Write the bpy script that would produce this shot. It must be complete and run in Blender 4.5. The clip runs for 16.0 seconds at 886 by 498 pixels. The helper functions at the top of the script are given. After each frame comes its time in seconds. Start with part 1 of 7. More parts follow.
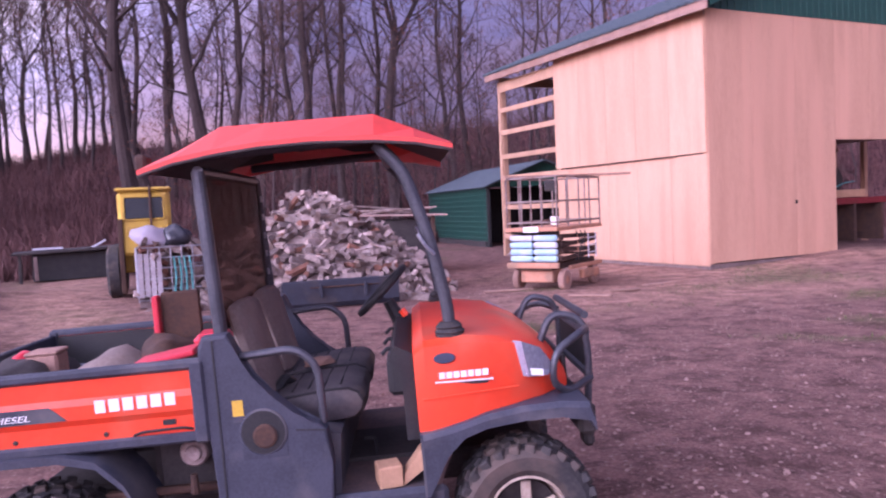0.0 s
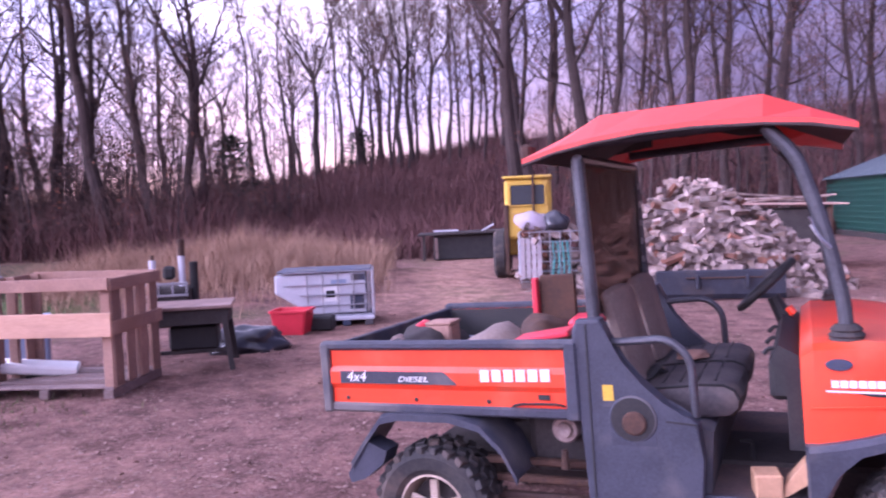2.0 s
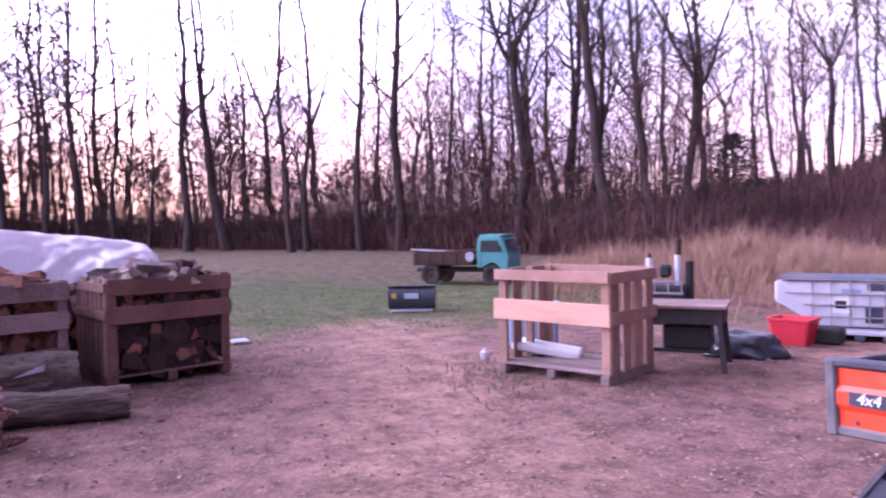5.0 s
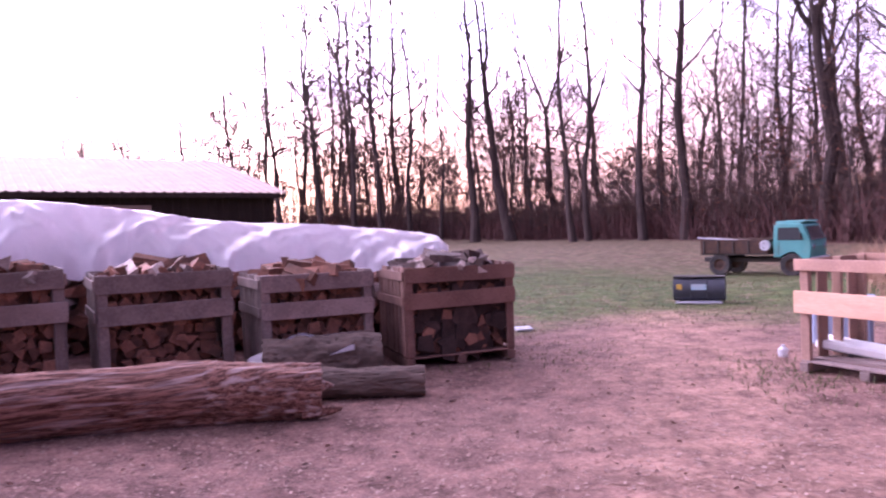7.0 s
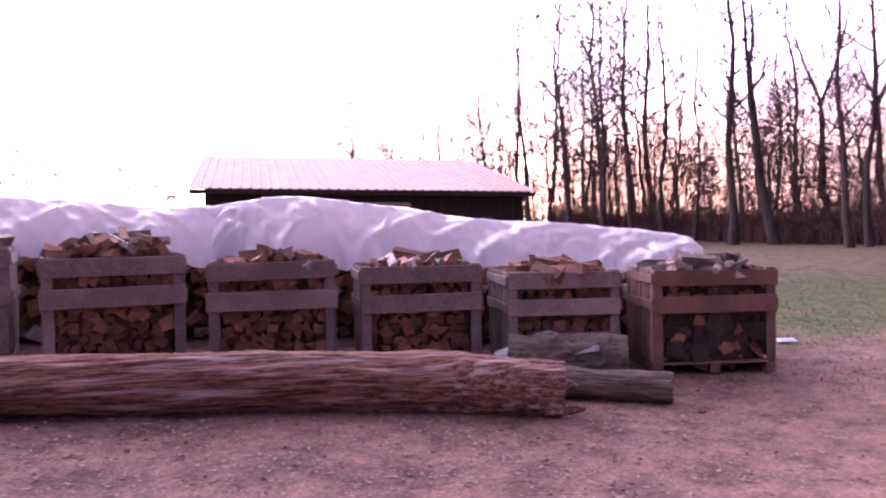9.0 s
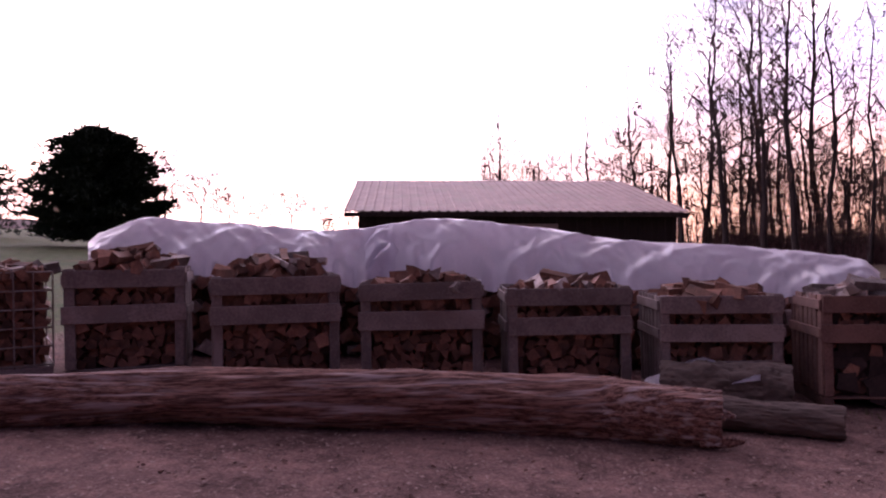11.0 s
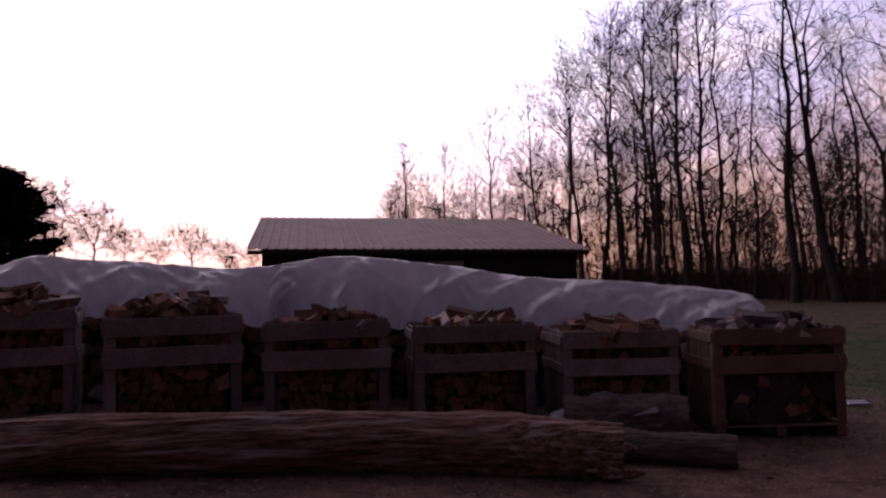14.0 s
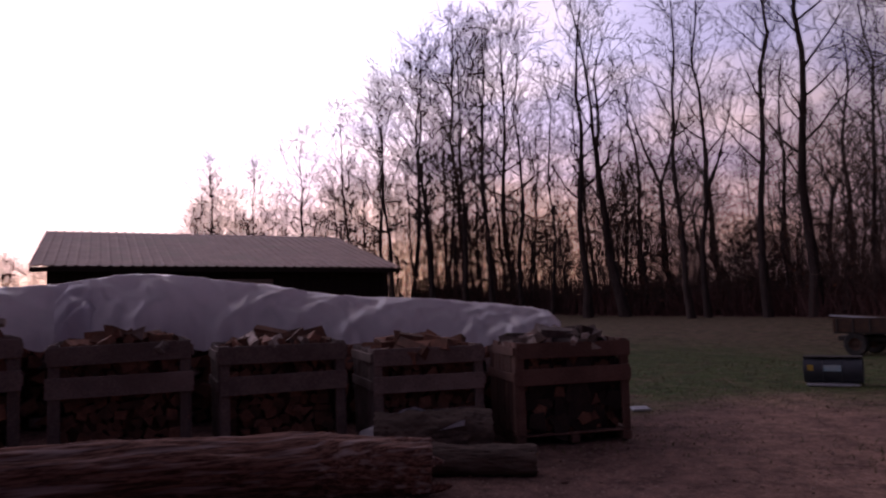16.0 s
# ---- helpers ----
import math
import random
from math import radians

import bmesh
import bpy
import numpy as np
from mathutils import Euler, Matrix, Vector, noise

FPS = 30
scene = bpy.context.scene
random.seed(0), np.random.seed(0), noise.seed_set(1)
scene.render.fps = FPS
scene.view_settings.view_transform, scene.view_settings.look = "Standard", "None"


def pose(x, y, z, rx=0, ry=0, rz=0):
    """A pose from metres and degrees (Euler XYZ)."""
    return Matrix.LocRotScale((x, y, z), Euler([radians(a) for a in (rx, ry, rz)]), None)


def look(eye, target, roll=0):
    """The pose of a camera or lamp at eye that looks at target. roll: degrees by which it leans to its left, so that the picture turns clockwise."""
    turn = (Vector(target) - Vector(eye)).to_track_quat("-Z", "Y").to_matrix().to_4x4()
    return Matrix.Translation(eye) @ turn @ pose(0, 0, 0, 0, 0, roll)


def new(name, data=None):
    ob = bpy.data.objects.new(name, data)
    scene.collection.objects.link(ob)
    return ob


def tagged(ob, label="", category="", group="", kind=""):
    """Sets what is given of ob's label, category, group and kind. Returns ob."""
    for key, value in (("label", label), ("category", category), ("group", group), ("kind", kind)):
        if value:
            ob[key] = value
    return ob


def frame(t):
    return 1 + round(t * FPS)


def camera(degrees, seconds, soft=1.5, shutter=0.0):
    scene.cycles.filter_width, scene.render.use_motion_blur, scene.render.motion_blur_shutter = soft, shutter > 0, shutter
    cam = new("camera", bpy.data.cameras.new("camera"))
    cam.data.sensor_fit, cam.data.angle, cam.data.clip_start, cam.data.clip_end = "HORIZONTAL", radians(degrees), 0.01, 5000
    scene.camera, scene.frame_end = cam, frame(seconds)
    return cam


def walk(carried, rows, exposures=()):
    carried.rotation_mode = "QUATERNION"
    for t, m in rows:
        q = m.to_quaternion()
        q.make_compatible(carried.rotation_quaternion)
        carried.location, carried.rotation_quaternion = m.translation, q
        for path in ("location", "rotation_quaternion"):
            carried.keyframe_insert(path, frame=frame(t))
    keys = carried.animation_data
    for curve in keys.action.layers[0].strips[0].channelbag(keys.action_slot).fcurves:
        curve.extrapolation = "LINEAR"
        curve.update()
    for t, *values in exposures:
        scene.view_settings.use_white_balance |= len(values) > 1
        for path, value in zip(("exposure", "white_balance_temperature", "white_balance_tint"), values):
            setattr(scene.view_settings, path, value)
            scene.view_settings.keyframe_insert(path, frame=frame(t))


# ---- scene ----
# ---- camera ----
PATH = [
    (0, (0.000, 0.000, 1.600), (-0.0300, 1.9968, 1.4903), -2.65),
    (0.5, (0.000, 0.000, 1.600), (-0.1810, 1.9887, 1.4891), -2.58),
    (1, (0.000, 0.000, 1.600), (-0.4782, 1.9384, 1.4819), -2.43),
    (1.5, (0.000, 0.000, 1.600), (-0.7114, 1.8658, 1.4880), -2.37),
    (2, (0.000, 0.000, 1.600), (-0.9490, 1.7576, 1.4984), -2.20),
    (2.5, (0.000, 0.000, 1.600), (-1.0778, 1.6823, 1.5101), -2.11),
    (3, (0.000, 0.000, 1.600), (-1.3384, 1.4846, 1.5318), -1.78),
    (3.5, (0.000, 0.000, 1.600), (-1.4959, 1.3259, 1.5344), -1.58),
    (4, (0.000, 0.000, 1.600), (-1.6305, 1.1564, 1.5351), -1.35),
    (4.5, (0.000, 0.000, 1.600), (-1.7245, 1.0108, 1.5343), -1.28),
    (5, (0.000, 0.000, 1.600), (-1.8002, 0.8690, 1.5355), -1.20),
    (5.2, (0.000, 0.000, 1.600), (-1.8326, 0.7985, 1.5364), -1.05),
    (7.3, (0.000, 0.000, 1.600), (-1.9972, 0.0832, 1.5353), -2.10),
    (7.5, (0.000, 0.000, 1.600), (-1.9989, 0.0241, 1.5386), -1.81),
    (8, (0.000, 0.000, 1.600), (-1.9940, -0.1427, 1.5415), -1.56),
    (8.5, (0.000, 0.000, 1.600), (-1.9763, -0.3016, 1.5439), -1.42),
    (9, (0.000, 0.000, 1.600), (-1.9456, -0.4604, 1.5475), -1.23),
    (9.5, (0.000, 0.000, 1.600), (-1.9142, -0.5773, 1.5502), -1.11),
    (10, (0.000, 0.000, 1.600), (-1.8793, -0.6833, 1.5629), -1.07),
    (10.2, (0.000, 0.000, 1.600), (-1.8666, -0.7176, 1.5728), -1.06),
    (12.3, (0.000, 0.000, 1.600), (-1.7947, -0.8817, 1.6421), -1.21),
    (12.5, (0.000, 0.000, 1.600), (-1.8007, -0.8691, 1.6451), -1.23),
    (13, (0.000, 0.000, 1.600), (-1.8327, -0.7981, 1.6662), -1.34),
    (13.5, (0.000, 0.000, 1.600), (-1.8714, -0.6999, 1.6895), -1.43),
    (14, (0.000, 0.000, 1.600), (-1.9085, -0.5890, 1.7039), -1.53),
    (14.5, (0.000, 0.000, 1.600), (-1.9402, -0.4720, 1.7138), -1.59),
    (15, (0.000, 0.000, 1.600), (-1.9641, -0.3571, 1.7222), -1.68),
    (15.5, (0.000, 0.000, 1.600), (-1.9806, -0.2452, 1.7306), -1.77),
    (16, (0.000, 0.000, 1.600), (-1.9925, -0.1072, 1.7355), -1.97),
]
cam = camera(59.97, 16.0, soft=2.1, shutter=0.4)
EXPOSURES = [(0, 0.18, 5750, 34), (2.5, 0.64, 5550, 34), (5.2, 0.82, 5650, 35), (7.3, 1.0, 6200, 36), (10.2, 0.16, 6500, 36), (12.3, -1.75, 6700, 27), (14.5, -2.25, 6700, 26), (16, -2.25, 6700, 26)]
walk(cam, [(t, look(eye, target, roll)) for t, eye, target, roll in PATH], EXPOSURES)

# ---- light ----
world = bpy.data.worlds.new("dusk_sky")
scene.world = world
world.use_nodes = True
wn, wl = world.node_tree.nodes, world.node_tree.links
bg = wn["Background"]
sky = wn.new("ShaderNodeTexSky")
sky.sky_type = "NISHITA"
sky.sun_disc = False
sky.sun_elevation = radians(2.5)
sky.sun_rotation = radians(-118.0)
sky.altitude, sky.air_density, sky.dust_density, sky.ozone_density = 200, 1.0, 2.0, 2.0
# broken evening cloud over the clear sky
tc = wn.new("ShaderNodeTexCoord")
cm = wn.new("ShaderNodeMapping")
cm.inputs["Scale"].default_value = (1.0, 1.0, 3.4)
cn = wn.new("ShaderNodeTexNoise")
cn.inputs["Scale"].default_value, cn.inputs["Detail"].default_value, cn.inputs["Roughness"].default_value = 2.6, 6.0, 0.62
cr = wn.new("ShaderNodeValToRGB")
cr.color_ramp.elements[0].position, cr.color_ramp.elements[1].position = 0.40, 0.64
# the cloud and haze brighten smoothly towards where the sun has set
west = wn.new("ShaderNodeVectorMath")
west.operation = "DOT_PRODUCT"
west.inputs[1].default_value = (-math.sin(radians(124)) * 0.99, math.cos(radians(124)) * 0.99, 0.14)
wr = wn.new("ShaderNodeMapRange")
wr.inputs[1].default_value, wr.inputs[2].default_value = -1.0, 1.0
glow = wn.new("ShaderNodeValToRGB")
glow.color_ramp.interpolation = "EASE"
for pos, col in ((0.0, (0.020, 0.018, 0.027)), (0.30, (0.022, 0.019, 0.029)), (0.40, (0.055, 0.047, 0.060)), (0.47, (0.115, 0.103, 0.118)), (0.53, (0.175, 0.16, 0.178)), (0.60, (0.16, 0.143, 0.158)), (0.735, (0.175, 0.156, 0.175)), (0.82, (0.29, 0.253, 0.278)), (0.883, (0.47, 0.41, 0.43)), (0.924, (0.66, 0.57, 0.59)), (0.953, (0.85, 0.77, 0.79)), (1.0, (1.0, 0.92, 0.93))):
    e = glow.color_ramp.elements.new(pos) if pos not in (0.0, 1.0) else glow.color_ramp.elements[0 if pos == 0.0 else -1]
    e.color = (*col, 1)
lift = wn.new("ShaderNodeVectorMath")
lift.operation = "SCALE"
dome = wn.new("ShaderNodeSeparateXYZ")
high = wn.new("ShaderNodeMapRange")
high.inputs[1].default_value, high.inputs[2].default_value = 0.30, 0.85
high.inputs[3].default_value, high.inputs[4].default_value = 300.0, 125.0
wl.new(tc.outputs["Generated"], dome.inputs[0])
wl.new(dome.outputs["Z"], high.inputs[0])
wl.new(high.outputs[0], lift.inputs["Scale"])
cmix = wn.new("ShaderNodeMix")
cmix.data_type = "RGBA"
wl.new(tc.outputs["Generated"], cm.inputs[0])
wl.new(cm.outputs[0], cn.inputs["Vector"])
wl.new(cn.outputs["Fac"], cr.inputs[0])
wl.new(cr.outputs[0], cmix.inputs[0])
wl.new(tc.outputs["Generated"], west.inputs[0])
wl.new(west.outputs["Value"], wr.inputs[0])
wl.new(wr.outputs[0], glow.inputs[0])
wl.new(glow.outputs[0], lift.inputs[0])
both = wn.new("ShaderNodeMix")
both.data_type, both.blend_type = "RGBA", "ADD"
both.inputs[0].default_value = 0.6
# the low sky is warmer
warm = wn.new("ShaderNodeValToRGB")
warm.color_ramp.elements[0].position, warm.color_ramp.elements[1].position = 0.0, 0.30
warm.color_ramp.elements[0].color, warm.color_ramp.elements[1].color = (0.74, 0.45, 0.28, 1), (1, 1, 1, 1)
for pos, col in ((0.08, (0.80, 0.56, 0.43, 1)), (0.17, (0.88, 0.75, 0.71, 1))):
    warm.color_ramp.elements.new(pos).color = col
tinted = wn.new("ShaderNodeVectorMath")
tinted.operation = "MULTIPLY"
wl.new(dome.outputs["Z"], warm.inputs[0])
wl.new(lift.outputs[0], tinted.inputs[0])
wl.new(warm.outputs[0], tinted.inputs[1])
clear = wn.new("ShaderNodeMix")
clear.data_type, clear.blend_type = "RGBA", "MULTIPLY"
clear.inputs[0].default_value = 1.0
clear.inputs[7].default_value = (0.60, 0.68, 0.92, 1)
wl.new(tinted.outputs[0], clear.inputs[6])
wl.new(clear.outputs[2], both.inputs[6])
wl.new(sky.outputs[0], both.inputs[7])
wl.new(both.outputs[2], cmix.inputs[6])
wl.new(tinted.outputs[0], cmix.inputs[7])
wl.new(cmix.outputs[2], bg.inputs[0])
bg.inputs[1].default_value = 0.05

SUN_AZ, SUN_EL = 118.0, 6.0
sun = new("sun", bpy.data.lights.new("sun", "SUN"))
sun.data.energy, sun.data.angle, sun.data.color = 0.5, radians(20), (1.0, 0.80, 0.70)
sa, se = radians(SUN_AZ), radians(SUN_EL)
sun.matrix_world = look((-math.sin(sa) * math.cos(se) * 50, math.cos(sa) * math.cos(se) * 50, math.sin(se) * 50), (0, 0, 0))


# ---- materials ----
def mat(name, a, b=None, rough=0.8, metal=0.0, scale=6.0, fine=60.0, bump=0.15, rnd=0.0, stretch=(1, 1, 1), c=None, spec=0.3, coat=0.0, soft=0.10):
    """Two colours mixed by a coarse and a fine noise, a third as stains, bump from the fine one, spread by each object's random."""
    m = bpy.data.materials.new(name)
    m.use_nodes = True
    n, l = m.node_tree.nodes, m.node_tree.links
    p = n["Principled BSDF"]
    b = b or tuple(v * 0.7 for v in a)
    tex = n.new("ShaderNodeTexCoord")
    mp = n.new("ShaderNodeMapping")
    mp.inputs["Scale"].default_value = stretch
    l.new(tex.outputs["Object"], mp.inputs[0])
    info = n.new("ShaderNodeObjectInfo")
    shift = n.new("ShaderNodeVectorMath")
    shift.operation = "MULTIPLY_ADD"
    shift.inputs[1].default_value = (13.7, 7.3, 5.1)
    comb = n.new("ShaderNodeCombineXYZ")
    for k in range(3):
        l.new(info.outputs["Random"], comb.inputs[k])
    l.new(comb.outputs[0], shift.inputs[0])
    l.new(mp.outputs[0], shift.inputs[2])
    big, small = n.new("ShaderNodeTexNoise"), n.new("ShaderNodeTexNoise")
    big.inputs["Scale"].default_value, big.inputs["Detail"].default_value = scale, 5
    small.inputs["Scale"].default_value, small.inputs["Detail"].default_value = fine, 4
    for t in (big, small):
        l.new(shift.outputs[0], t.inputs["Vector"])
    mixf = n.new("ShaderNodeMath")
    mixf.operation = "MULTIPLY_ADD"
    mixf.inputs[1].default_value = 0.45
    l.new(small.outputs["Fac"], mixf.inputs[0])
    half = n.new("ShaderNodeMath")
    half.operation = "MULTIPLY"
    half.inputs[1].default_value = 0.55
    l.new(big.outputs["Fac"], half.inputs[0])
    l.new(half.outputs[0], mixf.inputs[2])
    ramp = n.new("ShaderNodeValToRGB")
    ramp.color_ramp.elements[0].position, ramp.color_ramp.elements[1].position = 0.5 - soft, 0.5 + soft
    ramp.color_ramp.elements[0].color, ramp.color_ramp.elements[1].color = (*a, 1), (*b, 1)
    l.new(mixf.outputs[0], ramp.inputs[0])
    out = ramp.outputs[0]
    if c:
        stain = n.new("ShaderNodeTexNoise")
        stain.inputs["Scale"].default_value, stain.inputs["Detail"].default_value = scale * 0.45, 7
        l.new(shift.outputs[0], stain.inputs["Vector"])
        sr = n.new("ShaderNodeValToRGB")
        sr.color_ramp.elements[0].position, sr.color_ramp.elements[1].position = 0.52, 0.68
        l.new(stain.outputs["Fac"], sr.inputs[0])
        sm = n.new("ShaderNodeMix")
        sm.data_type = "RGBA"
        l.new(sr.outputs[0], sm.inputs[0])
        l.new(out, sm.inputs[6])
        sm.inputs[7].default_value = (*c, 1)
        out = sm.outputs[2]
    if rnd:
        hs = n.new("ShaderNodeHueSaturation")
        v = n.new("ShaderNodeMapRange")
        v.inputs[3].default_value, v.inputs[4].default_value = 1 - rnd, 1 + rnd
        l.new(info.outputs["Random"], v.inputs[0])
        l.new(v.outputs[0], hs.inputs["Value"])
        l.new(out, hs.inputs["Color"])
        out = hs.outputs[0]
    l.new(out, p.inputs["Base Color"])
    p.inputs["Roughness"].default_value, p.inputs["Metallic"].default_value = rough, metal
    p.inputs["Specular IOR Level"].default_value = spec
    p.inputs["Coat Weight"].default_value = coat
    if bump:
        bp = n.new("ShaderNodeBump")
        bp.inputs["Strength"].default_value, bp.inputs["Distance"].default_value = bump, 0.02
        l.new(mixf.outputs[0], bp.inputs["Height"])
        l.new(bp.outputs[0], p.inputs["Normal"])
    return m


M = {}
M["orange"] = mat("orange_paint", (0.80, 0.062, 0.018), (0.74, 0.055, 0.018), 0.38, fine=30, bump=0.02, c=(0.60, 0.10, 0.05), spec=0.5)
M["orange_faded"] = mat("sun_faded_orange", (0.74, 0.065, 0.05), (0.66, 0.06, 0.045), 0.5, fine=30, bump=0.02, spec=0.4)
M["plastic"] = mat("dusty_grey_plastic", (0.052, 0.056, 0.076), (0.036, 0.040, 0.055), 0.58, fine=90, bump=0.05, c=(0.13, 0.12, 0.12))
M["mudfloor"] = mat("mud_covered_floor", (0.16, 0.105, 0.09), (0.09, 0.065, 0.065), 0.85, scale=5, bump=0.2, c=(0.06, 0.055, 0.065))
M["black"] = mat("black_plastic", (0.02, 0.02, 0.022), (0.03, 0.03, 0.03), 0.6, fine=90, bump=0.05)
M["rubber"] = mat("muddy_tyre_rubber", (0.03, 0.03, 0.032), (0.055, 0.05, 0.048), 0.85, scale=8, bump=0.2, c=(0.12, 0.09, 0.075))
M["rim"] = mat("dirty_silver_rim", (0.44, 0.36, 0.29), (0.32, 0.25, 0.19), 0.6, 0.1, bump=0.05, c=(0.22, 0.15, 0.11))
M["steel"] = mat("dull_tube_steel", (0.10, 0.105, 0.12), (0.07, 0.072, 0.085), 0.42, 0.5, bump=0.04)
M["bright_steel"] = mat("worn_bright_steel", (0.45, 0.46, 0.50), (0.3, 0.3, 0.33), 0.35, 0.8, bump=0.04)
M["railsteel"] = mat("rust_stained_rail_steel", (0.30, 0.25, 0.24), (0.19, 0.13, 0.11), 0.55, 0.4, bump=0.05, c=(0.16, 0.08, 0.06))
M["pallet_red"] = mat("reddish_weathered_pallet_board", (0.23, 0.125, 0.10), (0.15, 0.08, 0.065), 0.85, scale=3, fine=45, bump=0.25, rnd=0.25, soft=0.08)
# red deepened so the colour carries the shade inside the barn bay
M["deepred"] = mat("red_paint_with_shade", (0.20, 0.02, 0.025), (0.14, 0.02, 0.02), 0.6, bump=0.04)
M["vinyl"] = mat("dusty_black_vinyl", (0.05, 0.045, 0.05), (0.085, 0.075, 0.075), 0.6, bump=0.08, c=(0.14, 0.115, 0.10))
M["brown_vinyl"] = mat("dusty_brown_backrest", (0.15, 0.115, 0.10), (0.20, 0.155, 0.135), 0.7, bump=0.08)
M["screen"] = mat("smoked_rear_panel", (0.02, 0.015, 0.013), (0.036, 0.026, 0.022), 0.6, bump=0.03)
M["lens"] = mat("clear_headlight", (0.32, 0.33, 0.40), (0.22, 0.23, 0.29), 0.12, 0.1, bump=0.0, spec=0.8)
M["white"] = mat("white_paint", (0.80, 0.80, 0.80), (0.7, 0.7, 0.7), 0.5, bump=0.02)
M["yellow_label"] = mat("yellow_label", (0.62, 0.40, 0.05), (0.5, 0.33, 0.05), 0.5, bump=0)
M["ply"] = mat("new_pine_plywood", (0.57, 0.335, 0.225), (0.49, 0.28, 0.185), 0.75, scale=1.2, fine=22, bump=0.1, stretch=(3, 3, 0.35), rnd=0.05, c=(0.60, 0.34, 0.23))
M["lumber"] = mat("new_lumber", (0.50, 0.30, 0.20), (0.40, 0.24, 0.155), 0.8, scale=3, fine=40, bump=0.12, stretch=(1, 1, 1), rnd=0.15)
M["greymetal"] = mat("grey_roof_metal", (0.46, 0.31, 0.27), (0.36, 0.24, 0.21), 0.75, 0.0, scale=1.5, fine=12, bump=0.05, c=(0.36, 0.27, 0.22))
M["greenmetal"] = mat("green_ribbed_metal", (0.016, 0.075, 0.055), (0.012, 0.06, 0.045), 0.4, 0.1, scale=2, fine=20, bump=0.04, spec=0.5)
M["greenroof"] = mat("weathered_green_roof_metal", (0.10, 0.13, 0.145), (0.075, 0.10, 0.115), 0.5, 0.2, scale=2, fine=20, bump=0.04, spec=0.5)
M["pallet"] = mat("weathered_pallet_board", (0.26, 0.195, 0.18), (0.17, 0.125, 0.115), 0.85, scale=3, fine=45, bump=0.25, rnd=0.3, c=(0.17, 0.115, 0.10), soft=0.08)
M["pallet_new"] = mat("fresh_pallet_board", (0.35, 0.215, 0.165), (0.25, 0.155, 0.125), 0.85, scale=3, fine=45, bump=0.25, rnd=0.2, c=(0.26, 0.15, 0.11))
M["palewood"] = mat("grey_white_weathered_board", (0.40, 0.36, 0.38), (0.27, 0.24, 0.25), 0.8, scale=4, fine=40, bump=0.2, rnd=0.2)
M["bark"] = mat("grey_brown_bark", (0.074, 0.053, 0.050), (0.044, 0.032, 0.031), 0.95, scale=4, fine=26, bump=0.6, stretch=(1, 1, 0.3), rnd=0.2)
M["twig"] = mat("bare_twigs", (0.12, 0.075, 0.066), (0.085, 0.055, 0.048), 0.95, bump=0, rnd=0.3)
M["oldlog"] = mat("weathered_log_wood", (0.075, 0.030, 0.024), (0.30, 0.15, 0.115), 0.9, scale=46, fine=150, bump=1.0, stretch=(0.07, 1, 1), c=(0.40, 0.29, 0.275), soft=0.07)
M["barklog"] = mat("rough_bark_log", (0.14, 0.095, 0.08), (0.09, 0.065, 0.055), 0.95, scale=7, fine=40, bump=0.8, stretch=(0.4, 1, 1), rnd=0.2)
M["split"] = mat("split_firewood", (0.25, 0.115, 0.078), (0.15, 0.070, 0.050), 0.9, scale=9, fine=60, bump=0.3, rnd=0.5, c=(0.11, 0.06, 0.046))
M["darkwood"] = mat("dark_brown_firewood", (0.060, 0.036, 0.032), (0.035, 0.022, 0.020), 0.9, scale=9, fine=60, bump=0.3, rnd=0.4)
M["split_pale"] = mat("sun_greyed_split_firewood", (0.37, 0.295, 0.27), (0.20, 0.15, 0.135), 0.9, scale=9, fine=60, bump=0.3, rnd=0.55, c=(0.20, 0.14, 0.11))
M["redbarn"] = mat("dark_barn_boards", (0.035, 0.02, 0.018), (0.05, 0.03, 0.026), 0.85, scale=2, fine=20, bump=0.2, stretch=(3, 3, 0.3), rnd=0.2)
M["sheet"] = mat("milky_plastic_sheet", (0.54, 0.51, 0.57), (0.46, 0.43, 0.50), 0.20, scale=3, fine=30, bump=0.10, spec=0.5)
def see_through(m, share):
    """Lets part of the view pass straight, as tinted plastic does."""
    n, l = m.node_tree.nodes, m.node_tree.links
    t, x = n.new("ShaderNodeBsdfTransparent"), n.new("ShaderNodeMixShader")
    t.inputs[0].default_value = (0.62, 0.50, 0.46, 1)
    x.inputs[0].default_value = share
    l.new(n["Principled BSDF"].outputs[0], x.inputs[1])
    l.new(t.outputs[0], x.inputs[2])
    l.new(x.outputs[0], n["Material Output"].inputs[0])


def let_light_through(m, share):
    """Lets part of the light pass, as thin milky film does."""
    n, l = m.node_tree.nodes, m.node_tree.links
    t, x = n.new("ShaderNodeBsdfTranslucent"), n.new("ShaderNodeMixShader")
    t.inputs[0].default_value = (0.86, 0.80, 0.87, 1)
    x.inputs[0].default_value = share
    l.new(n["Principled BSDF"].outputs[0], x.inputs[1])
    l.new(t.outputs[0], x.inputs[2])
    l.new(x.outputs[0], n["Material Output"].inputs[0])


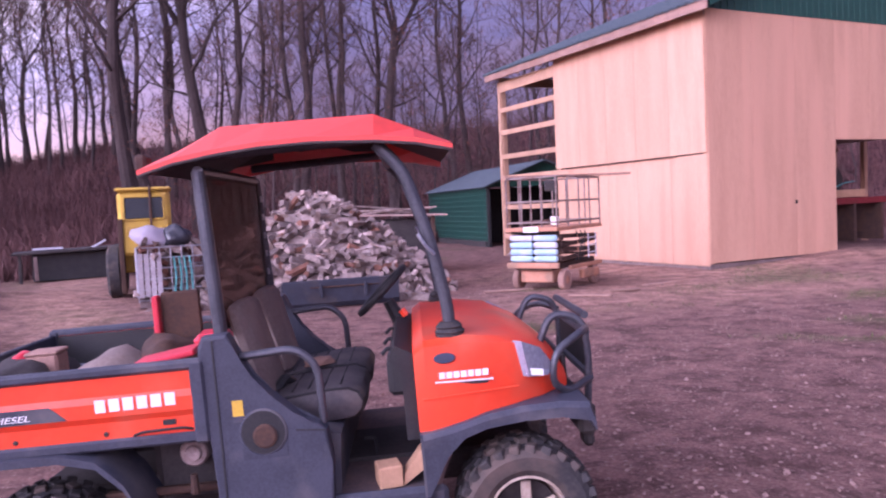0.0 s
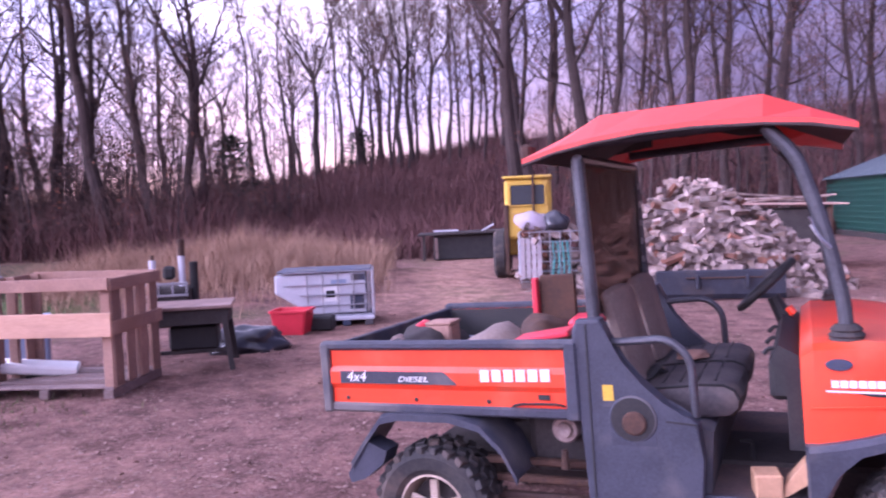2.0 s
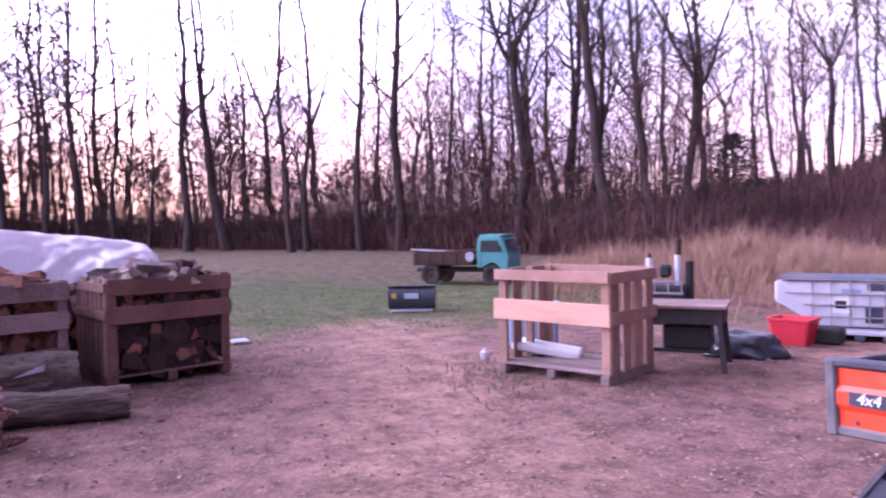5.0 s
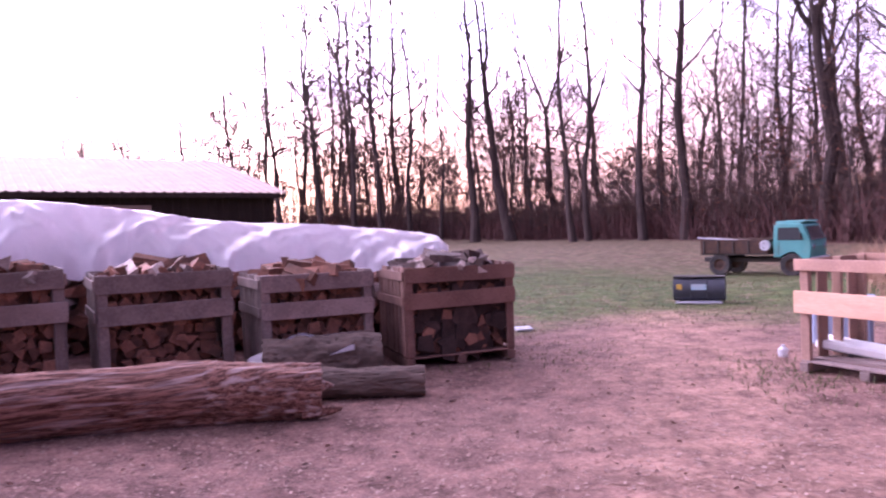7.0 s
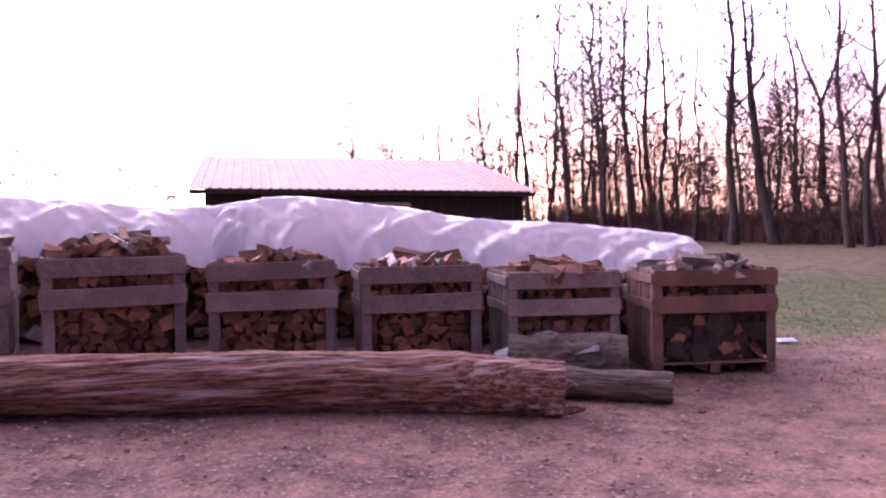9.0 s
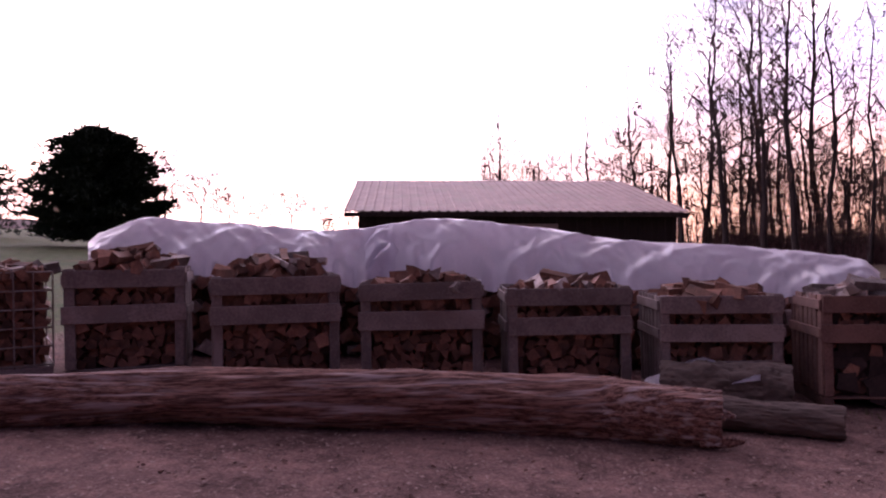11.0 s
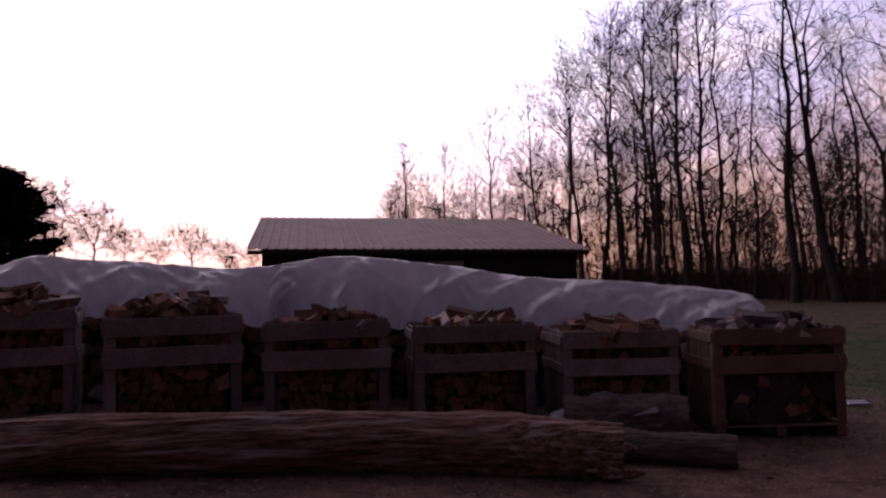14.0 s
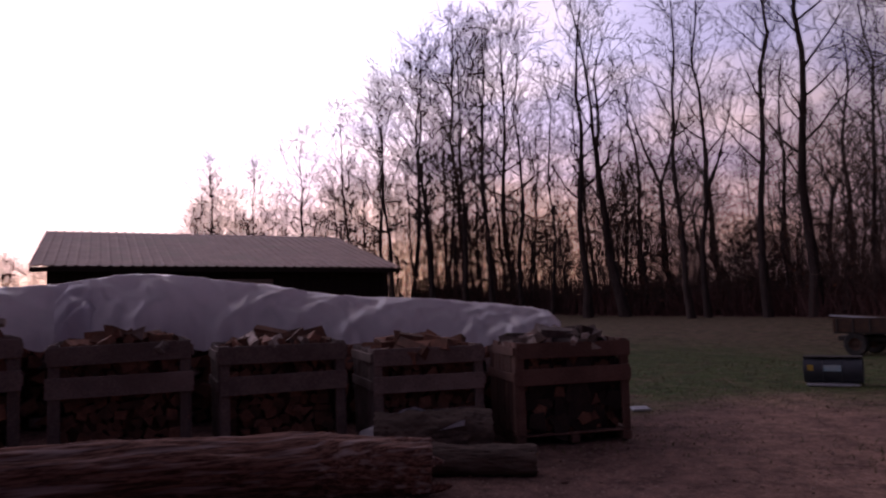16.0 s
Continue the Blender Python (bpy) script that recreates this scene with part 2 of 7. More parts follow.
let_light_through(M["sheet"], 0.56)
see_through(M["screen"], 0.5)
M["teal"] = mat("faded_teal_paint", (0.09, 0.34, 0.33), (0.07, 0.28, 0.27), 0.5, scale=3, bump=0.03, c=(0.12, 0.30, 0.28))
M["yellow"] = mat("faded_yellow_paint", (0.56, 0.37, 0.06), (0.47, 0.31, 0.06), 0.55, scale=4, bump=0.04, c=(0.35, 0.22, 0.06))
M["rust"] = mat("rusty_brown_steel", (0.09, 0.05, 0.035), (0.055, 0.035, 0.03), 0.8, 0.2, scale=6, bump=0.2)
M["darkgrey"] = mat("dark_weathered_surface", (0.035, 0.03, 0.03), (0.055, 0.048, 0.045), 0.8, scale=5, bump=0.15)
M["bluegrey"] = mat("scuffed_blue_grey_steel", (0.06, 0.075, 0.12), (0.045, 0.055, 0.085), 0.55, 0.3, scale=5, bump=0.08, c=(0.10, 0.09, 0.09))
M["bucketsteel"] = mat("dark_bucket_steel", (0.038, 0.042, 0.058), (0.026, 0.028, 0.038), 0.6, 0.2, scale=5, bump=0.1, c=(0.07, 0.055, 0.05))
M["liftorange"] = mat("faded_orange_lift_paint", (0.50, 0.25, 0.16), (0.42, 0.20, 0.12), 0.65, scale=6, bump=0.06, c=(0.30, 0.18, 0.12))
M["liftblue"] = mat("pale_blue_lift_paint", (0.30, 0.48, 0.58), (0.36, 0.52, 0.60), 0.55, scale=6, bump=0.03, c=(0.45, 0.50, 0.52))
M["redtub"] = mat("red_plastic_tub", (0.62, 0.035, 0.06), (0.55, 0.03, 0.05), 0.45, bump=0.02, spec=0.5)
M["tote"] = mat("cloudy_white_tote", (0.54, 0.55, 0.60), (0.44, 0.45, 0.50), 0.5, scale=4, bump=0.03, c=(0.45, 0.46, 0.5))
M["bluetote"] = mat("blue_grey_tote", (0.26, 0.32, 0.44), (0.22, 0.27, 0.38), 0.5, bump=0.03)
M["bag"] = mat("black_plastic_bag", (0.02, 0.021, 0.028), (0.03, 0.031, 0.04), 0.28, bump=0.1, spec=0.6)
M["glass"] = mat("dark_cab_glass", (0.05, 0.055, 0.065), (0.04, 0.045, 0.055), 0.08, bump=0, spec=0.8)
M["drygrass"] = mat("dry_tall_grass", (0.36, 0.235, 0.165), (0.24, 0.15, 0.105), 0.95, scale=1.5, fine=9, bump=0, rnd=0.3)
M["brush"] = mat("dry_undergrowth", (0.14, 0.068, 0.064), (0.085, 0.044, 0.043), 0.95, scale=0.4, fine=4, bump=0)
M["greengrass"] = mat("short_green_grass", (0.075, 0.10, 0.038), (0.15, 0.12, 0.065), 0.95, scale=0.3, fine=5, bump=0)
M["needles"] = mat("dark_evergreen_needles", (0.018, 0.03, 0.018), (0.028, 0.042, 0.024), 0.9, bump=0, rnd=0.3)
M["deadleaf"] = mat("clinging_russet_leaves", (0.26, 0.095, 0.055), (0.17, 0.065, 0.045), 0.9, bump=0, rnd=0.3)
M["leaf"] = mat("fallen_leaf_litter", (0.36, 0.24, 0.205), (0.20, 0.125, 0.105), 0.95, scale=30, fine=90, bump=0)
M["ironwood"] = mat("cut_lumber_ends", (0.55, 0.33, 0.2), (0.45, 0.27, 0.16), 0.85, bump=0.1)


# ---- building blocks ----
def thing(name, m=None, label="", category="", group="", kind=""):
    ob = new(name)
    ob.empty_display_size = 0.1
    ob.matrix_world = m or Matrix()
    return tagged(ob, label, category, group, kind)


def part(name, bm, material, parent=None, label="", m=None, smooth=False):
    bmesh.ops.recalc_face_normals(bm, faces=bm.faces)
    me = bpy.data.meshes.new(name)
    bm.to_mesh(me)
    bm.free()
    me.materials.append(M[material] if isinstance(material, str) else material)
    if smooth:
        for p in me.polygons:
            p.use_smooth = True
        if smooth is not True:
            me.set_sharp_from_angle(angle=radians(smooth))
    ob = new(name, me)
    if parent:
        ob.parent = parent
    if m:
        ob.matrix_basis = m
    if label:
        ob["label"] = label
    return ob


def shared(name, me, parent, m):
    ob = new(name, me)
    ob.parent = parent
    ob.matrix_basis = m
    return ob


def mesh_of(bm, name, material):
    bmesh.ops.recalc_face_normals(bm, faces=bm.faces)
    me = bpy.data.meshes.new(name)
    bm.to_mesh(me)
    bm.free()
    me.materials.append(M[material])
    return me


def block(sx, sy, sz, at=(0, 0, 0), bev=0.006, bm=None, rot=None):
    """A box with eased edges, centred at a place."""
    one = bmesh.new()
    bmesh.ops.create_cube(one, size=1, matrix=Matrix.Diagonal((sx, sy, sz, 1)))
    if bev:
        bmesh.ops.bevel(one, geom=one.edges[:], offset=min(bev, 0.4 * min(sx, sy, sz)), segments=1, affect="EDGES", profile=0.5)
    t = Matrix.Translation(at) @ (rot or Matrix())
    one.transform(t)
    if bm is None:
        return one
    me = bpy.data.meshes.new("tmp")
    one.to_mesh(me)
    one.free()
    bm.from_mesh(me)
    bpy.data.meshes.remove(me)
    return bm


def ring_faces(bm, rings, closed=True, cap=True):
    vs = [[bm.verts.new(p) for p in r] for r in rings]
    n = len(vs[0])
    for a, b in zip(vs, vs[1:]):
        for i in range(n if closed else n - 1):
            j = (i + 1) % n
            bm.faces.new((a[i], a[j], b[j], b[i]))
    if cap and closed:
        bm.faces.new(vs[0][::-1])
        bm.faces.new(vs[-1])
    return vs


def loft(rings, cap=True, bm=None):
    bm = bm or bmesh.new()
    ring_faces(bm, rings, True, cap)
    return bm


def tube(pts, r, n=8, bm=None, cap=True):
    """A round bar along a line of points, with one radius or one for each point."""
    bm = bm or bmesh.new()
    pts = [Vector(p) for p in pts]
    rr = r if isinstance(r, (list, tuple)) else [r] * len(pts)
    side = None
    rings = []
    for i, p in enumerate(pts):
        d = (pts[min(i + 1, len(pts) - 1)] - pts[max(i - 1, 0)]).normalized()
        if side is None:
            side = d.orthogonal().normalized()
        else:
            side = (side - d * side.dot(d)).normalized()
        up = d.cross(side)
        rings.append([p + (side * math.cos(2 * math.pi * k / n) + up * math.sin(2 * math.pi * k / n)) * rr[i] for k in range(n)])
    ring_faces(bm, rings, True, cap)
    return bm


def bend(pts, r=0.06, steps=4):
    """A line of points with its corners rounded."""
    pts = [Vector(p) for p in pts]
    out = [pts[0]]
    for a, b, c in zip(pts, pts[1:], pts[2:]):
        u, v = (a - b), (c - b)
        k = min(r, 0.45 * u.length, 0.45 * v.length)
        s, e = b + u.normalized() * k, b + v.normalized() * k
        for i in range(steps + 1):
            t = i / steps
            out.append(s * (1 - t) ** 2 + b * 2 * t * (1 - t) + e * t * t)
    out.append(pts[-1])
    return out


def slab(poly, y0, y1, bm=None):
    """A plate with an outline in x and z, from y0 to y1."""
    bm = bm or bmesh.new()
    ring_faces(bm, [[(x, y0, z) for x, z in poly], [(x, y1, z) for x, z in poly]])
    return bm


def lathe(profile, n=28, bm=None):
    """Turned about the y axis: profile of (radius, y)."""
    bm = bm or bmesh.new()
    rings = [[(r * math.cos(2 * math.pi * k / n), y, r * math.sin(2 * math.pi * k / n)) for k in range(n)] for r, y in profile]
    ring_faces(bm, rings, True, False)
    return bm


def lettering(text, size, material, parent, m, name="lettering", label=""):
    cu = bpy.data.curves.new("text", "FONT")
    cu.body, cu.size, cu.extrude, cu.shear = text, size, 0.001, 0.25
    tmp = bpy.data.objects.new("text", cu)
    scene.collection.objects.link(tmp)
    bpy.context.view_layer.update()
    me = bpy.data.meshes.new_from_object(tmp.evaluated_get(bpy.context.evaluated_depsgraph_get()))
    bpy.data.objects.remove(tmp)
    me.materials.clear()
    me.materials.append(M[material])
    ob = shared(name, me, parent, m)
    if label:
        ob["label"] = label
    return ob


# ---- ground ----
def smooth01(a, b, v):
    t = min(1.0, max(0.0, (v - a) / (b - a)))
    return t * t * (3 - 2 * t)


RIDGE = [(-60, 7.0), (-20, 6.2), (0, 5.8), (10, 5.5), (22, 5.0), (32, 3.7), (41, 2.4), (50, 1.3), (60, 0.5), (80, 0.0), (100, 0.2), (120, 1.2), (145, 1.9), (180, 2.0), (220, 3), (260, 4), (300, 9.0)]


def ridge(az):
    az = (az + 60) % 360 - 60
    for (a, e), (b, f) in zip(RIDGE, RIDGE[1:]):
        if a <= az <= b:
            t = (az - a) / (b - a)
            return e + (f - e) * (t * t * (3 - 2 * t))
    return RIDGE[0][1]


def edge_of_woods(az):
    """Distance from the yard's middle to where the trees begin."""
    az = (az + 60) % 360 - 60
    pts = [(-60, 34), (0, 37), (20, 27), (35, 27), (50, 36), (60, 42), (75, 56), (85, 66), (95, 78), (105, 95), (120, 140), (300, 140)]
    for (a, e), (b, f) in zip(pts, pts[1:]):
        if a <= az <= b:
            return e + (f - e) * (az - a) / (b - a)
    return 140


def height(x, y):
    d = math.hypot(x, y)
    az = math.degrees(math.atan2(-x, y))
    near = 0.062 * max(0.0, -y - 0.4) * smooth01(0.0, 2.0, -y)
    # a shallow dip in the field and a bank under the tall grass
    near -= 0.55 * math.exp(-(((x + 25) / 9) ** 2 + ((y - 12.5) / 7) ** 2))
    u, v = (x + 12.2) * 0.73 - (y - 12.6) * 0.68, (x + 12.2) * 0.68 + (y - 12.6) * 0.73
    near += 0.62 * math.exp(-((u / 2.6) ** 2 + (v / 4.6) ** 2))
    near += 0.2 * math.exp(-(((x - 9.5) / 3) ** 2 + ((y - 18.5) / 4) ** 2))
    # the slight fall across which the vehicle stands
    near += 0.055 * math.exp(-(((x - 0.6) / 1.0) ** 2 + ((y - 3.6) / 1.4) ** 2)) - 0.05 * math.exp(-(((x + 1.9) / 0.9) ** 2 + ((y - 3.5) / 1.4) ** 2))
    e = ridge(az)
    start = min(edge_of_woods(az), 60) - 3
    far = 92.0
    top = 1.6 + far * math.tan(radians(e)) - 0.3
    k = smooth01(start, far, d)
    base = near * (1 - smooth01(start, far, d) * (0 if az > 100 or az < -60 else 1))
    z = base + (max(top, -1.5) * k if not (95 < az or az < -100) else 0)
    rough = 0.035 * noise.noise((x * 0.55, y * 0.55, 0)) + 0.012 * noise.noise((x * 2.3, y * 2.3, 3))
    return z + rough * smooth01(0.5, 4, d) * (1 if d < 60 else 3)


def kinds(x, y):
    """How much green grass and how much leaf-strewn wood floor lies at a place."""
    d = math.hypot(x, y)
    az = math.degrees(math.atan2(-x, y))
    w = 1.6 * noise.noise((x * 0.35, y * 0.35, 7)) + 0.7 * noise.noise((x * 1.3, y * 1.3, 9))
    g = 0.0
    # the mown field, starting beyond the yard
    line = 11.0 + 0.05 * (az - 70) ** 2 * 0.12
    if 52 < az < 100:
        g = smooth01(line - 1.5, line + 2.5, d + w)
    elif az >= 100 or az < -80:
        g = smooth01(10.5, 14, d + w)
    g = max(g, 0.8 * smooth01(0.45, 1.0, noise.noise((x * 0.4, y * 0.4, 2)) + 0.45 * smooth01(7, 14, d)) * smooth01(4.5, 9, d))
    if 52 < az < 100:
        g *= 1 - 0.3 * smooth01(22, 34, d + 2 * w)
    # weedy strips along the foot of the new barn
    if -40 < az < 8:
        g = max(g, 0.85 * smooth01(0.1, 0.5, noise.noise((x * 0.5 + y * 0.2, y * 1.3, 12))) * smooth01(7.5, 10, d) * smooth01(17, 14, d))
    f = smooth01(-2.5, 2.0, d - edge_of_woods(az) + w)
    return g * (1 - f), f


def near_line(x, y, a, b):
    ax, ay, bx, by = *a, *b
    t = min(1, max(0, ((x - ax) * (bx - ax) + (y - ay) * (by - ay)) / ((bx - ax) ** 2 + (by - ay) ** 2)))
    return math.hypot(x - ax - t * (bx - ax), y - ay - t * (by - ay))


def worn(x, y):
    """Sawdust round the new barn, and bare wheel tracks."""
    w = 0.6 * noise.noise((x * 0.8, y * 0.8, 5)) + 0.3 * noise.noise((x * 2.1, y * 2.1, 6))
    v = math.exp(-((near_line(x, y, (4.6, 15.2), (9.2, 17.2)) + 0.7 * w) / 1.0) ** 2)
    v = max(v, math.exp(-((near_line(x, y, (4.6, 15.2), (2.6, 19.5)) + 0.7 * w) / 0.9) ** 2))
    v = max(v, 0.75 * math.exp(-((near_line(x, y, (2.4, 13.2), (4.8, 14.6)) + w) / 1.1) ** 2))
    v = max(v, 0.7 * math.exp(-((near_line(x, y, (1.5, 12.0), (9.0, 13.5)) + w) / 1.3) ** 2))
    v = max(v, 0.95 * math.exp(-((near_line(x, y, (-4.2, 7.0), (-11.3, 23.0)) + w) / 1.15) ** 2))
    v = max(v, 0.6 * math.exp(-((near_line(x, y, (-4.0, 2.0), (-11.5, 4.6)) + w) / 1.0) ** 2))
    return v


def build_ground():
    bm = bmesh.new()
    lw = bm.verts.layers.float.new("worn")
    lg, lf = bm.verts.layers.float.new("grass"), bm.verts.layers.float.new("forest")
    radii = [0.0] + [0.5 * 1.042 ** i for i in range(118)] + [70, 76, 82, 90, 98, 110, 125, 150, 190, 260, 400, 700, 1300, 2400]
    n = 300
    rows = []
    for r in radii:
        row = []
        for k in range(n if r else 1):
            a = 2 * math.pi * k / n
            x, y = r * math.sin(a), r * math.cos(a)
            v = bm.verts.new((x, y, height(x, y)))
            v[lg], v[lf] = kinds(x, y)
            v[lw] = worn(x, y)
            row.append(v)
        rows.append(row)
    for k in range(n):
        bm.faces.new((rows[0][0], rows[1][(k + 1) % n], rows[1][k]))
    for a, b in zip(rows[1:], rows[2:]):
        for k in range(n):
            j = (k + 1) % n
            bm.faces.new((a[k], a[j], b[j], b[k]))
    m = bpy.data.materials.new("yard_soil_grass_and_litter")
    m.use_nodes = True
    nn, l = m.node_tree.nodes, m.node_tree.links
    p = nn["Principled BSDF"]
    p.inputs["Roughness"].default_value = 0.95
    p.inputs["Specular IOR Level"].default_value = 0.15
    tex = nn.new("ShaderNodeTexCoord")

    def nz(scale, detail=6, rough=0.6):
        t = nn.new("ShaderNodeTexNoise")
        t.inputs["Scale"].default_value, t.inputs["Detail"].default_value, t.inputs["Roughness"].default_value = scale, detail, rough
        l.new(tex.outputs["Object"], t.inputs["Vector"])
        return t

    def ramp(src, cols):
        r = nn.new("ShaderNodeValToRGB")
        while len(r.color_ramp.elements) < len(cols):
            r.color_ramp.elements.new(0.5)
        for e, (pos, col) in zip(r.color_ramp.elements, cols):
            e.position, e.color = pos, (*col, 1)
        l.new(src, r.inputs[0])
        return r.outputs[0]

    def mix(f, a, b):
        x = nn.new("ShaderNodeMix")
        x.data_type = "RGBA"
        l.new(f, x.inputs[0])
        l.new(a, x.inputs[6])
        l.new(b, x.inputs[7])
        return x.outputs[2]

    soil_a = ramp(nz(0.8, 9, 0.72).outputs["Fac"], [(0.36, (0.085, 0.046, 0.043)), (0.46, (0.25, 0.140, 0.122)), (0.53, (0.17, 0.094, 0.084)), (0.58, (0.23, 0.13, 0.112)), (0.66, (0.075, 0.044, 0.040))])
    grit = ramp(nz(38, 5, 0.7).outputs["Fac"], [(0.38, (0.075, 0.042, 0.038)), (0.52, (0.20, 0.118, 0.10)), (0.66, (0.38, 0.26, 0.22))])
    f = nn.new("ShaderNodeValue")
    f.outputs[0].default_value = 0.42
    soil = mix(f.outputs[0], soil_a, grit)
    grass = ramp(nz(1.1, 9, 0.75).outputs["Fac"], [(0.34, (0.042, 0.080, 0.022)), (0.54, (0.075, 0.095, 0.034)), (0.68, (0.15, 0.105, 0.065))])
    wood = ramp(nz(1.2, 8, 0.75).outputs["Fac"], [(0.3, (0.034, 0.014, 0.014)), (0.5, (0.062, 0.026, 0.025)), (0.7, (0.105, 0.048, 0.042))])
    at = {}
    for k in ("grass", "forest", "worn"):
        a = nn.new("ShaderNodeAttribute")
        a.attribute_name = k
        at[k] = a.outputs["Fac"]
    brk = nn.new("ShaderNodeMath")
    brk.operation = "MULTIPLY_ADD"
    l.new(nz(2.4, 8, 0.75).outputs["Fac"], brk.inputs[0])
    brk.inputs[1].default_value, brk.inputs[2].default_value = 1.6, -0.8
    add = nn.new("ShaderNodeMath")
    add.operation, add.use_clamp = "ADD", True
    l.new(at["grass"], add.inputs[0])
    l.new(brk.outputs[0], add.inputs[1])
    gm = nn.new("ShaderNodeMath")
    gm.operation, gm.use_clamp = "MULTIPLY", True
    l.new(add.outputs[0], gm.inputs[0])
    l.new(at["grass"], gm.inputs[1])
    dust = ramp(nz(16, 6, 0.7).outputs["Fac"], [(0.36, (0.25, 0.14, 0.105)), (0.52, (0.40, 0.24, 0.18)), (0.64, (0.50, 0.33, 0.25))])
    wm = nn.new("ShaderNodeMath")
    wm.operation, wm.use_clamp = "MULTIPLY", True
    l.new(at["worn"], wm.inputs[0])
    l.new(ramp(nz(1.7, 7, 0.7).outputs["Fac"], [(0.35, (0.35, 0.35, 0.35)), (0.55, (1, 1, 1))]), wm.inputs[1])
    col = mix(at["forest"], mix(wm.outputs[0], mix(gm.outputs[0], soil, grass), dust), wood)
    # damp and trodden patches at a middle size
    damp = nn.new("ShaderNodeMix")
    damp.data_type, damp.blend_type = "RGBA", "MULTIPLY"
    damp.inputs[0].default_value = 1.0
    l.new(col, damp.inputs[6])
    l.new(ramp(nz(2.6, 10, 0.78).outputs["Fac"], [(0.38, (0.50, 0.47, 0.47)), (0.48, (0.88, 0.86, 0.86)), (0.60, (1.28, 1.24, 1.22))]), damp.inputs[7])
    col = damp.outputs[2]
    l.new(col, p.inputs["Base Color"])
    bp = nn.new("ShaderNodeBump")
    bp.inputs["Strength"].default_value, bp.inputs["Distance"].default_value = 0.9, 0.05
    l.new(nz(9, 9, 0.72).outputs["Fac"], bp.inputs["Height"])
    l.new(bp.outputs[0], p.inputs["Normal"])
    g = part("ground", bm, m, smooth=True)
    tagged(g, "packed reddish-brown dirt yard with leaf litter and patchy grass", "ground", kind="structure")
    return g


build_ground()


# ---- firewood, crates, logs ----
def on_ground(x, y, rz=0.0, lift=0.0):
    return pose(x, y, height(x, y) + lift, 0, 0, rz)


def wedge_mesh(seed, length, size, material):
    """One split log: a quarter or third of a round, rough along its length."""
    r = random.Random(seed)
    k = r.choice((3, 4, 4, 5))
    prof = []
    for i in range(k):
        a = 2 * math.pi * (i + r.uniform(-0.25, 0.25)) / k
        prof.append((size * r.uniform(0.38, 0.62) * math.cos(a), size * r.uniform(0.38, 0.62) * math.sin(a)))
    rings = []
    for j, t in enumerate((0, 0.5, 1)):
        s, ox, oz = r.uniform(0.88, 1.08), r.uniform(-0.008, 0.008), r.uniform(-0.008, 0.008)
        rings.append([(x * s + ox, (t - 0.5) * length + r.uniform(-0.012, 0.012), z * s + oz) for x, z in prof])
    return mesh_of(loft(rings), "split_log", material)


WEDGES = [wedge_mesh(s, 0.42, 0.135, "split") for s in range(10)]
PALE = [wedge_mesh(50 + s, 0.50, 0.135, "split_pale") for s in range(12)]
# larger logs in a darker brown, for the first crate
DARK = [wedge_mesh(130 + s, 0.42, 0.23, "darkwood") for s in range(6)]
CHUNKS = [wedge_mesh(90 + s, 0.50, 0.19, "split_pale") for s in range(5)]


def board(parent, name, sx, sy, sz, at, material, rot=None, rng=random):
    j = Matrix.Rotation(rng.uniform(-0.012, 0.012), 4, "Y")
    return part(name, block(sx, sy, sz, bev=0.004), material, parent, m=Matrix.Translation(at) @ j @ (rot or Matrix()))


def pallet_crate(m, w, d, h, front, material, label, seed, base=True, group="pallet crates"):
    """A crate of upright pallets on a pallet base; front lists the heights of the boards nailed across its open face."""
    r = random.Random(seed)
    c = thing("pallet_crate", m, label, "crate", group)
    for x in (-w / 2 + 0.05, 0, w / 2 - 0.05):
        board(c, "runner", 0.09, d, 0.09, (x, 0, 0.05), material, rng=r)
    k = 7
    for i in range(k):
        board(c, "base_slat", w, d / k - 0.035, 0.02, (0, -d / 2 + (i + 0.5) * d / k, 0.107), material, rng=r)
    for s in (-1, 1):
        x = s * (w / 2 - 0.055)
        for y in (-d / 2 + 0.02, 0, d / 2 - 0.02):
            board(c, "post", 0.085, 0.04, h - 0.12, (x, y, 0.12 + (h - 0.12) / 2), material, rng=r)
        for i in range(7):
            board(c, "side_slat", 0.018, d / 7 - 0.03, h - 0.13 - r.uniform(0, 0.02), (s * (w / 2 - 0.004), -d / 2 + (i + 0.5) * d / 7, 0.125 + (h - 0.12) / 2), material, rng=r)
        for z in front[:2]:
            board(c, "side_board", 0.02, d, 0.10, (s * (w / 2 + 0.018), 0, z), material, rng=r)
    for i in range(7):
        board(c, "back_slat", w / 7 - 0.03, 0.02, h - 0.14, (-w / 2 + (i + 0.5) * w / 7, d / 2 + 0.012, 0.125 + (h - 0.12) / 2), material, rng=r)
    for z in front:
        hb = r.uniform(0.165, 0.20)
        board(c, "front_board", w + r.uniform(0.0, 0.05), 0.024, hb, (r.uniform(-0.01, 0.01), -d / 2 - 0.014, z), material, rng=r)
    return c


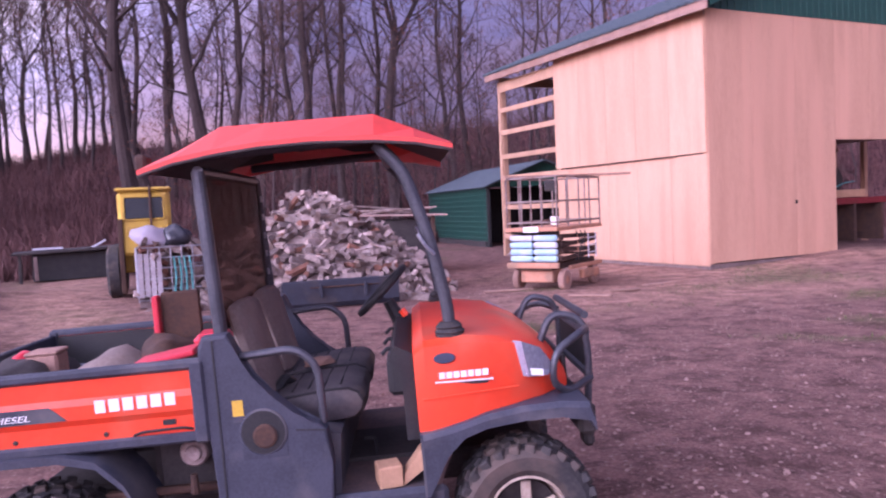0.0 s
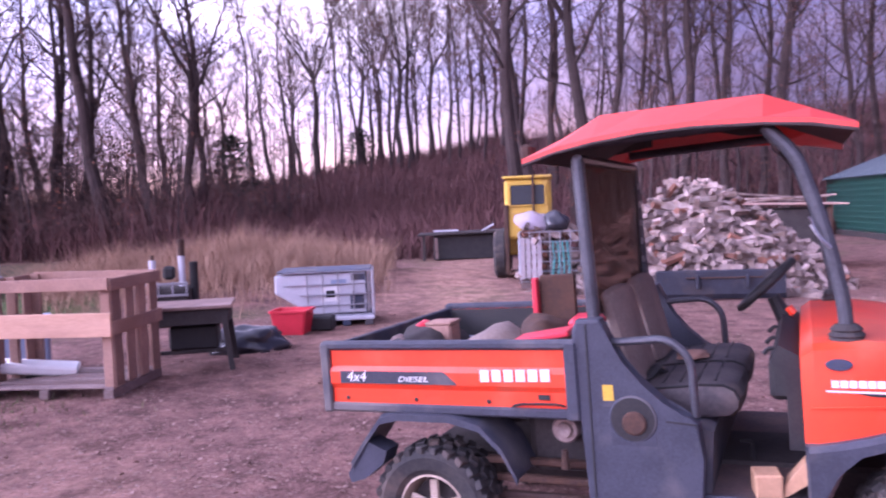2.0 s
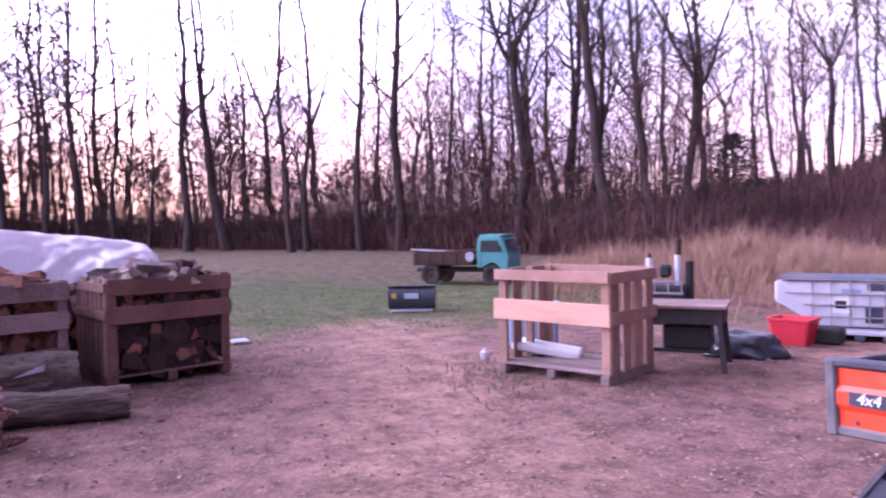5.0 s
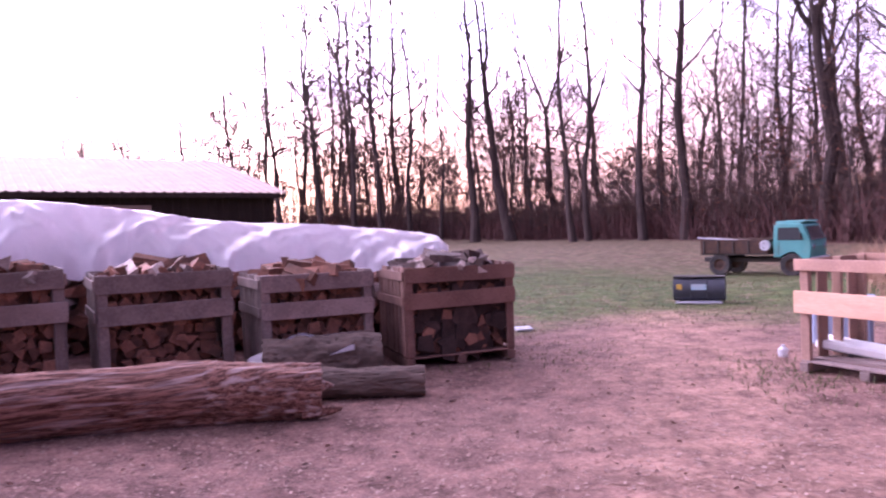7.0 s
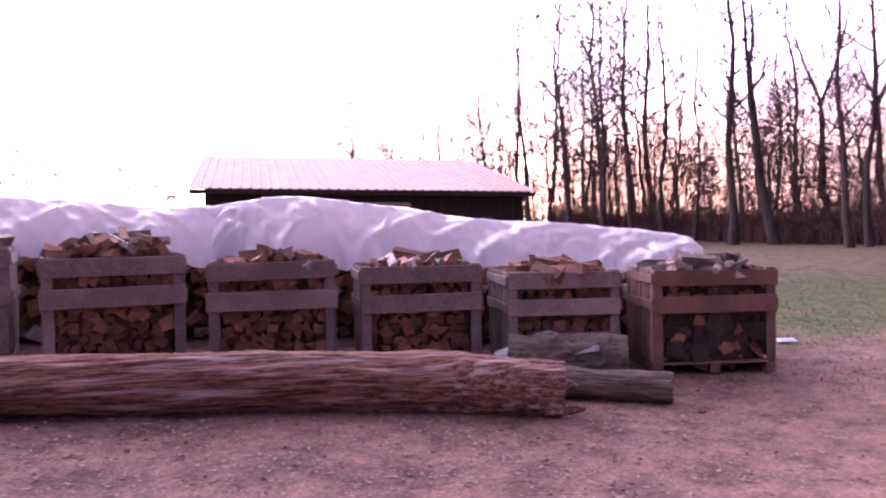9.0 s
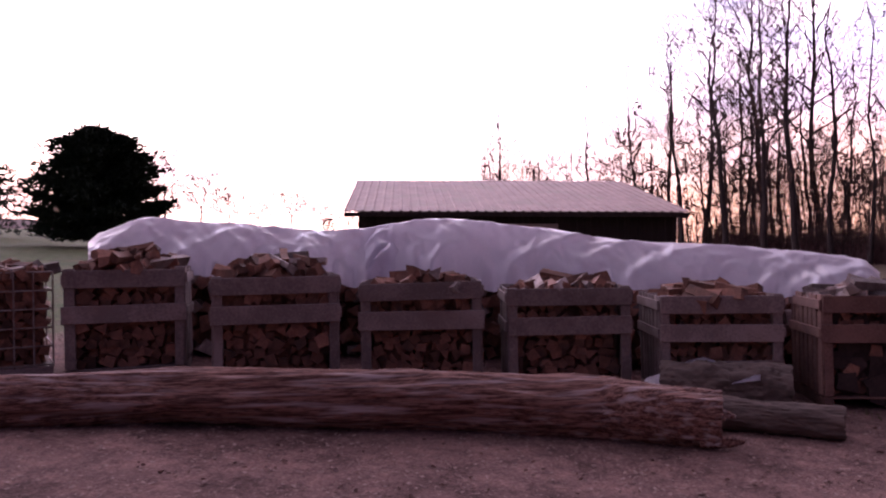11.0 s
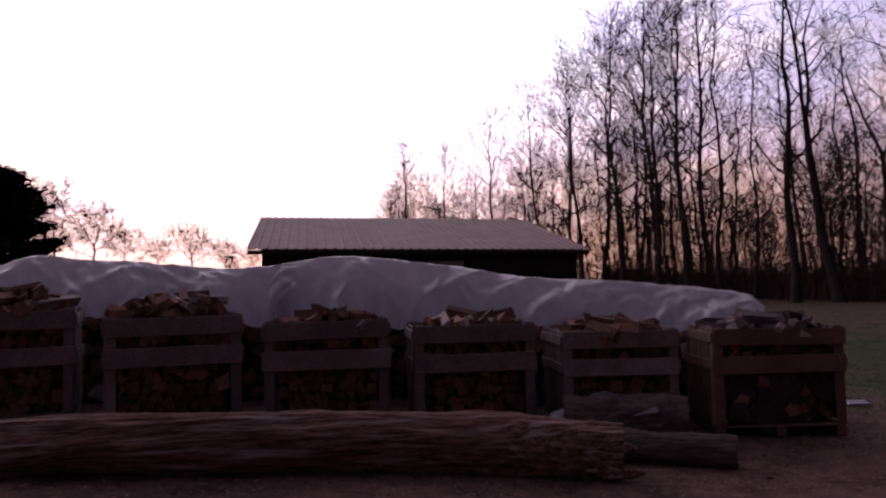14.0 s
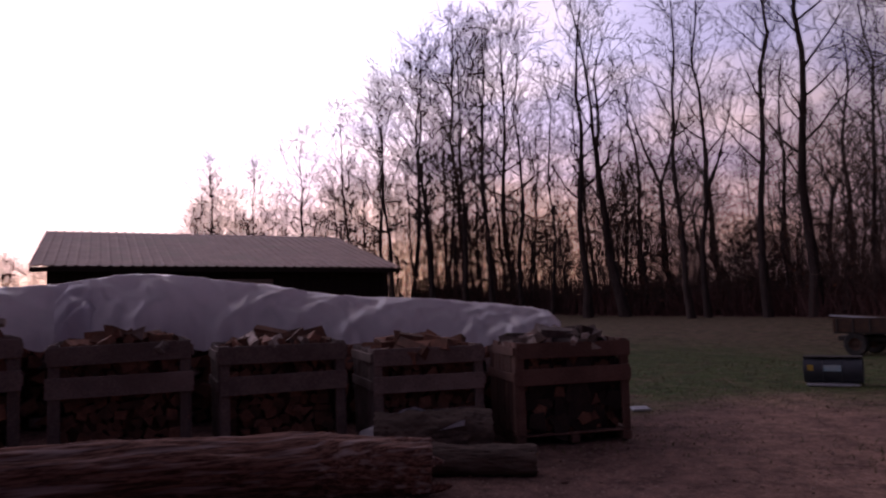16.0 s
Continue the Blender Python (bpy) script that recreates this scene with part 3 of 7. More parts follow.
def firewood(m, w, d, h, seed, heap=0.16, meshes=None, pale=0.25, label="split firewood stacked in a pallet crate"):
    """Split logs laid with their ends to the front, and a loose heap on top."""
    r = random.Random(seed)
    f = thing("firewood_stack", m, label, "firewood", "crated firewood")
    meshes = meshes or WEDGES
    z = 0.17
    while z < h - 0.03:
        x = -w / 2 + 0.05
        while x < w / 2 - 0.03:
            shared("split_log", r.choice(meshes), f, Matrix.Translation((x + r.uniform(-0.01, 0.01), -d / 2 + 0.25 + r.uniform(-0.04, 0.04), z + r.uniform(-0.02, 0.02)))
                   @ Euler((r.uniform(-0.1, 0.1), r.uniform(0, 6.28), r.uniform(-0.12, 0.12))).to_matrix().to_4x4() @ Matrix.Scale(r.uniform(0.85, 1.15), 4))
            x += r.uniform(0.085, 0.12)
        z += 0.093
    body = part("log_core", block(w - 0.06, d - 0.20, h - 0.2, (0, 0.05, 0.13 + (h - 0.2) / 2), 0.03), "split", f, "logs packed deeper in the crate")
    body["kind"] = "stuff"
    n = int(58 * w)
    for i in range(n):
        x, y = r.uniform(-w / 2 + 0.08, w / 2 - 0.08), r.uniform(-d / 2 + 0.1, d / 2 - 0.1)
        top = heap * (1 - (2 * x / w) ** 2 * 0.75) * (1 - (2 * y / d) ** 2 * 0.4)
        shared("split_log", r.choice(meshes if r.random() > pale else PALE), f, Matrix.Translation((x, y, h - 0.03 + r.uniform(0.15, 1.0) * top))
               @ Euler((r.uniform(-0.35, 0.35), r.uniform(0, 6.28), r.gauss(0.0, 0.75))).to_matrix().to_4x4() @ Matrix.Scale(r.uniform(0.7, 1.1), 4))
    return f


# the row of filled crates that bends round the yard's edge: front-left and front-right corner of each
ROW = [((-8.40, 0.29), (-8.74, 1.56), (1.02, 0.74), 0.15), ((-7.95, -1.19), (-8.38, -0.06), (1.02, 0.735, 0.36), 0.13), ((-7.32, -2.59), (-7.82, -1.46), (1.02, 0.73), 0.12),
       ((-6.65, -3.90), (-7.17, -2.81), (1.02, 0.73), 0.13), ((-5.80, -5.05), (-6.53, -4.08), (1.02, 0.74), 0.24), ((-5.35, -6.50), (-6.06, -5.62), (1.01, 0.66), 0.24)]
for i, (a, b, front, heap) in enumerate(ROW):
    cx, cy = (a[0] + b[0]) / 2, (a[1] + b[1]) / 2
    ang = math.atan2(b[1] - a[1], b[0] - a[0])
    w, d = math.hypot(b[0] - a[0], b[1] - a[1]), 1.05
    n = Vector((-math.sin(ang), math.cos(ang), 0))
    m = on_ground(cx + n.x * d / 2, cy + n.y * d / 2, math.degrees(ang))
    m.translation.z += 0.01
    pallet_crate(m, w, d, 1.12, front, "pallet_red" if i == 0 else "pallet", ("weathered reddish pallet crate full of firewood" if i == 0 else "weathered grey pallet crate full of split firewood"), 10 + i)
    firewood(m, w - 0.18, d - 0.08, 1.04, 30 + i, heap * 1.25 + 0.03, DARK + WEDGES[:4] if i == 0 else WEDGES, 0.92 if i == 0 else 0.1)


def wire_cage(m, w, d, h):
    c = thing("wire_cage", m, "galvanised wire cage full of split firewood", "cage")
    for y in (-d / 2, d / 2):
        for k in range(6):
            part("wire_bar", tube([(-w / 2, y, 0.14 + k * (h - 0.14) / 5), (w / 2, y, 0.14 + k * (h - 0.14) / 5)], 0.009, 6), "railsteel", c)
        for k in range(8):
            x = -w / 2 + w * k / 7
            part("wire_bar", tube([(x, y, 0.12), (x, y, h)], 0.009, 6), "railsteel", c)
    for x in (-w / 2, w / 2):
        for k in range(6):
            part("wire_bar", tube([(x, -d / 2, 0.14 + k * (h - 0.14) / 5), (x, d / 2, 0.14 + k * (h - 0.14) / 5)], 0.009, 6), "railsteel", c)
    part("cage_base", block(w, d, 0.1, (0, 0, 0.07), 0.01), "pallet", c)


m7 = on_ground(-5.19, -7.46, 145)
wire_cage(m7, 1.2, 1.0, 1.06)
firewood(m7, 1.12, 0.94, 1.04, 77, 0.12, label="split firewood heaped in a wire cage")


def log(name, pts, radii, material, label, seed, segs=72, group=""):
    """A felled trunk, uneven all round, lying along its points."""
    bm = bmesh.new()
    pts = [Vector(p) for p in pts]
    rings = []
    steps = 110
    fr = 40 / steps
    for j in range(steps + 1):
        t = j / steps * (len(pts) - 1)
        i = min(int(t), len(pts) - 2)
        f = t - i
        p = pts[i].lerp(pts[i + 1], f)
        rad = radii[i] * (1 - f) + radii[i + 1] * f
        dr = (pts[min(i + 1, len(pts) - 1)] - pts[i]).normalized()
        s = dr.cross(Vector((0, 0, 1))).normalized()
        u = s.cross(dr)
        ring = []
        for k in range(segs):
            a = 2 * math.pi * k / segs
            q = noise.noise((math.cos(a) * 1.6 + seed, math.sin(a) * 1.6, j * fr * 0.16)) * 0.16 + noise.noise((math.cos(a) * 5, math.sin(a) * 5 + seed, j * fr * 0.25)) * 0.07
            jag = dr * (noise.noise((math.cos(a) * 3, math.sin(a) * 3, seed)) * 0.035 if j in (0, steps) else 0)
            q += 0.05 * noise.noise((math.cos(a) * 9 + seed, math.sin(a) * 9, j * fr * 0.25)) - 0.085 * abs(noise.noise((math.cos(a) * 15, math.sin(a) * 15 + seed, j * fr * 0.35)))
            ring.append(p + (s * math.cos(a) + u * math.sin(a)) * rad * (1 + q) + jag)
        rings.append(ring)
    ring_faces(bm, rings, True, True)
    lg = thing(name, None, label, "log", group)
    ob = part("stem", bm, material, lg, smooth=48)
    # coordinates along the stem for the grain
    d = pts[-1] - pts[0]
    rot = Matrix.Rotation(math.atan2(d.y, d.x), 4, "Z")
    mw = Matrix.Translation(pts[0]) @ rot
    ob.data.transform(mw.inverted())
    ob.matrix_basis = mw
    return lg


def gz(x, y, up):
    return (x, y, height(x, y) + up)


old_log = log("old_log", [gz(-6.50, -0.52, 0.225), gz(-6.38, -1.46, 0.23), gz(-5.95, -2.45, 0.235), gz(-5.55, -3.2, 0.235), gz(-4.82, -4.62, 0.22), gz(-3.93, -5.79, 0.195), gz(-2.97, -7.0, 0.16)],
    [0.235, 0.245, 0.25, 0.25, 0.23, 0.195, 0.165], "oldlog", "long weathered barkless log lying on the dirt", 3)
def splinters(parent, at, along_dir, seed):
    """Torn wood fibres left standing where the stem broke."""
    r = random.Random(seed)
    d = Vector(along_dir).normalized()
    s = d.cross(Vector((0, 0, 1))).normalized()
    for k in range(6):
        a = r.uniform(0, 6.28)
        p = Vector(at) + s * 0.13 * math.cos(a) + Vector((0, 0, 0.15 * math.sin(a) - 0.03))
        ln = r.uniform(0.06, 0.24)
        tip = p + d * ln + Vector((0, 0, r.uniform(-0.05, 0.03)))
        part("splinter", tube([p - d * 0.12, p.lerp(tip, 0.5), tip], [0.055, 0.04, 0.012], 5), "oldlog", parent)


splinters(old_log, gz(-6.48, -0.56, 0.17), (-0.12, 0.94, 0), 4)
log("bark_log", [gz(-7.12, 0.40, 0.135), gz(-7.16, -0.3, 0.14), gz(-7.2, -1.0, 0.145)], [0.135, 0.14, 0.145], "barklog", "short rough-barked log lying behind the long log", 8)
log("bark_log", [gz(-7.75, 0.0, 0.26), gz(-7.7, -0.55, 0.27), gz(-7.62, -1.15, 0.24)], [0.24, 0.27, 0.24], "barklog", "dark stubby log with bark in front of the crates", 15)


def plastic_scrap():
    bm = bmesh.new()
    vs = []
    for i in range(9):
        row = []
        for j in range(5):
            x, y = -7.45 - 0.10 * j, -0.25 - i * 0.13
            z = height(x, y) + 0.40 + 0.10 * math.sin(i * 0.9 + j) * (j / 4) - 0.02 * i + 0.03 * j
            row.append(bm.verts.new((x, y, z)))
        vs.append(row)
    for a, b in zip(vs, vs[1:]):
        for j in range(4):
            bm.faces.new((a[j], a[j + 1], b[j + 1], b[j]))
    bmesh.ops.solidify(bm, geom=bm.faces[:], thickness=0.004)
    tagged(part("plastic_sheet", bm, "sheet", smooth=True), "torn clear plastic sheet draped over a dark log", "plastic sheet")


plastic_scrap()


# ---- sheeted stacks behind the crates ----
SHEET = [(139.0, 1.55, 1.6), (138.0, 1.85, 1.8), (135.4, 2.9, 1.9), (132.5, 2.5, 1.95), (129.3, 2.43, 2.0), (125.8, 2.0, 2.0), (123.3, 1.8, 2.0), (119.6, 1.9, 2.0), (117.0, 2.35, 2.0), (114.5, 2.5, 2.0),
         (112.0, 2.35, 2.0), (109.0, 1.9, 2.0), (106.2, 1.55, 2.0), (102.9, 0.95, 2.0), (99.5, 0.5, 2.0), (96.5, 0.28, 2.0), (93.5, 0.0, 2.0), (91.0, -0.28, 2.0), (88.0, -0.6, 2.0), (85.6, -0.95, 1.9), (84.6, -1.4, 1.6)]


def sheet_crest(az):
    for (a, e, _), (b, f, _) in zip(SHEET, SHEET[1:]):
        if b <= az <= a:
            t = (a - az) / (a - b)
            return e + (f - e) * t
    return SHEET[0][1] if az > SHEET[0][0] else SHEET[-1][1]


def plastic_cover(az0, az1, label, seed):
    """A length of milky sheeting over the wood rank, with its crest, folds and hem."""
    bm = bmesh.new()
    n, k = int((az0 - az1) * 7), 60
    grid = []
    for i in range(n + 1):
        az = az0 - (az0 - az1) * i / n
        a = radians(az)
        row = []
        for j in range(k + 1):
            t = j / k
            dist = 9.35 + 2.3 * t
            x, y = -math.sin(a) * dist, math.cos(a) * dist
            g = height(x, y)
            zc = 1.6 + 10.3 * math.tan(radians(sheet_crest(az)))
            s = 1 - abs(2 * t - 1)
            f = min(1.0, s / 0.60) ** 0.60 if s > 0 else 0
            u = az * 0.33 + seed
            # slack film: broad swags, long slanting tension folds, small creases
            pull = noise.noise((u * 0.55 + 1.2 * t, t * 1.3, 8.8)) * 0.20
            pull += (0.33 - abs(noise.noise((u * 0.9 + 5.0 * t, t * 1.6, 3.3)))) * 0.20
            pull += (0.30 - abs(noise.noise((u * 1.4 - 6.5 * t, t * 2.0, 6.1)))) * 0.12
            fine = (0.35 - abs(noise.noise((u * 1.7 + 7 * t, t * 7.0 - u * 0.8, 1.0)))) * 0.07 + (0.3 - abs(noise.noise((u * 3.0 - 8 * t, t * 11.0 + u, 5.0)))) * 0.05
            hem = (1.0 if t < 0.5 else 0.4) + 0.12 * noise.noise((u * 1.7, 0, 2))
            ends = min(1, i / 5, (n - i) / 5)
            z = g + hem + (zc - g - hem) * f * (0.8 + 0.2 * ends) + (pull + fine) * 0.55 * (1 - 0.75 * f) + fine * 0.35 * f
            push = (pull + fine) * (1.2 - 0.7 * f)
            row.append(bm.verts.new((x + math.sin(a) * push, y - math.cos(a) * push, z)))
        grid.append(row)
    for r0, r1 in zip(grid, grid[1:]):
        for j in range(k):
            bm.faces.new((r0[j], r0[j + 1], r1[j + 1], r1[j]))
    tagged(part("plastic_cover", bm, "sheet", smooth=True), label, "tarp", "sheeting")


plastic_cover(139.0, 117.5, "milky plastic sheeting crumpled over the end of a woodstack", 1.0)
plastic_cover(120.0, 84.6, "milky white plastic sheeting draped over a long woodstack", 4.4)


def covered_woodstack():
    st = thing("covered_woodstack", None, "long stack of split firewood under plastic sheeting", "woodstack")
    r = random.Random(5)
    for i in range(46):
        az = 138.0 - 52.5 * i / 45
        a = radians(az)
        zc = 1.6 + 10.3 * math.tan(radians(sheet_crest(az))) - 0.55
        x, y = -math.sin(a) * 10.3, math.cos(a) * 10.3
        z = height(x, y) + 0.08
        while z < min(zc, 1.45 + height(x, y)):
            shared("split_log", r.choice(WEDGES + PALE[:3]), st, Matrix.Translation((x + r.uniform(-0.12, 0.12), y + r.uniform(-0.08, 0.08), z)) @ Matrix.Rotation(a + r.uniform(-0.3, 0.3), 4, "Z") @ Matrix.Rotation(r.uniform(0, 6.28), 4, "Y") @ Matrix.Scale(r.uniform(1.3, 1.8), 4))
            z += 0.17
    bm = bmesh.new()
    rows = []
    for i in range(40):
        az = 138.4 - 53.4 * i / 39
        a = radians(az)
        zc = min(1.6 + 10.3 * math.tan(radians(sheet_crest(az))) - 0.62, 1.3)
        g = height(-math.sin(a) * 10.5, math.cos(a) * 10.5)
        rows.append([(-math.sin(a) * d, math.cos(a) * d, z) for d, z in ((10.35, g), (10.35, zc), (11.0, zc), (11.0, g))])
    ring_faces(bm, rows, True, True)
    core = part("log_core", bm, "split", st)
    core["kind"] = "stuff"


covered_woodstack()


# ---- far barn ----
def gable_ribs(parent, name, a, b, c, d, step, material, rib=0.03):
    """A ribbed metal slope between the corners a, b (eave) and d, c (ridge): one sheet with raised ribs."""
    a, b, c, d = (Vector(v) for v in (a, b, c, d))
    nrm = (b - a).cross(d - a).normalized()
    if nrm.z < 0:
        nrm = -nrm
    L = (b - a).length
    n = max(2, int(L / step))
    bm = bmesh.new()
    low, high = [], []
    for i in range(n + 1):
        for off, up in ((-0.18, 0), (-0.09, rib), (0.09, rib), (0.18, 0)):
            t = min(1, max(0, (i + off) / n))
            low.append(a.lerp(b, t) + nrm * up)
            high.append(d.lerp(c, t) + nrm * up)
    vl, vh = [bm.verts.new(p) for p in low], [bm.verts.new(p) for p in high]
    for i in range(len(vl) - 1):
        if (vl[i].co - vl[i + 1].co).length > 1e-5:
            bm.faces.new((vl[i], vl[i + 1], vh[i + 1], vh[i]))
    ret = bmesh.ops.extrude_face_region(bm, geom=bm.faces[:])
    bmesh.ops.translate(bm, verts=[v for v in ret["geom"] if isinstance(v, bmesh.types.BMVert)], vec=-nrm * 0.03)
    return part(name, bm, material, parent)


def far_barn():
    ang = radians(117.4)
    m = Matrix.Translation((-21.1, -13.0, 0)) @ Matrix.Rotation(ang, 4, "Z") @ Matrix.Rotation(0.018, 4, "Y")
    b = thing("barn", m, "dark board barn with a greyish ribbed metal gable roof", "barn")
    L, W, ze, zr = 11.3, 7.9, 3.02, 4.77
    gable_ribs(b, "roof_slope", (0, 0, ze), (L, 0, ze), (L, W, zr), (0, W, zr), 0.3, "greymetal")
    gable_ribs(b, "roof_slope", (0, 2 * W, ze), (L, 2 * W, ze), (L, W, zr), (0, W, zr), 0.3, "greymetal")
    x0, x1, y0, y1 = 0.5, L - 0.35, 0.45, 2 * W - 0.5
    zt = ze + 0.06
    for y in (y0, y1):
        part("wall", block(x1 - x0, 0.15, zt + 0.5, ((x0 + x1) / 2, y, zt / 2 - 0.25), 0), "redbarn", b)
        k = 46
        for i in range(k):
            part("batten", block(0.05, 0.03, zt + 0.4, (x0 + (i + 0.5) * (x1 - x0) / k, y - 0.09 if y == y0 else y + 0.09, zt / 2 - 0.2), 0), "redbarn", b)
    for x in (x0, x1):
        bm = bmesh.new()
        prof = [(y0, -0.5), (y1, -0.5), (y1, zt), (W, zr - 0.06), (y0, zt)]
        ring_faces(bm, [[(x - 0.07, y, z) for y, z in prof], [(x + 0.07, y, z) for y, z in prof]])
        part("gable_wall", bm, "redbarn", b)
    part("trim_board", block(0.16, 0.05, zt, (x1 - 0.1, y0 - 0.11, zt / 2), 0.005), "redbarn", b)
    part("fascia", block(L, 0.05, 0.14, (L / 2, 0.02, ze - 0.11), 0.01), "redbarn", b)
    part("door_track", block(2.0, 0.07, 0.16, (6.0, y0 - 0.13, 2.55), 0.01), "greymetal", b, "pale metal sliding-door track")
    part("door", block(2.0, 0.06, 2.2, (6.0, y0 - 0.11, 1.35), 0.01), "redbarn", b)


far_barn()


# ---- trees ----
class Strand:
    """Collects tubes and strips as plain lists of corners and faces."""
    def __init__(self):
        self.v, self.f = [], []

    def tube(self, pts, rr, n):
        side = (pts[-1] - pts[0]).orthogonal().normalized()
        base = len(self.v)
        for i, p in enumerate(pts):
            d = (pts[min(i + 1, len(pts) - 1)] - pts[max(i - 1, 0)]).normalized()
            side = (side - d * side.dot(d)).normalized()
            up = d.cross(side)
            for k in range(n):
                a = 2 * math.pi * k / n
                self.v.append(p + (side * math.cos(a) + up * math.sin(a)) * rr[i])
        for i in range(len(pts) - 1):
            for k in range(n):
                j = (k + 1) % n
                a, b = base + i * n, base + (i + 1) * n
                self.f.append((a + k, a + j, b + j, b + k))

    def strip(self, pts, w, r):
        side = Vector((r.gauss(0, 1), r.gauss(0, 1), r.gauss(0, 0.5))).normalized()
        base = len(self.v)
        last = len(pts) - 1
        for i, p in enumerate(pts):
            k = w * (1 - 0.6 * i / last)
            self.v += [p - side * k, p + side * k]
        for i in range(last):
            b = base + 2 * i
            self.f.append((b, b + 1, b + 3, b + 2))

    def leaf(self, p, s, r):
        a = Vector((r.gauss(0, 1), r.gauss(0, 1), r.gauss(0, 1))).normalized() * s
        b = a.orthogonal().normalized() * s * 0.55
        k = len(self.v)
        self.v += [p - a, p + b, p + a, p - b]
        self.f.append((k, k + 1, k + 2, k + 3))

    def mesh(self, name, material):
        me = bpy.data.meshes.new(name)
        me.from_pydata(self.v, [], self.f)
        me.materials.append(M[material])
        return me


def limb_line(p, v, length, steps, r, gnarl, rise):
    """A line that wanders and turns slowly upwards."""
    pts, q, v = [p.copy()], p.copy(), v.normalized()
    for i in range(steps):
        v = (v + Vector((r.gauss(0, gnarl), r.gauss(0, gnarl), r.gauss(0, gnarl * 0.5) + rise))).normalized()
        q = q + v * (length / steps)
        pts.append(q.copy())
    return pts


def along(pts, t):
    k = t * (len(pts) - 1)
    i = min(int(k), len(pts) - 2)
    return pts[i].lerp(pts[i + 1], k - i), (pts[i + 1] - pts[i]).normalized()


def grow_limb(wood, twigs, leaves, p, v, length, rad, r, gnarl, rise, side_count, twig_count, tw, leafy):
    """A limb with side branches set along it, each ending in fine twigs."""
    main = limb_line(p, v, length, 6, r, gnarl, rise)
    wood.tube(main, [max(rad * (1 - 0.8 * i / 6), 0.012) for i in range(7)], 5 if rad > 0.06 else 4)
    turn = r.uniform(0, 6.28)
    for k in range(side_count):
        t = 0.22 + 0.78 * (k + r.random()) / side_count
        at, d = along(main, min(t, 0.99))
        turn += 2.4 + r.uniform(-0.5, 0.5)
        u = d.orthogonal().normalized()
        w = d.cross(u)
        out = d * r.uniform(0.6, 1.1) + u * math.cos(turn) + w * math.sin(turn)
        ln = length * (0.62 - 0.34 * t) * r.uniform(0.7, 1.3) + 0.35
        br = limb_line(at, out, ln, 3, r, gnarl * 1.2, rise)
        thick = max(rad * (1 - 0.75 * t) * 0.5, tw * 0.85)
        if thick > 0.028:
            wood.tube(br, [max(thick * q, 0.010) for q in (1, 0.75, 0.5, 0.3)], 3)
        else:
            twigs.strip(br, thick * 1.15, r)
        for j in range(twig_count):
            tt = 0.2 + 0.8 * (j + r.random()) / twig_count
            a2, d2 = along(br, min(tt, 0.99))
            o2 = (d2 + Vector((r.gauss(0, 0.62), r.gauss(0, 0.62), r.gauss(0.12, 0.5)))).normalized()
            l2 = (ln * 0.42 + 0.25) * r.uniform(0.6, 1.3)
            mid = a2 + o2 * l2 * 0.5
            o3 = (o2 + Vector((r.gauss(0, 0.3), r.gauss(0, 0.3), r.gauss(0.1, 0.3)))).normalized()
            tip = mid + o3 * l2 * 0.5
            twigs.strip([a2, mid, tip], tw, r)
            for _ in range(2):
                o4 = (o3 + Vector((r.gauss(0, 0.7), r.gauss(0, 0.7), r.gauss(0.1, 0.5)))).normalized()
                s4 = a2.lerp(tip, r.uniform(0.25, 0.9))
                twigs.strip([s4, s4 + o4 * l2 * r.uniform(0.35, 0.7)], tw * 0.75, r)
            if leafy and r.random() < leafy:
                for _ in range(3):
                    leaves.leaf(a2.lerp(tip, r.random()) + Vector((r.gauss(0, 0.1), r.gauss(0, 0.1), r.gauss(0, 0.1))), r.uniform(0.05, 0.10), r)
    return main


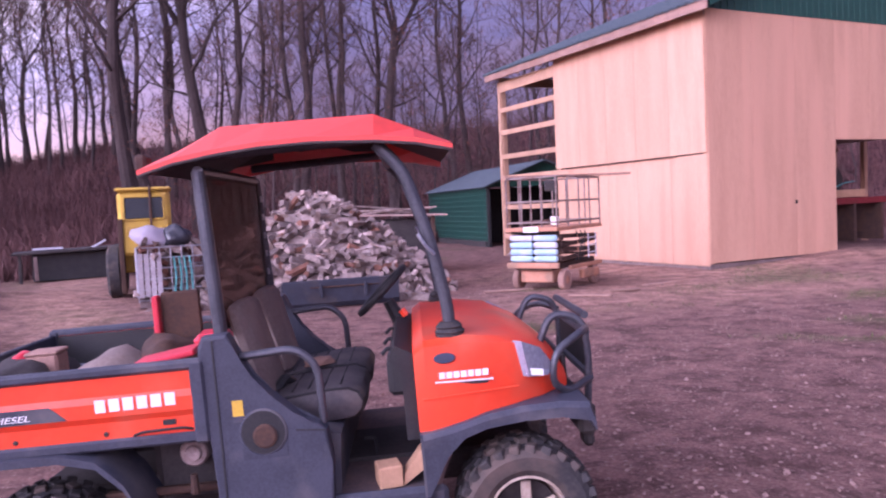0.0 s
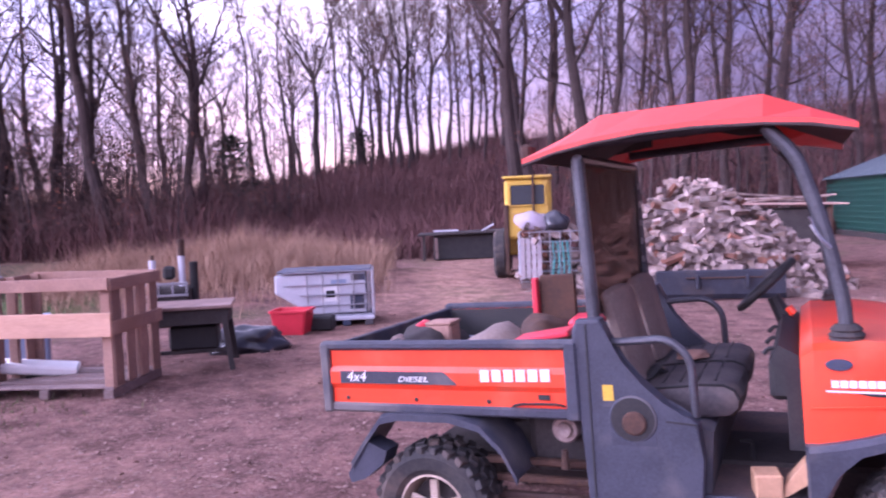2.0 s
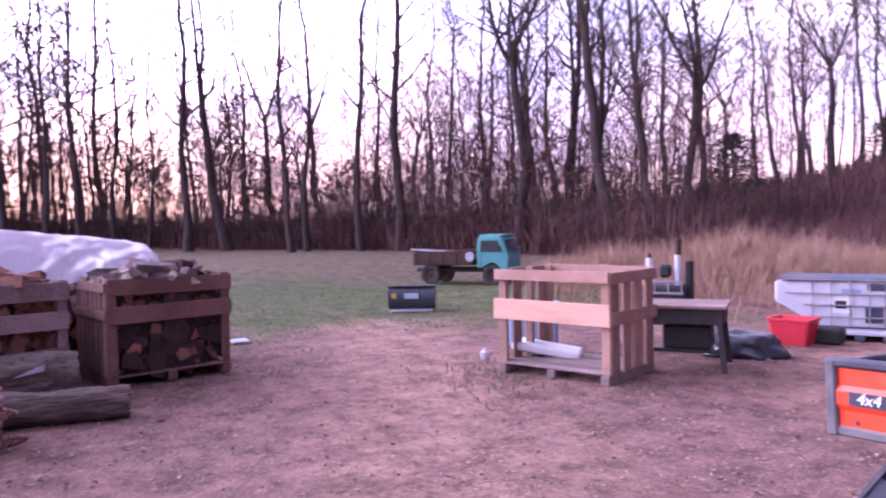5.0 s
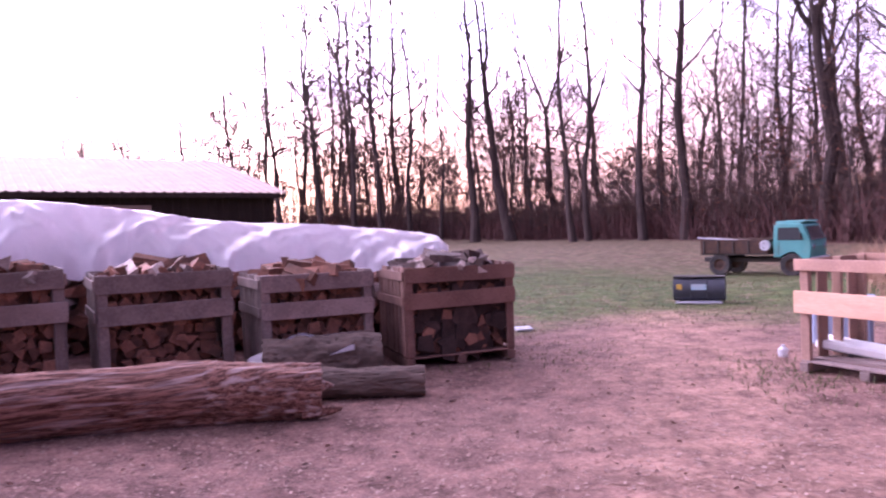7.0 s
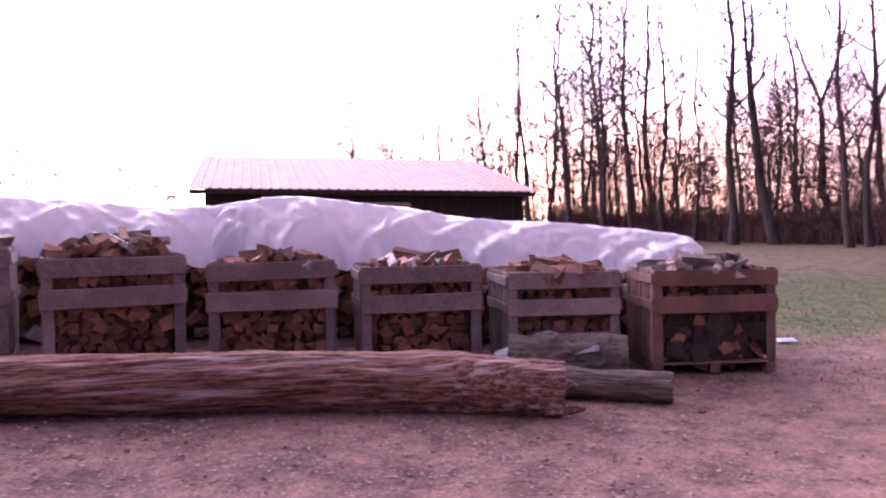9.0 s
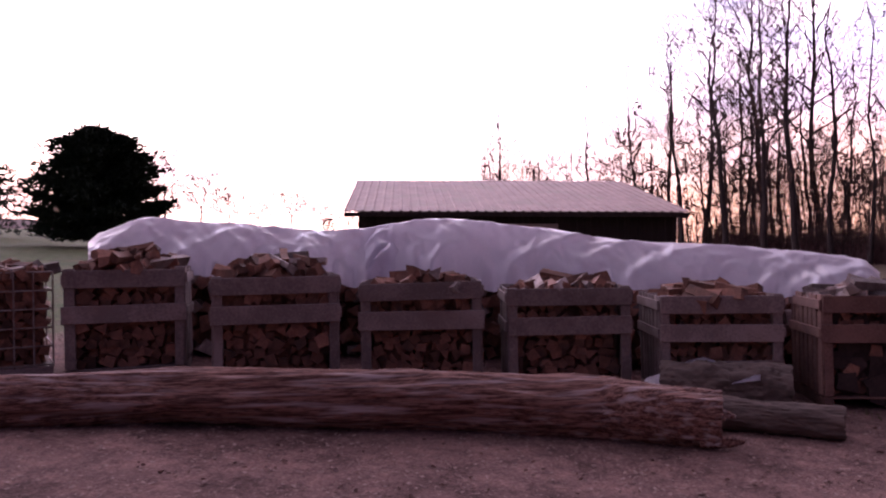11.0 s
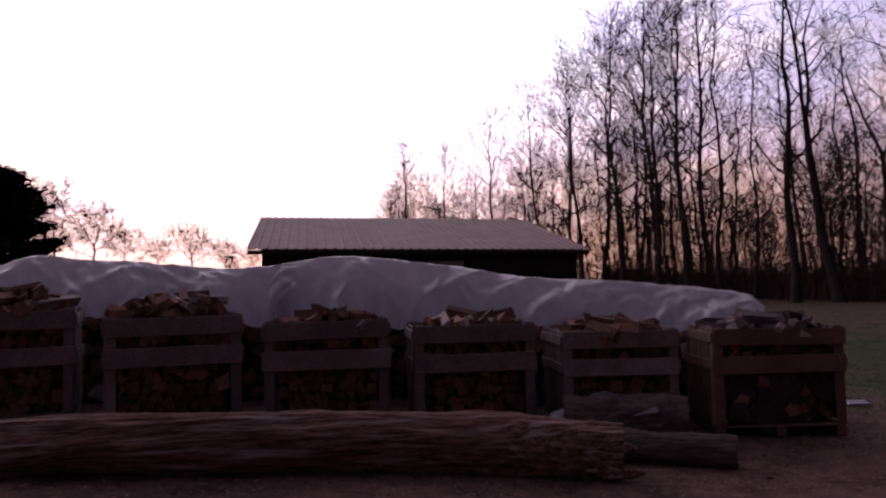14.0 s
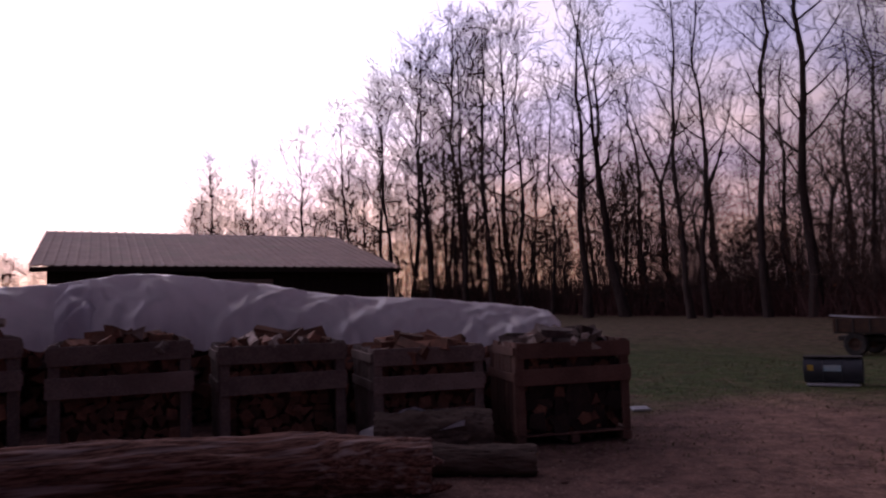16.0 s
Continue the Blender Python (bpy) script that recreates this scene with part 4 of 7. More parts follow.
def tree_meshes(seed, tall, rad, bare=0.35, limbs=18, spread=0.22, sides=6, twig_count=6, tw=0.0115, rise=0.07, gnarl=0.13, leafy=0.0, forks=0, steep=0.9):
    """A bare tree: one stem to the top or a few leaders, limbs that shorten upwards, side branches, twigs."""
    r = random.Random(seed)
    wood, twigs, leaves = Strand(), Strand(), Strand()
    n = 10
    pts, off = [], Vector((0, 0, 0))
    lean = Vector((r.gauss(0, 0.025), r.gauss(0, 0.025), 0))
    for i in range(n + 1):
        t = i / n
        if i:
            off = off + lean * (tall / n) + Vector((r.gauss(0, 0.010), r.gauss(0, 0.010), 0)) * tall
        pts.append(Vector((off.x, off.y, tall * t - (0.4 if i == 0 else 0))))
    top = 1.0 if not forks else 0.55
    stem = [p for i, p in enumerate(pts) if i / n <= top + 0.01]
    rr = [max(rad * (1 - 0.86 * i / n) * (1.4 if i == 0 else 1), 0.02) for i in range(len(stem))]
    wood.tube(stem, rr, 9)
    leaders = [(stem, rr, bare, limbs)]
    for k in range(forks):
        a = 6.28 * k / forks + r.uniform(-0.5, 0.5)
        at = stem[-1] - Vector((0, 0, 0.06 * tall * r.random()))
        ln = limb_line(at, Vector((0.55 * math.cos(a), 0.55 * math.sin(a), 1)), tall * r.uniform(0.38, 0.52), 7, r, 0.10, 0.05)
        lr = [max(rr[-1] * 0.78 * (1 - 0.85 * i / 7), 0.02) for i in range(8)]
        wood.tube(ln, lr, 7)
        leaders.append((ln, lr, 0.12, max(6, int(limbs * 0.55))))
    if forks:
        leaders[0] = (stem, rr, 0.6, 4)
    for line, radii, start, count in leaders:
        turn = r.uniform(0, 6.28)
        for k in range(count):
            t = start + (0.985 - start) * (k + r.random()) / count
            at, d = along(line, t)
            s = (t - start) / (1 - start)
            turn += 2.4 + r.uniform(-0.6, 0.6)
            ln = tall * spread * (0.25 + 0.95 * math.sin(math.pi * min(1, 0.22 + 0.74 * s))) * r.uniform(0.65, 1.2)
            if r.random() < 0.12:
                ln *= 0.35
            up = steep * (0.55 + 0.9 * s) * r.uniform(0.7, 1.3)
            rad_here = radii[min(int(t * (len(radii) - 1)), len(radii) - 1)]
            grow_limb(wood, twigs, leaves, at, Vector((math.cos(turn), math.sin(turn), up)), ln, max(min(rad_here * 0.5, 0.015 * ln + 0.02), 0.014), r, gnarl, rise, sides, twig_count, tw, leafy)
    out = [wood.mesh("trunk", "bark"), twigs.mesh("crown", "twig")]
    if leaves.v:
        out.append(leaves.mesh("dead_leaves", "deadleaf"))
    return out


# tall straight stems, forked oaks and slender poles
STRAIGHT = [tree_meshes(1, 23, 0.30, 0.24, 22, 0.15, 5, 5, 0.021, rise=0.09), tree_meshes(2, 25, 0.25, 0.32, 20, 0.13, 5, 5, 0.021, rise=0.09, steep=1.2), tree_meshes(3, 21, 0.22, 0.20, 22, 0.16, 5, 5, 0.021, leafy=0.15),
            tree_meshes(4, 24, 0.20, 0.26, 20, 0.14, 5, 5, 0.021, steep=1.3)]
FORKED = [tree_meshes(5, 22, 0.33, 0.3, 18, 0.18, 5, 5, 0.021, gnarl=0.2, forks=2), tree_meshes(6, 20, 0.30, 0.3, 20, 0.19, 5, 5, 0.021, gnarl=0.22, forks=3, leafy=0.1)]
TREES = STRAIGHT + FORKED + [tree_meshes(7, 18, 0.14, 0.18, 18, 0.16, 5, 5, 0.021), tree_meshes(8, 17, 0.12, 0.2, 17, 0.16, 5, 5, 0.021, leafy=0.2, steep=1.2)]
POLES = [tree_meshes(20 + k, 9 + 2 * k, 0.055 + 0.014 * k, 0.12, 13, 0.18, 4, 4, 0.019, leafy=(0, 0.3, 0, 0.2)[k], gnarl=0.17) for k in range(4)]
# crooked understorey trees, branched from near the ground
UNDER = [tree_meshes(30 + k, 6 + 1.3 * k, 0.06 + 0.010 * k, 0.08, 11, 0.30, 4, 4, 0.021, 0.05, 0.24, (0.25, 0.0, 0.12, 0.3)[k], steep=0.8) for k in range(4)]
# broad fine crowns that stand alone farther off
DISTANT = [tree_meshes(40 + k, 18, 0.20, 0.32, 22, 0.25, 5, 5, 0.023, 0.05, 0.13, steep=1.15) for k in range(3)]
# low wide orchard-like trees
ORCHARD = [tree_meshes(50 + k, 8, 0.15, 0.14, 12, 0.40, 5, 5, 0.034, 0.02, 0.26, steep=0.5, forks=k + 2) for k in range(2)]


def shrub_meshes(seed):
    """Several thin stems from one foot, finely branched."""
    r = random.Random(seed)
    wood, twigs, leaves = Strand(), Strand(), Strand()
    for k in range(6):
        a = r.uniform(0, 6.28)
        grow_limb(wood, twigs, leaves, Vector((0.3 * math.cos(a), 0.3 * math.sin(a), -0.1)), Vector((0.45 * math.cos(a), 0.45 * math.sin(a), 1)), r.uniform(2.4, 4.4), 0.03, r, 0.2, 0.03, 7, 4, 0.016, 0.12 if seed % 2 else 0)
    out = [wood.mesh("stem", "bark"), twigs.mesh("crown", "twig")]
    if leaves.v:
        out.append(leaves.mesh("dead_leaves", "deadleaf"))
    return out


SHRUBS = [shrub_meshes(60 + k) for k in range(3)]
TREE_LABEL = "tall bare deciduous tree at the edge of the woods"


def dress(t, meshes):
    for name, me in zip(("trunk", "crown", "dead_leaves"), meshes):
        shared(name, me, t, Matrix())


def plant(meshes, az, dist, s=1.0, rz=0.0, label=TREE_LABEL, group="woodland trees"):
    x, y = -math.sin(radians(az)) * dist, math.cos(radians(az)) * dist
    t = thing("tree", Matrix.LocRotScale((x, y, height(x, y) - 0.1), Euler((0, 0, rz)), (s, s, s)), label, "tree", group)
    dress(t, meshes)


rt = random.Random(11)
# trunks that stand out along the edge
for az, dist, ms, s, label in (
        (67.4, 48, STRAIGHT[0], 1.1, "thick straight bare tree beside the field"), (70.3, 49, STRAIGHT[1], 1.0, "tall bare tree with short upper limbs"), (75.3, 50, STRAIGHT[2], 1.0, TREE_LABEL), (74.2, 51, STRAIGHT[3], 1.0, TREE_LABEL),
        (51.3, 39, FORKED[0], 1.05, "thick forked bare oak beside the tall grass"), (58.2, 42, FORKED[1], 1.15, "thick forked bare oak at the edge of the field"), (48.3, 38, FORKED[0], 0.8, "forked bare oak with a broad crown"),
        (54.8, 45, STRAIGHT[3], 0.95, TREE_LABEL), (60.6, 50, STRAIGHT[2], 0.9, TREE_LABEL), (63.6, 47, TREES[6], 1.1, TREE_LABEL), (79.8, 58, FORKED[0], 1.15, "tall bare tree with long rising limbs"), (82.6, 58, STRAIGHT[0], 1.05, TREE_LABEL),
        (87.3, 66, STRAIGHT[3], 1.05, TREE_LABEL), (89.3, 64, STRAIGHT[2], 1.18, TREE_LABEL), (93.9, 70, DISTANT[0], 1.33, TREE_LABEL), (97.2, 74, DISTANT[1], 1.2, TREE_LABEL), (85.2, 64, TREES[7], 1.3, TREE_LABEL), (91.5, 70, DISTANT[2], 1.35, TREE_LABEL),
        (22.9, 30, STRAIGHT[0], 0.95, "thick straight bare tree on the slope"), (18.0, 32, FORKED[1], 1.0, "gnarled forked bare oak on the slope"), (15.4, 34, STRAIGHT[3], 0.95, TREE_LABEL), (27.7, 66, TREES[7], 1.1, TREE_LABEL), (31.9, 70, TREES[6], 1.05, TREE_LABEL),
        (25.1, 62, TREES[7], 1.0, TREE_LABEL), (11.0, 40, STRAIGHT[2], 0.95, TREE_LABEL), (7.9, 42, STRAIGHT[1], 0.95, TREE_LABEL), (37.5, 72, TREES[6], 0.95, TREE_LABEL)):
    crest = max(ms[0].vertices, key=lambda v: v.co.z).co
    plant(ms, az, dist, s, radians(az + 90) - math.atan2(crest.y, crest.x), label)
# the wood behind them
for i in range(150):
    az = -32 + 126 * (i + rt.random()) / 150
    e = edge_of_woods(az)
    dist = e + 2 + (rt.random() ** 1.2) * 34
    pole = rt.random() < 0.5
    if 23.5 < az < 45:
        dist = rt.uniform(66, 95)
    elif 13 < az <= 23.5:
        dist = max(dist, 48)
    plant(rt.choice(POLES) if pole else rt.choice(TREES), az, dist, rt.uniform(0.8, 1.1) * 0.95, rt.uniform(0, 6.28))
# more trees along the crest of the slope
for i in range(26):
    az = 23 + 23 * (i + rt.random()) / 26
    plant(rt.choice(TREES[5:] + POLES[2:]), az, rt.uniform(64, 96), rt.uniform(0.85, 1.15), rt.uniform(0, 6.28), "bare tree on the crest of the slope")
# the wood thins out and sinks towards the barn
FALL = [(86, 20.0), (90, 20.5), (94, 18.0), (97, 16.0), (100, 14.0), (103, 12.3), (106.5, 9.6), (108.5, 8.6), (110.8, 7.6), (113.0, 4.5)]
for i in range(24):
    az = 88 + 24.5 * (i + rt.random()) / 24
    dist = rt.uniform(76, 96)
    for (a0, e0), (a1, e1) in zip(FALL, FALL[1:]):
        if a0 <= az <= a1:
            el = e0 + (e1 - e0) * (az - a0) / (a1 - a0)
    plant(rt.choice(DISTANT), az, dist, (1.6 + dist * math.tan(radians(el))) / 18.5 * (1.0 if i % 3 == 0 else rt.uniform(0.45, 0.9)), rt.uniform(0, 6.28), "fine-twigged bare tree where the woods sink towards the barn")
plant(DISTANT[1], 109.6, 88, 0.86, 1.0, "round-crowned bare tree behind the barn", "far trees")
# low bare trees beyond the lawn
for az, dist, sc in ((121.2, 96, 0.5), (123.0, 92, 0.62), (125.4, 88, 0.8), (127.6, 94, 0.6), (129.6, 86, 0.72), (131.8, 84, 0.95), (134.0, 82, 1.05), (135.6, 84, 1.1), (144.5, 75, 0.7), (147.0, 80, 0.7)):
    plant(ORCHARD[int(az) % 2], az, dist, sc, rt.uniform(0, 6.28), "low bare wide-crowned tree beyond the lawn", "far trees")
# the understorey, dense and crooked, its trees past counting
def understorey():
    spots = []
    for i in range(290):
        az = 38 + 73 * ((i + rt.random()) / 290) ** 0.75
        dist = edge_of_woods(az) - 8 * smooth01(92, 106, az) + rt.uniform(0.5, 24)
        x, y = -math.sin(radians(az)) * dist, math.cos(radians(az)) * dist
        sc = rt.uniform(0.6, 1.15) * (0.6 if az < 46 else 1.0 + 0.35 * smooth01(70, 85, az))
        spots.append((rt.randint(0, 3), Matrix.LocRotScale((x, y, height(x, y) - 0.1), Euler((0, 0, rt.uniform(0, 6.28))), (sc, sc, sc))))
    stand = thing("understorey", None, "crooked bare understorey trees standing close in the woods", "understorey", kind="stuff")
    for layer, name in enumerate(("trunk", "crown", "dead_leaves")):
        verts, faces = [], []
        for k, m in spots:
            if layer < len(UNDER[k]):
                me, b = UNDER[k][layer], len(verts)
                verts += [m @ v.co for v in me.vertices]
                faces += [tuple(b + q for q in p.vertices) for p in me.polygons]
        out = bpy.data.meshes.new(name)
        out.from_pydata(verts, [], faces)
        out.materials.append(M[("bark", "twig", "deadleaf")[layer]])
        shared(name, out, stand, Matrix())["kind"] = "stuff"


understorey()
# saplings that thicken the edge
for i in range(50):
    az = -14 + 66 * (i + rt.random()) / 50
    if 21 < az < 46:
        continue
    plant(rt.choice(POLES), az, edge_of_woods(az) + rt.uniform(-1.5, 10), rt.uniform(0.4, 0.85), rt.uniform(0, 6.28), "slender bare sapling at the edge of the woods")
for i in range(110):
    az = 50 + 60 * (i + rt.random()) / 110
    dist = edge_of_woods(az) + rt.uniform(-0.5, 9) - 6 * smooth01(98, 108, az)
    a = radians(az)
    sh = thing("shrub", on_ground(-math.sin(a) * dist, math.cos(a) * dist, rt.uniform(0, 360)) @ Matrix.Scale(rt.uniform(0.6, 1.15), 4), "leafless many-stemmed shrub at the edge of the woods", "shrub", "woodland shrubs")
    dress(sh, SHRUBS[rt.randint(0, 2)])


def undergrowth(name, spots, material, label, category, tall, width, seed, lean=0.5):
    """Thin upright stems and blades, too many to count."""
    r = random.Random(seed)
    verts, faces = [], []
    for x, y, s in spots:
        z = height(x, y) - 0.03
        h = tall * s * r.uniform(0.6, 1.2)
        a = r.uniform(0, 6.28)
        w = width * r.uniform(0.6, 1.3)
        dx, dy = math.cos(a) * w, math.sin(a) * w
        lx, ly = r.gauss(0, lean) * h * 0.4, r.gauss(0, lean) * h * 0.4
        b = len(verts)
        verts += [(x - dx, y - dy, z), (x + dx, y + dy, z), (x + lx * 0.4 + dx * 0.7, y + ly * 0.4 + dy * 0.7, z + h * 0.6), (x + lx * 0.4 - dx * 0.7, y + ly * 0.4 - dy * 0.7, z + h * 0.6), (x + lx, y + ly, z + h)]
        faces += [(b, b + 1, b + 2, b + 3), (b + 3, b + 2, b + 4)]
    me = bpy.data.meshes.new(name)
    me.from_pydata(verts, [], faces)
    me.materials.append(M[material])
    return tagged(new(name, me), label, category, kind="stuff")


ru = random.Random(21)
spots = []
for i in range(30000):
    az = ru.uniform(-30, 104)
    dist = edge_of_woods(az) - 1.5 + 26 * ru.random() ** 1.5
    a = radians(az)
    spots.append((-math.sin(a) * dist, math.cos(a) * dist, ru.uniform(0.4, 1.5) * (0.45 + 0.55 * smooth01(38, 47, az))))
for i in range(16000):
    az = ru.uniform(-12, 50)
    dist = edge_of_woods(az) + 2 + 55 * ru.random()
    a = radians(az)
    spots.append((-math.sin(a) * dist, math.cos(a) * dist, ru.uniform(0.25, 0.75)))
for i in range(9000):
    az = ru.uniform(22, 47)
    dist = edge_of_woods(az) + 64 * ru.random()
    a = radians(az)
    spots.append((-math.sin(a) * dist, math.cos(a) * dist, ru.uniform(0.3, 0.8)))
undergrowth("undergrowth", spots, "brush", "tangled leafless brush along the foot of the woods", "brush", 1.9, 0.03, 5, 0.9)

spots = []
for i in range(24000):
    az = ru.uniform(44, 106)
    dist = edge_of_woods(az) + 1 + 30 * ru.random()
    a = radians(az)
    spots.append((-math.sin(a) * dist, math.cos(a) * dist, ru.uniform(0.3, 1.0) * (1.35 - 0.5 * smooth01(52, 62, az))))
undergrowth("thicket", spots, "brush", "thicket of thin leafless stems under the trees", "thicket", 2.7, 0.028, 8, 0.7)

spots = []
for i in range(26000):
    u, v = ru.gauss(0, 1.5), ru.gauss(0, 2.9)
    x, y = -12.2 + 0.73 * u + 0.68 * v, 12.6 - 0.68 * u + 0.73 * v
    if math.hypot(x, y) < 12.2 + 0.8 * noise.noise((x, y, 0)) or not 32.5 + 1.5 * noise.noise((x, y, 1)) < math.degrees(math.atan2(-x, y)) < 57 + 2 * noise.noise((x, y, 2)):
        continue
    spots.append((x, y, ru.uniform(0.5, 1.25) * (1 + 0.35 * noise.noise((x * 0.8, y * 0.8, 4)))))
for i in range(3500):
    az, dist = ru.uniform(51, 57), ru.uniform(16, 24)
    a = radians(az)
    spots.append((-math.sin(a) * dist, math.cos(a) * dist, ru.uniform(0.5, 1.2)))
undergrowth("tall_grass", spots, "drygrass", "stand of tall dry straw-coloured grass on a low bank", "grass", 0.66, 0.006, 6, 0.95)

spots = []
for i in range(34000):
    az, dist = ru.uniform(50, 105), 8 + 26 * ru.random() ** 1.4
    a = radians(az)
    x, y = -math.sin(a) * dist, math.cos(a) * dist
    if kinds(x, y)[0] > ru.random():
        spots.append((x, y, ru.uniform(0.5, 1.3)))
for i in range(9000):
    az, dist = ru.uniform(-32, 150), 6 + 18 * ru.random()
    a = radians(az)
    x, y = -math.sin(a) * dist, math.cos(a) * dist
    if kinds(x, y)[0] > 0.35 + 0.5 * ru.random():
        spots.append((x, y, ru.uniform(0.4, 1.1)))
for i in range(16000):
    az, dist = ru.uniform(-34, 8), ru.uniform(8.5, 17.5)
    a = radians(az)
    x, y = -math.sin(a) * dist, math.cos(a) * dist
    if kinds(x, y)[0] > 0.2 + 0.6 * ru.random():
        spots.append((x, y, ru.uniform(0.5, 1.3)))
for a0, b0, *_ in ROW:
    for i in range(110):
        t_ = ru.uniform(-0.1, 1.2)
        spots.append((a0[0] + (b0[0] - a0[0]) * t_ + 0.10 + abs(ru.gauss(0, 0.22)), a0[1] + (b0[1] - a0[1]) * t_ + ru.gauss(0, 0.2), ru.uniform(0.4, 1.4)))
for i in range(900):
    spots.append((-8.9 + ru.gauss(0, 0.8), 2.1 + ru.gauss(0, 0.45), ru.uniform(0.3, 1.0)))
for i in range(700):
    spots.append((-6.9 + ru.gauss(0, 0.6), 3.9 + ru.gauss(0, 0.35), ru.uniform(0.5, 1.5)))
undergrowth("grass", spots, "greengrass", "short patchy green grass of the field", "grass", 0.075, 0.006, 7, 0.9)


def litter():
    """Leaves, chips and twigs strewn over the yard."""
    r = random.Random(9)
    verts, faces = [], []
    for i in range(52000):
        az, dist = radians(r.uniform(-38, 155)), 2.6 + 17 * r.random() ** 1.25
        x, y = -math.sin(az) * dist, math.cos(az) * dist
        z = height(x, y) + r.uniform(0.003, 0.016)
        s, a, tlt = r.uniform(0.006, 0.024), r.uniform(0, 6.28), r.gauss(0, 0.4)
        u, v = (math.cos(a) * s, math.sin(a) * s), (-math.sin(a) * s * r.uniform(0.3, 0.8), math.cos(a) * s * r.uniform(0.3, 0.8))
        b = len(verts)
        verts += [(x - u[0], y - u[1], z), (x + v[0], y + v[1], z + s * tlt), (x + u[0], y + u[1], z + 0.004), (x - v[0], y - v[1], z - s * tlt * 0.3)]
        faces.append((b, b + 1, b + 2, b + 3))
    me = bpy.data.meshes.new("leaf_litter")
    me.from_pydata(verts, [], faces)
    me.materials.append(M["leaf"])
    tagged(new("leaf_litter", me), "dry leaves and wood chips strewn over the dirt", "leaves", kind="stuff")


litter()


def evergreen(x, y, tall, wide, seed, label, full=2600):
    r = random.Random(seed)
    t = thing("evergreen_tree", on_ground(x, y), label, "evergreen", "evergreens")
    part("trunk", tube([(0, 0, -0.2), (0, 0, tall * 0.9)], [tall * 0.022, 0.03], 8), "bark", t)
    verts, faces = [], []
    tiers = 13
    boughs = tiers * 9
    each = max(6, full // boughs)
    for i in range(boughs):
        h = (i + r.random()) / boughs
        a = i * 2.4 + r.uniform(-0.3, 0.3)
        reach = wide * (1 - h ** 2.4) ** 0.62 * r.uniform(0.62, 1.08) + 0.05 * wide
        z0 = tall * (0.08 + 0.86 * (round(h * tiers) / tiers * 0.6 + h * 0.4))
        rise = reach * r.uniform(-0.05, 0.28)
        for k in range(each):
            t_ = r.random() ** 0.6
            p = Vector((math.cos(a) * reach * t_, math.sin(a) * reach * t_, z0 + rise * t_ * t_)) + Vector((r.gauss(0, 0.075), r.gauss(0, 0.075), r.gauss(0, 0.035))) * wide
            p.z = max(p.z, tall * 0.04)
            out = Vector((math.cos(a), math.sin(a), r.uniform(-0.1, 0.6)))
            for _ in range(3):
                sz = tall * r.uniform(0.022, 0.048)
                q = out + Vector((r.gauss(0, 0.5), r.gauss(0, 0.5), r.gauss(0, 0.4)))
                w = q.cross(Vector((0, 0, 1))).normalized() * sz * 0.3
                b = len(verts)
                verts += [p - w * 0.4, p + w, p + q.normalized() * sz * 1.6, p + Vector((0, 0, -sz * 0.35))]
                faces += [(b, b + 1, b + 2), (b, b + 2, b + 3)]
    me = bpy.data.meshes.new("crown")
    me.from_pydata(verts, [], faces)
    me.materials.append(M["needles"])
    shared("crown", me, t, Matrix())


def at_az(az, d):
    return -math.sin(radians(az)) * d, math.cos(radians(az)) * d


evergreen(*at_az(138.3, 52), 7.4, 4.2, 1, "large dark round-crowned pine beyond the lawn", 13000)
evergreen(*at_az(145.2, 70), 6.0, 5.0, 2, "dark evergreen thicket beyond the lawn", 2500)
evergreen(*at_az(150.5, 72), 5.5, 5.0, 3, "dark evergreen thicket beyond the lawn", 2500)
evergreen(*at_az(43.5, 66), 5.6, 2.3, 4, "dark cedar among the bare trees", 1400)
evergreen(*at_az(34.2, 76), 4.0, 2.0, 5, "dark cedar among the bare trees", 1200)
evergreen(*at_az(122.6, 96), 3.2, 1.3, 6, "small evergreen beyond the lawn", 500)


# ---- utility vehicle ----
VEHICLE = Matrix.Translation((-1.753, 3.650, -0.045)) @ Euler((0, radians(-2.5), radians(3.2))).to_matrix().to_4x4()


LUG = mesh_of(block(0.034, 0.052, 0.045, (0, 0, 0), 0.004), "tread_block", "rubber")


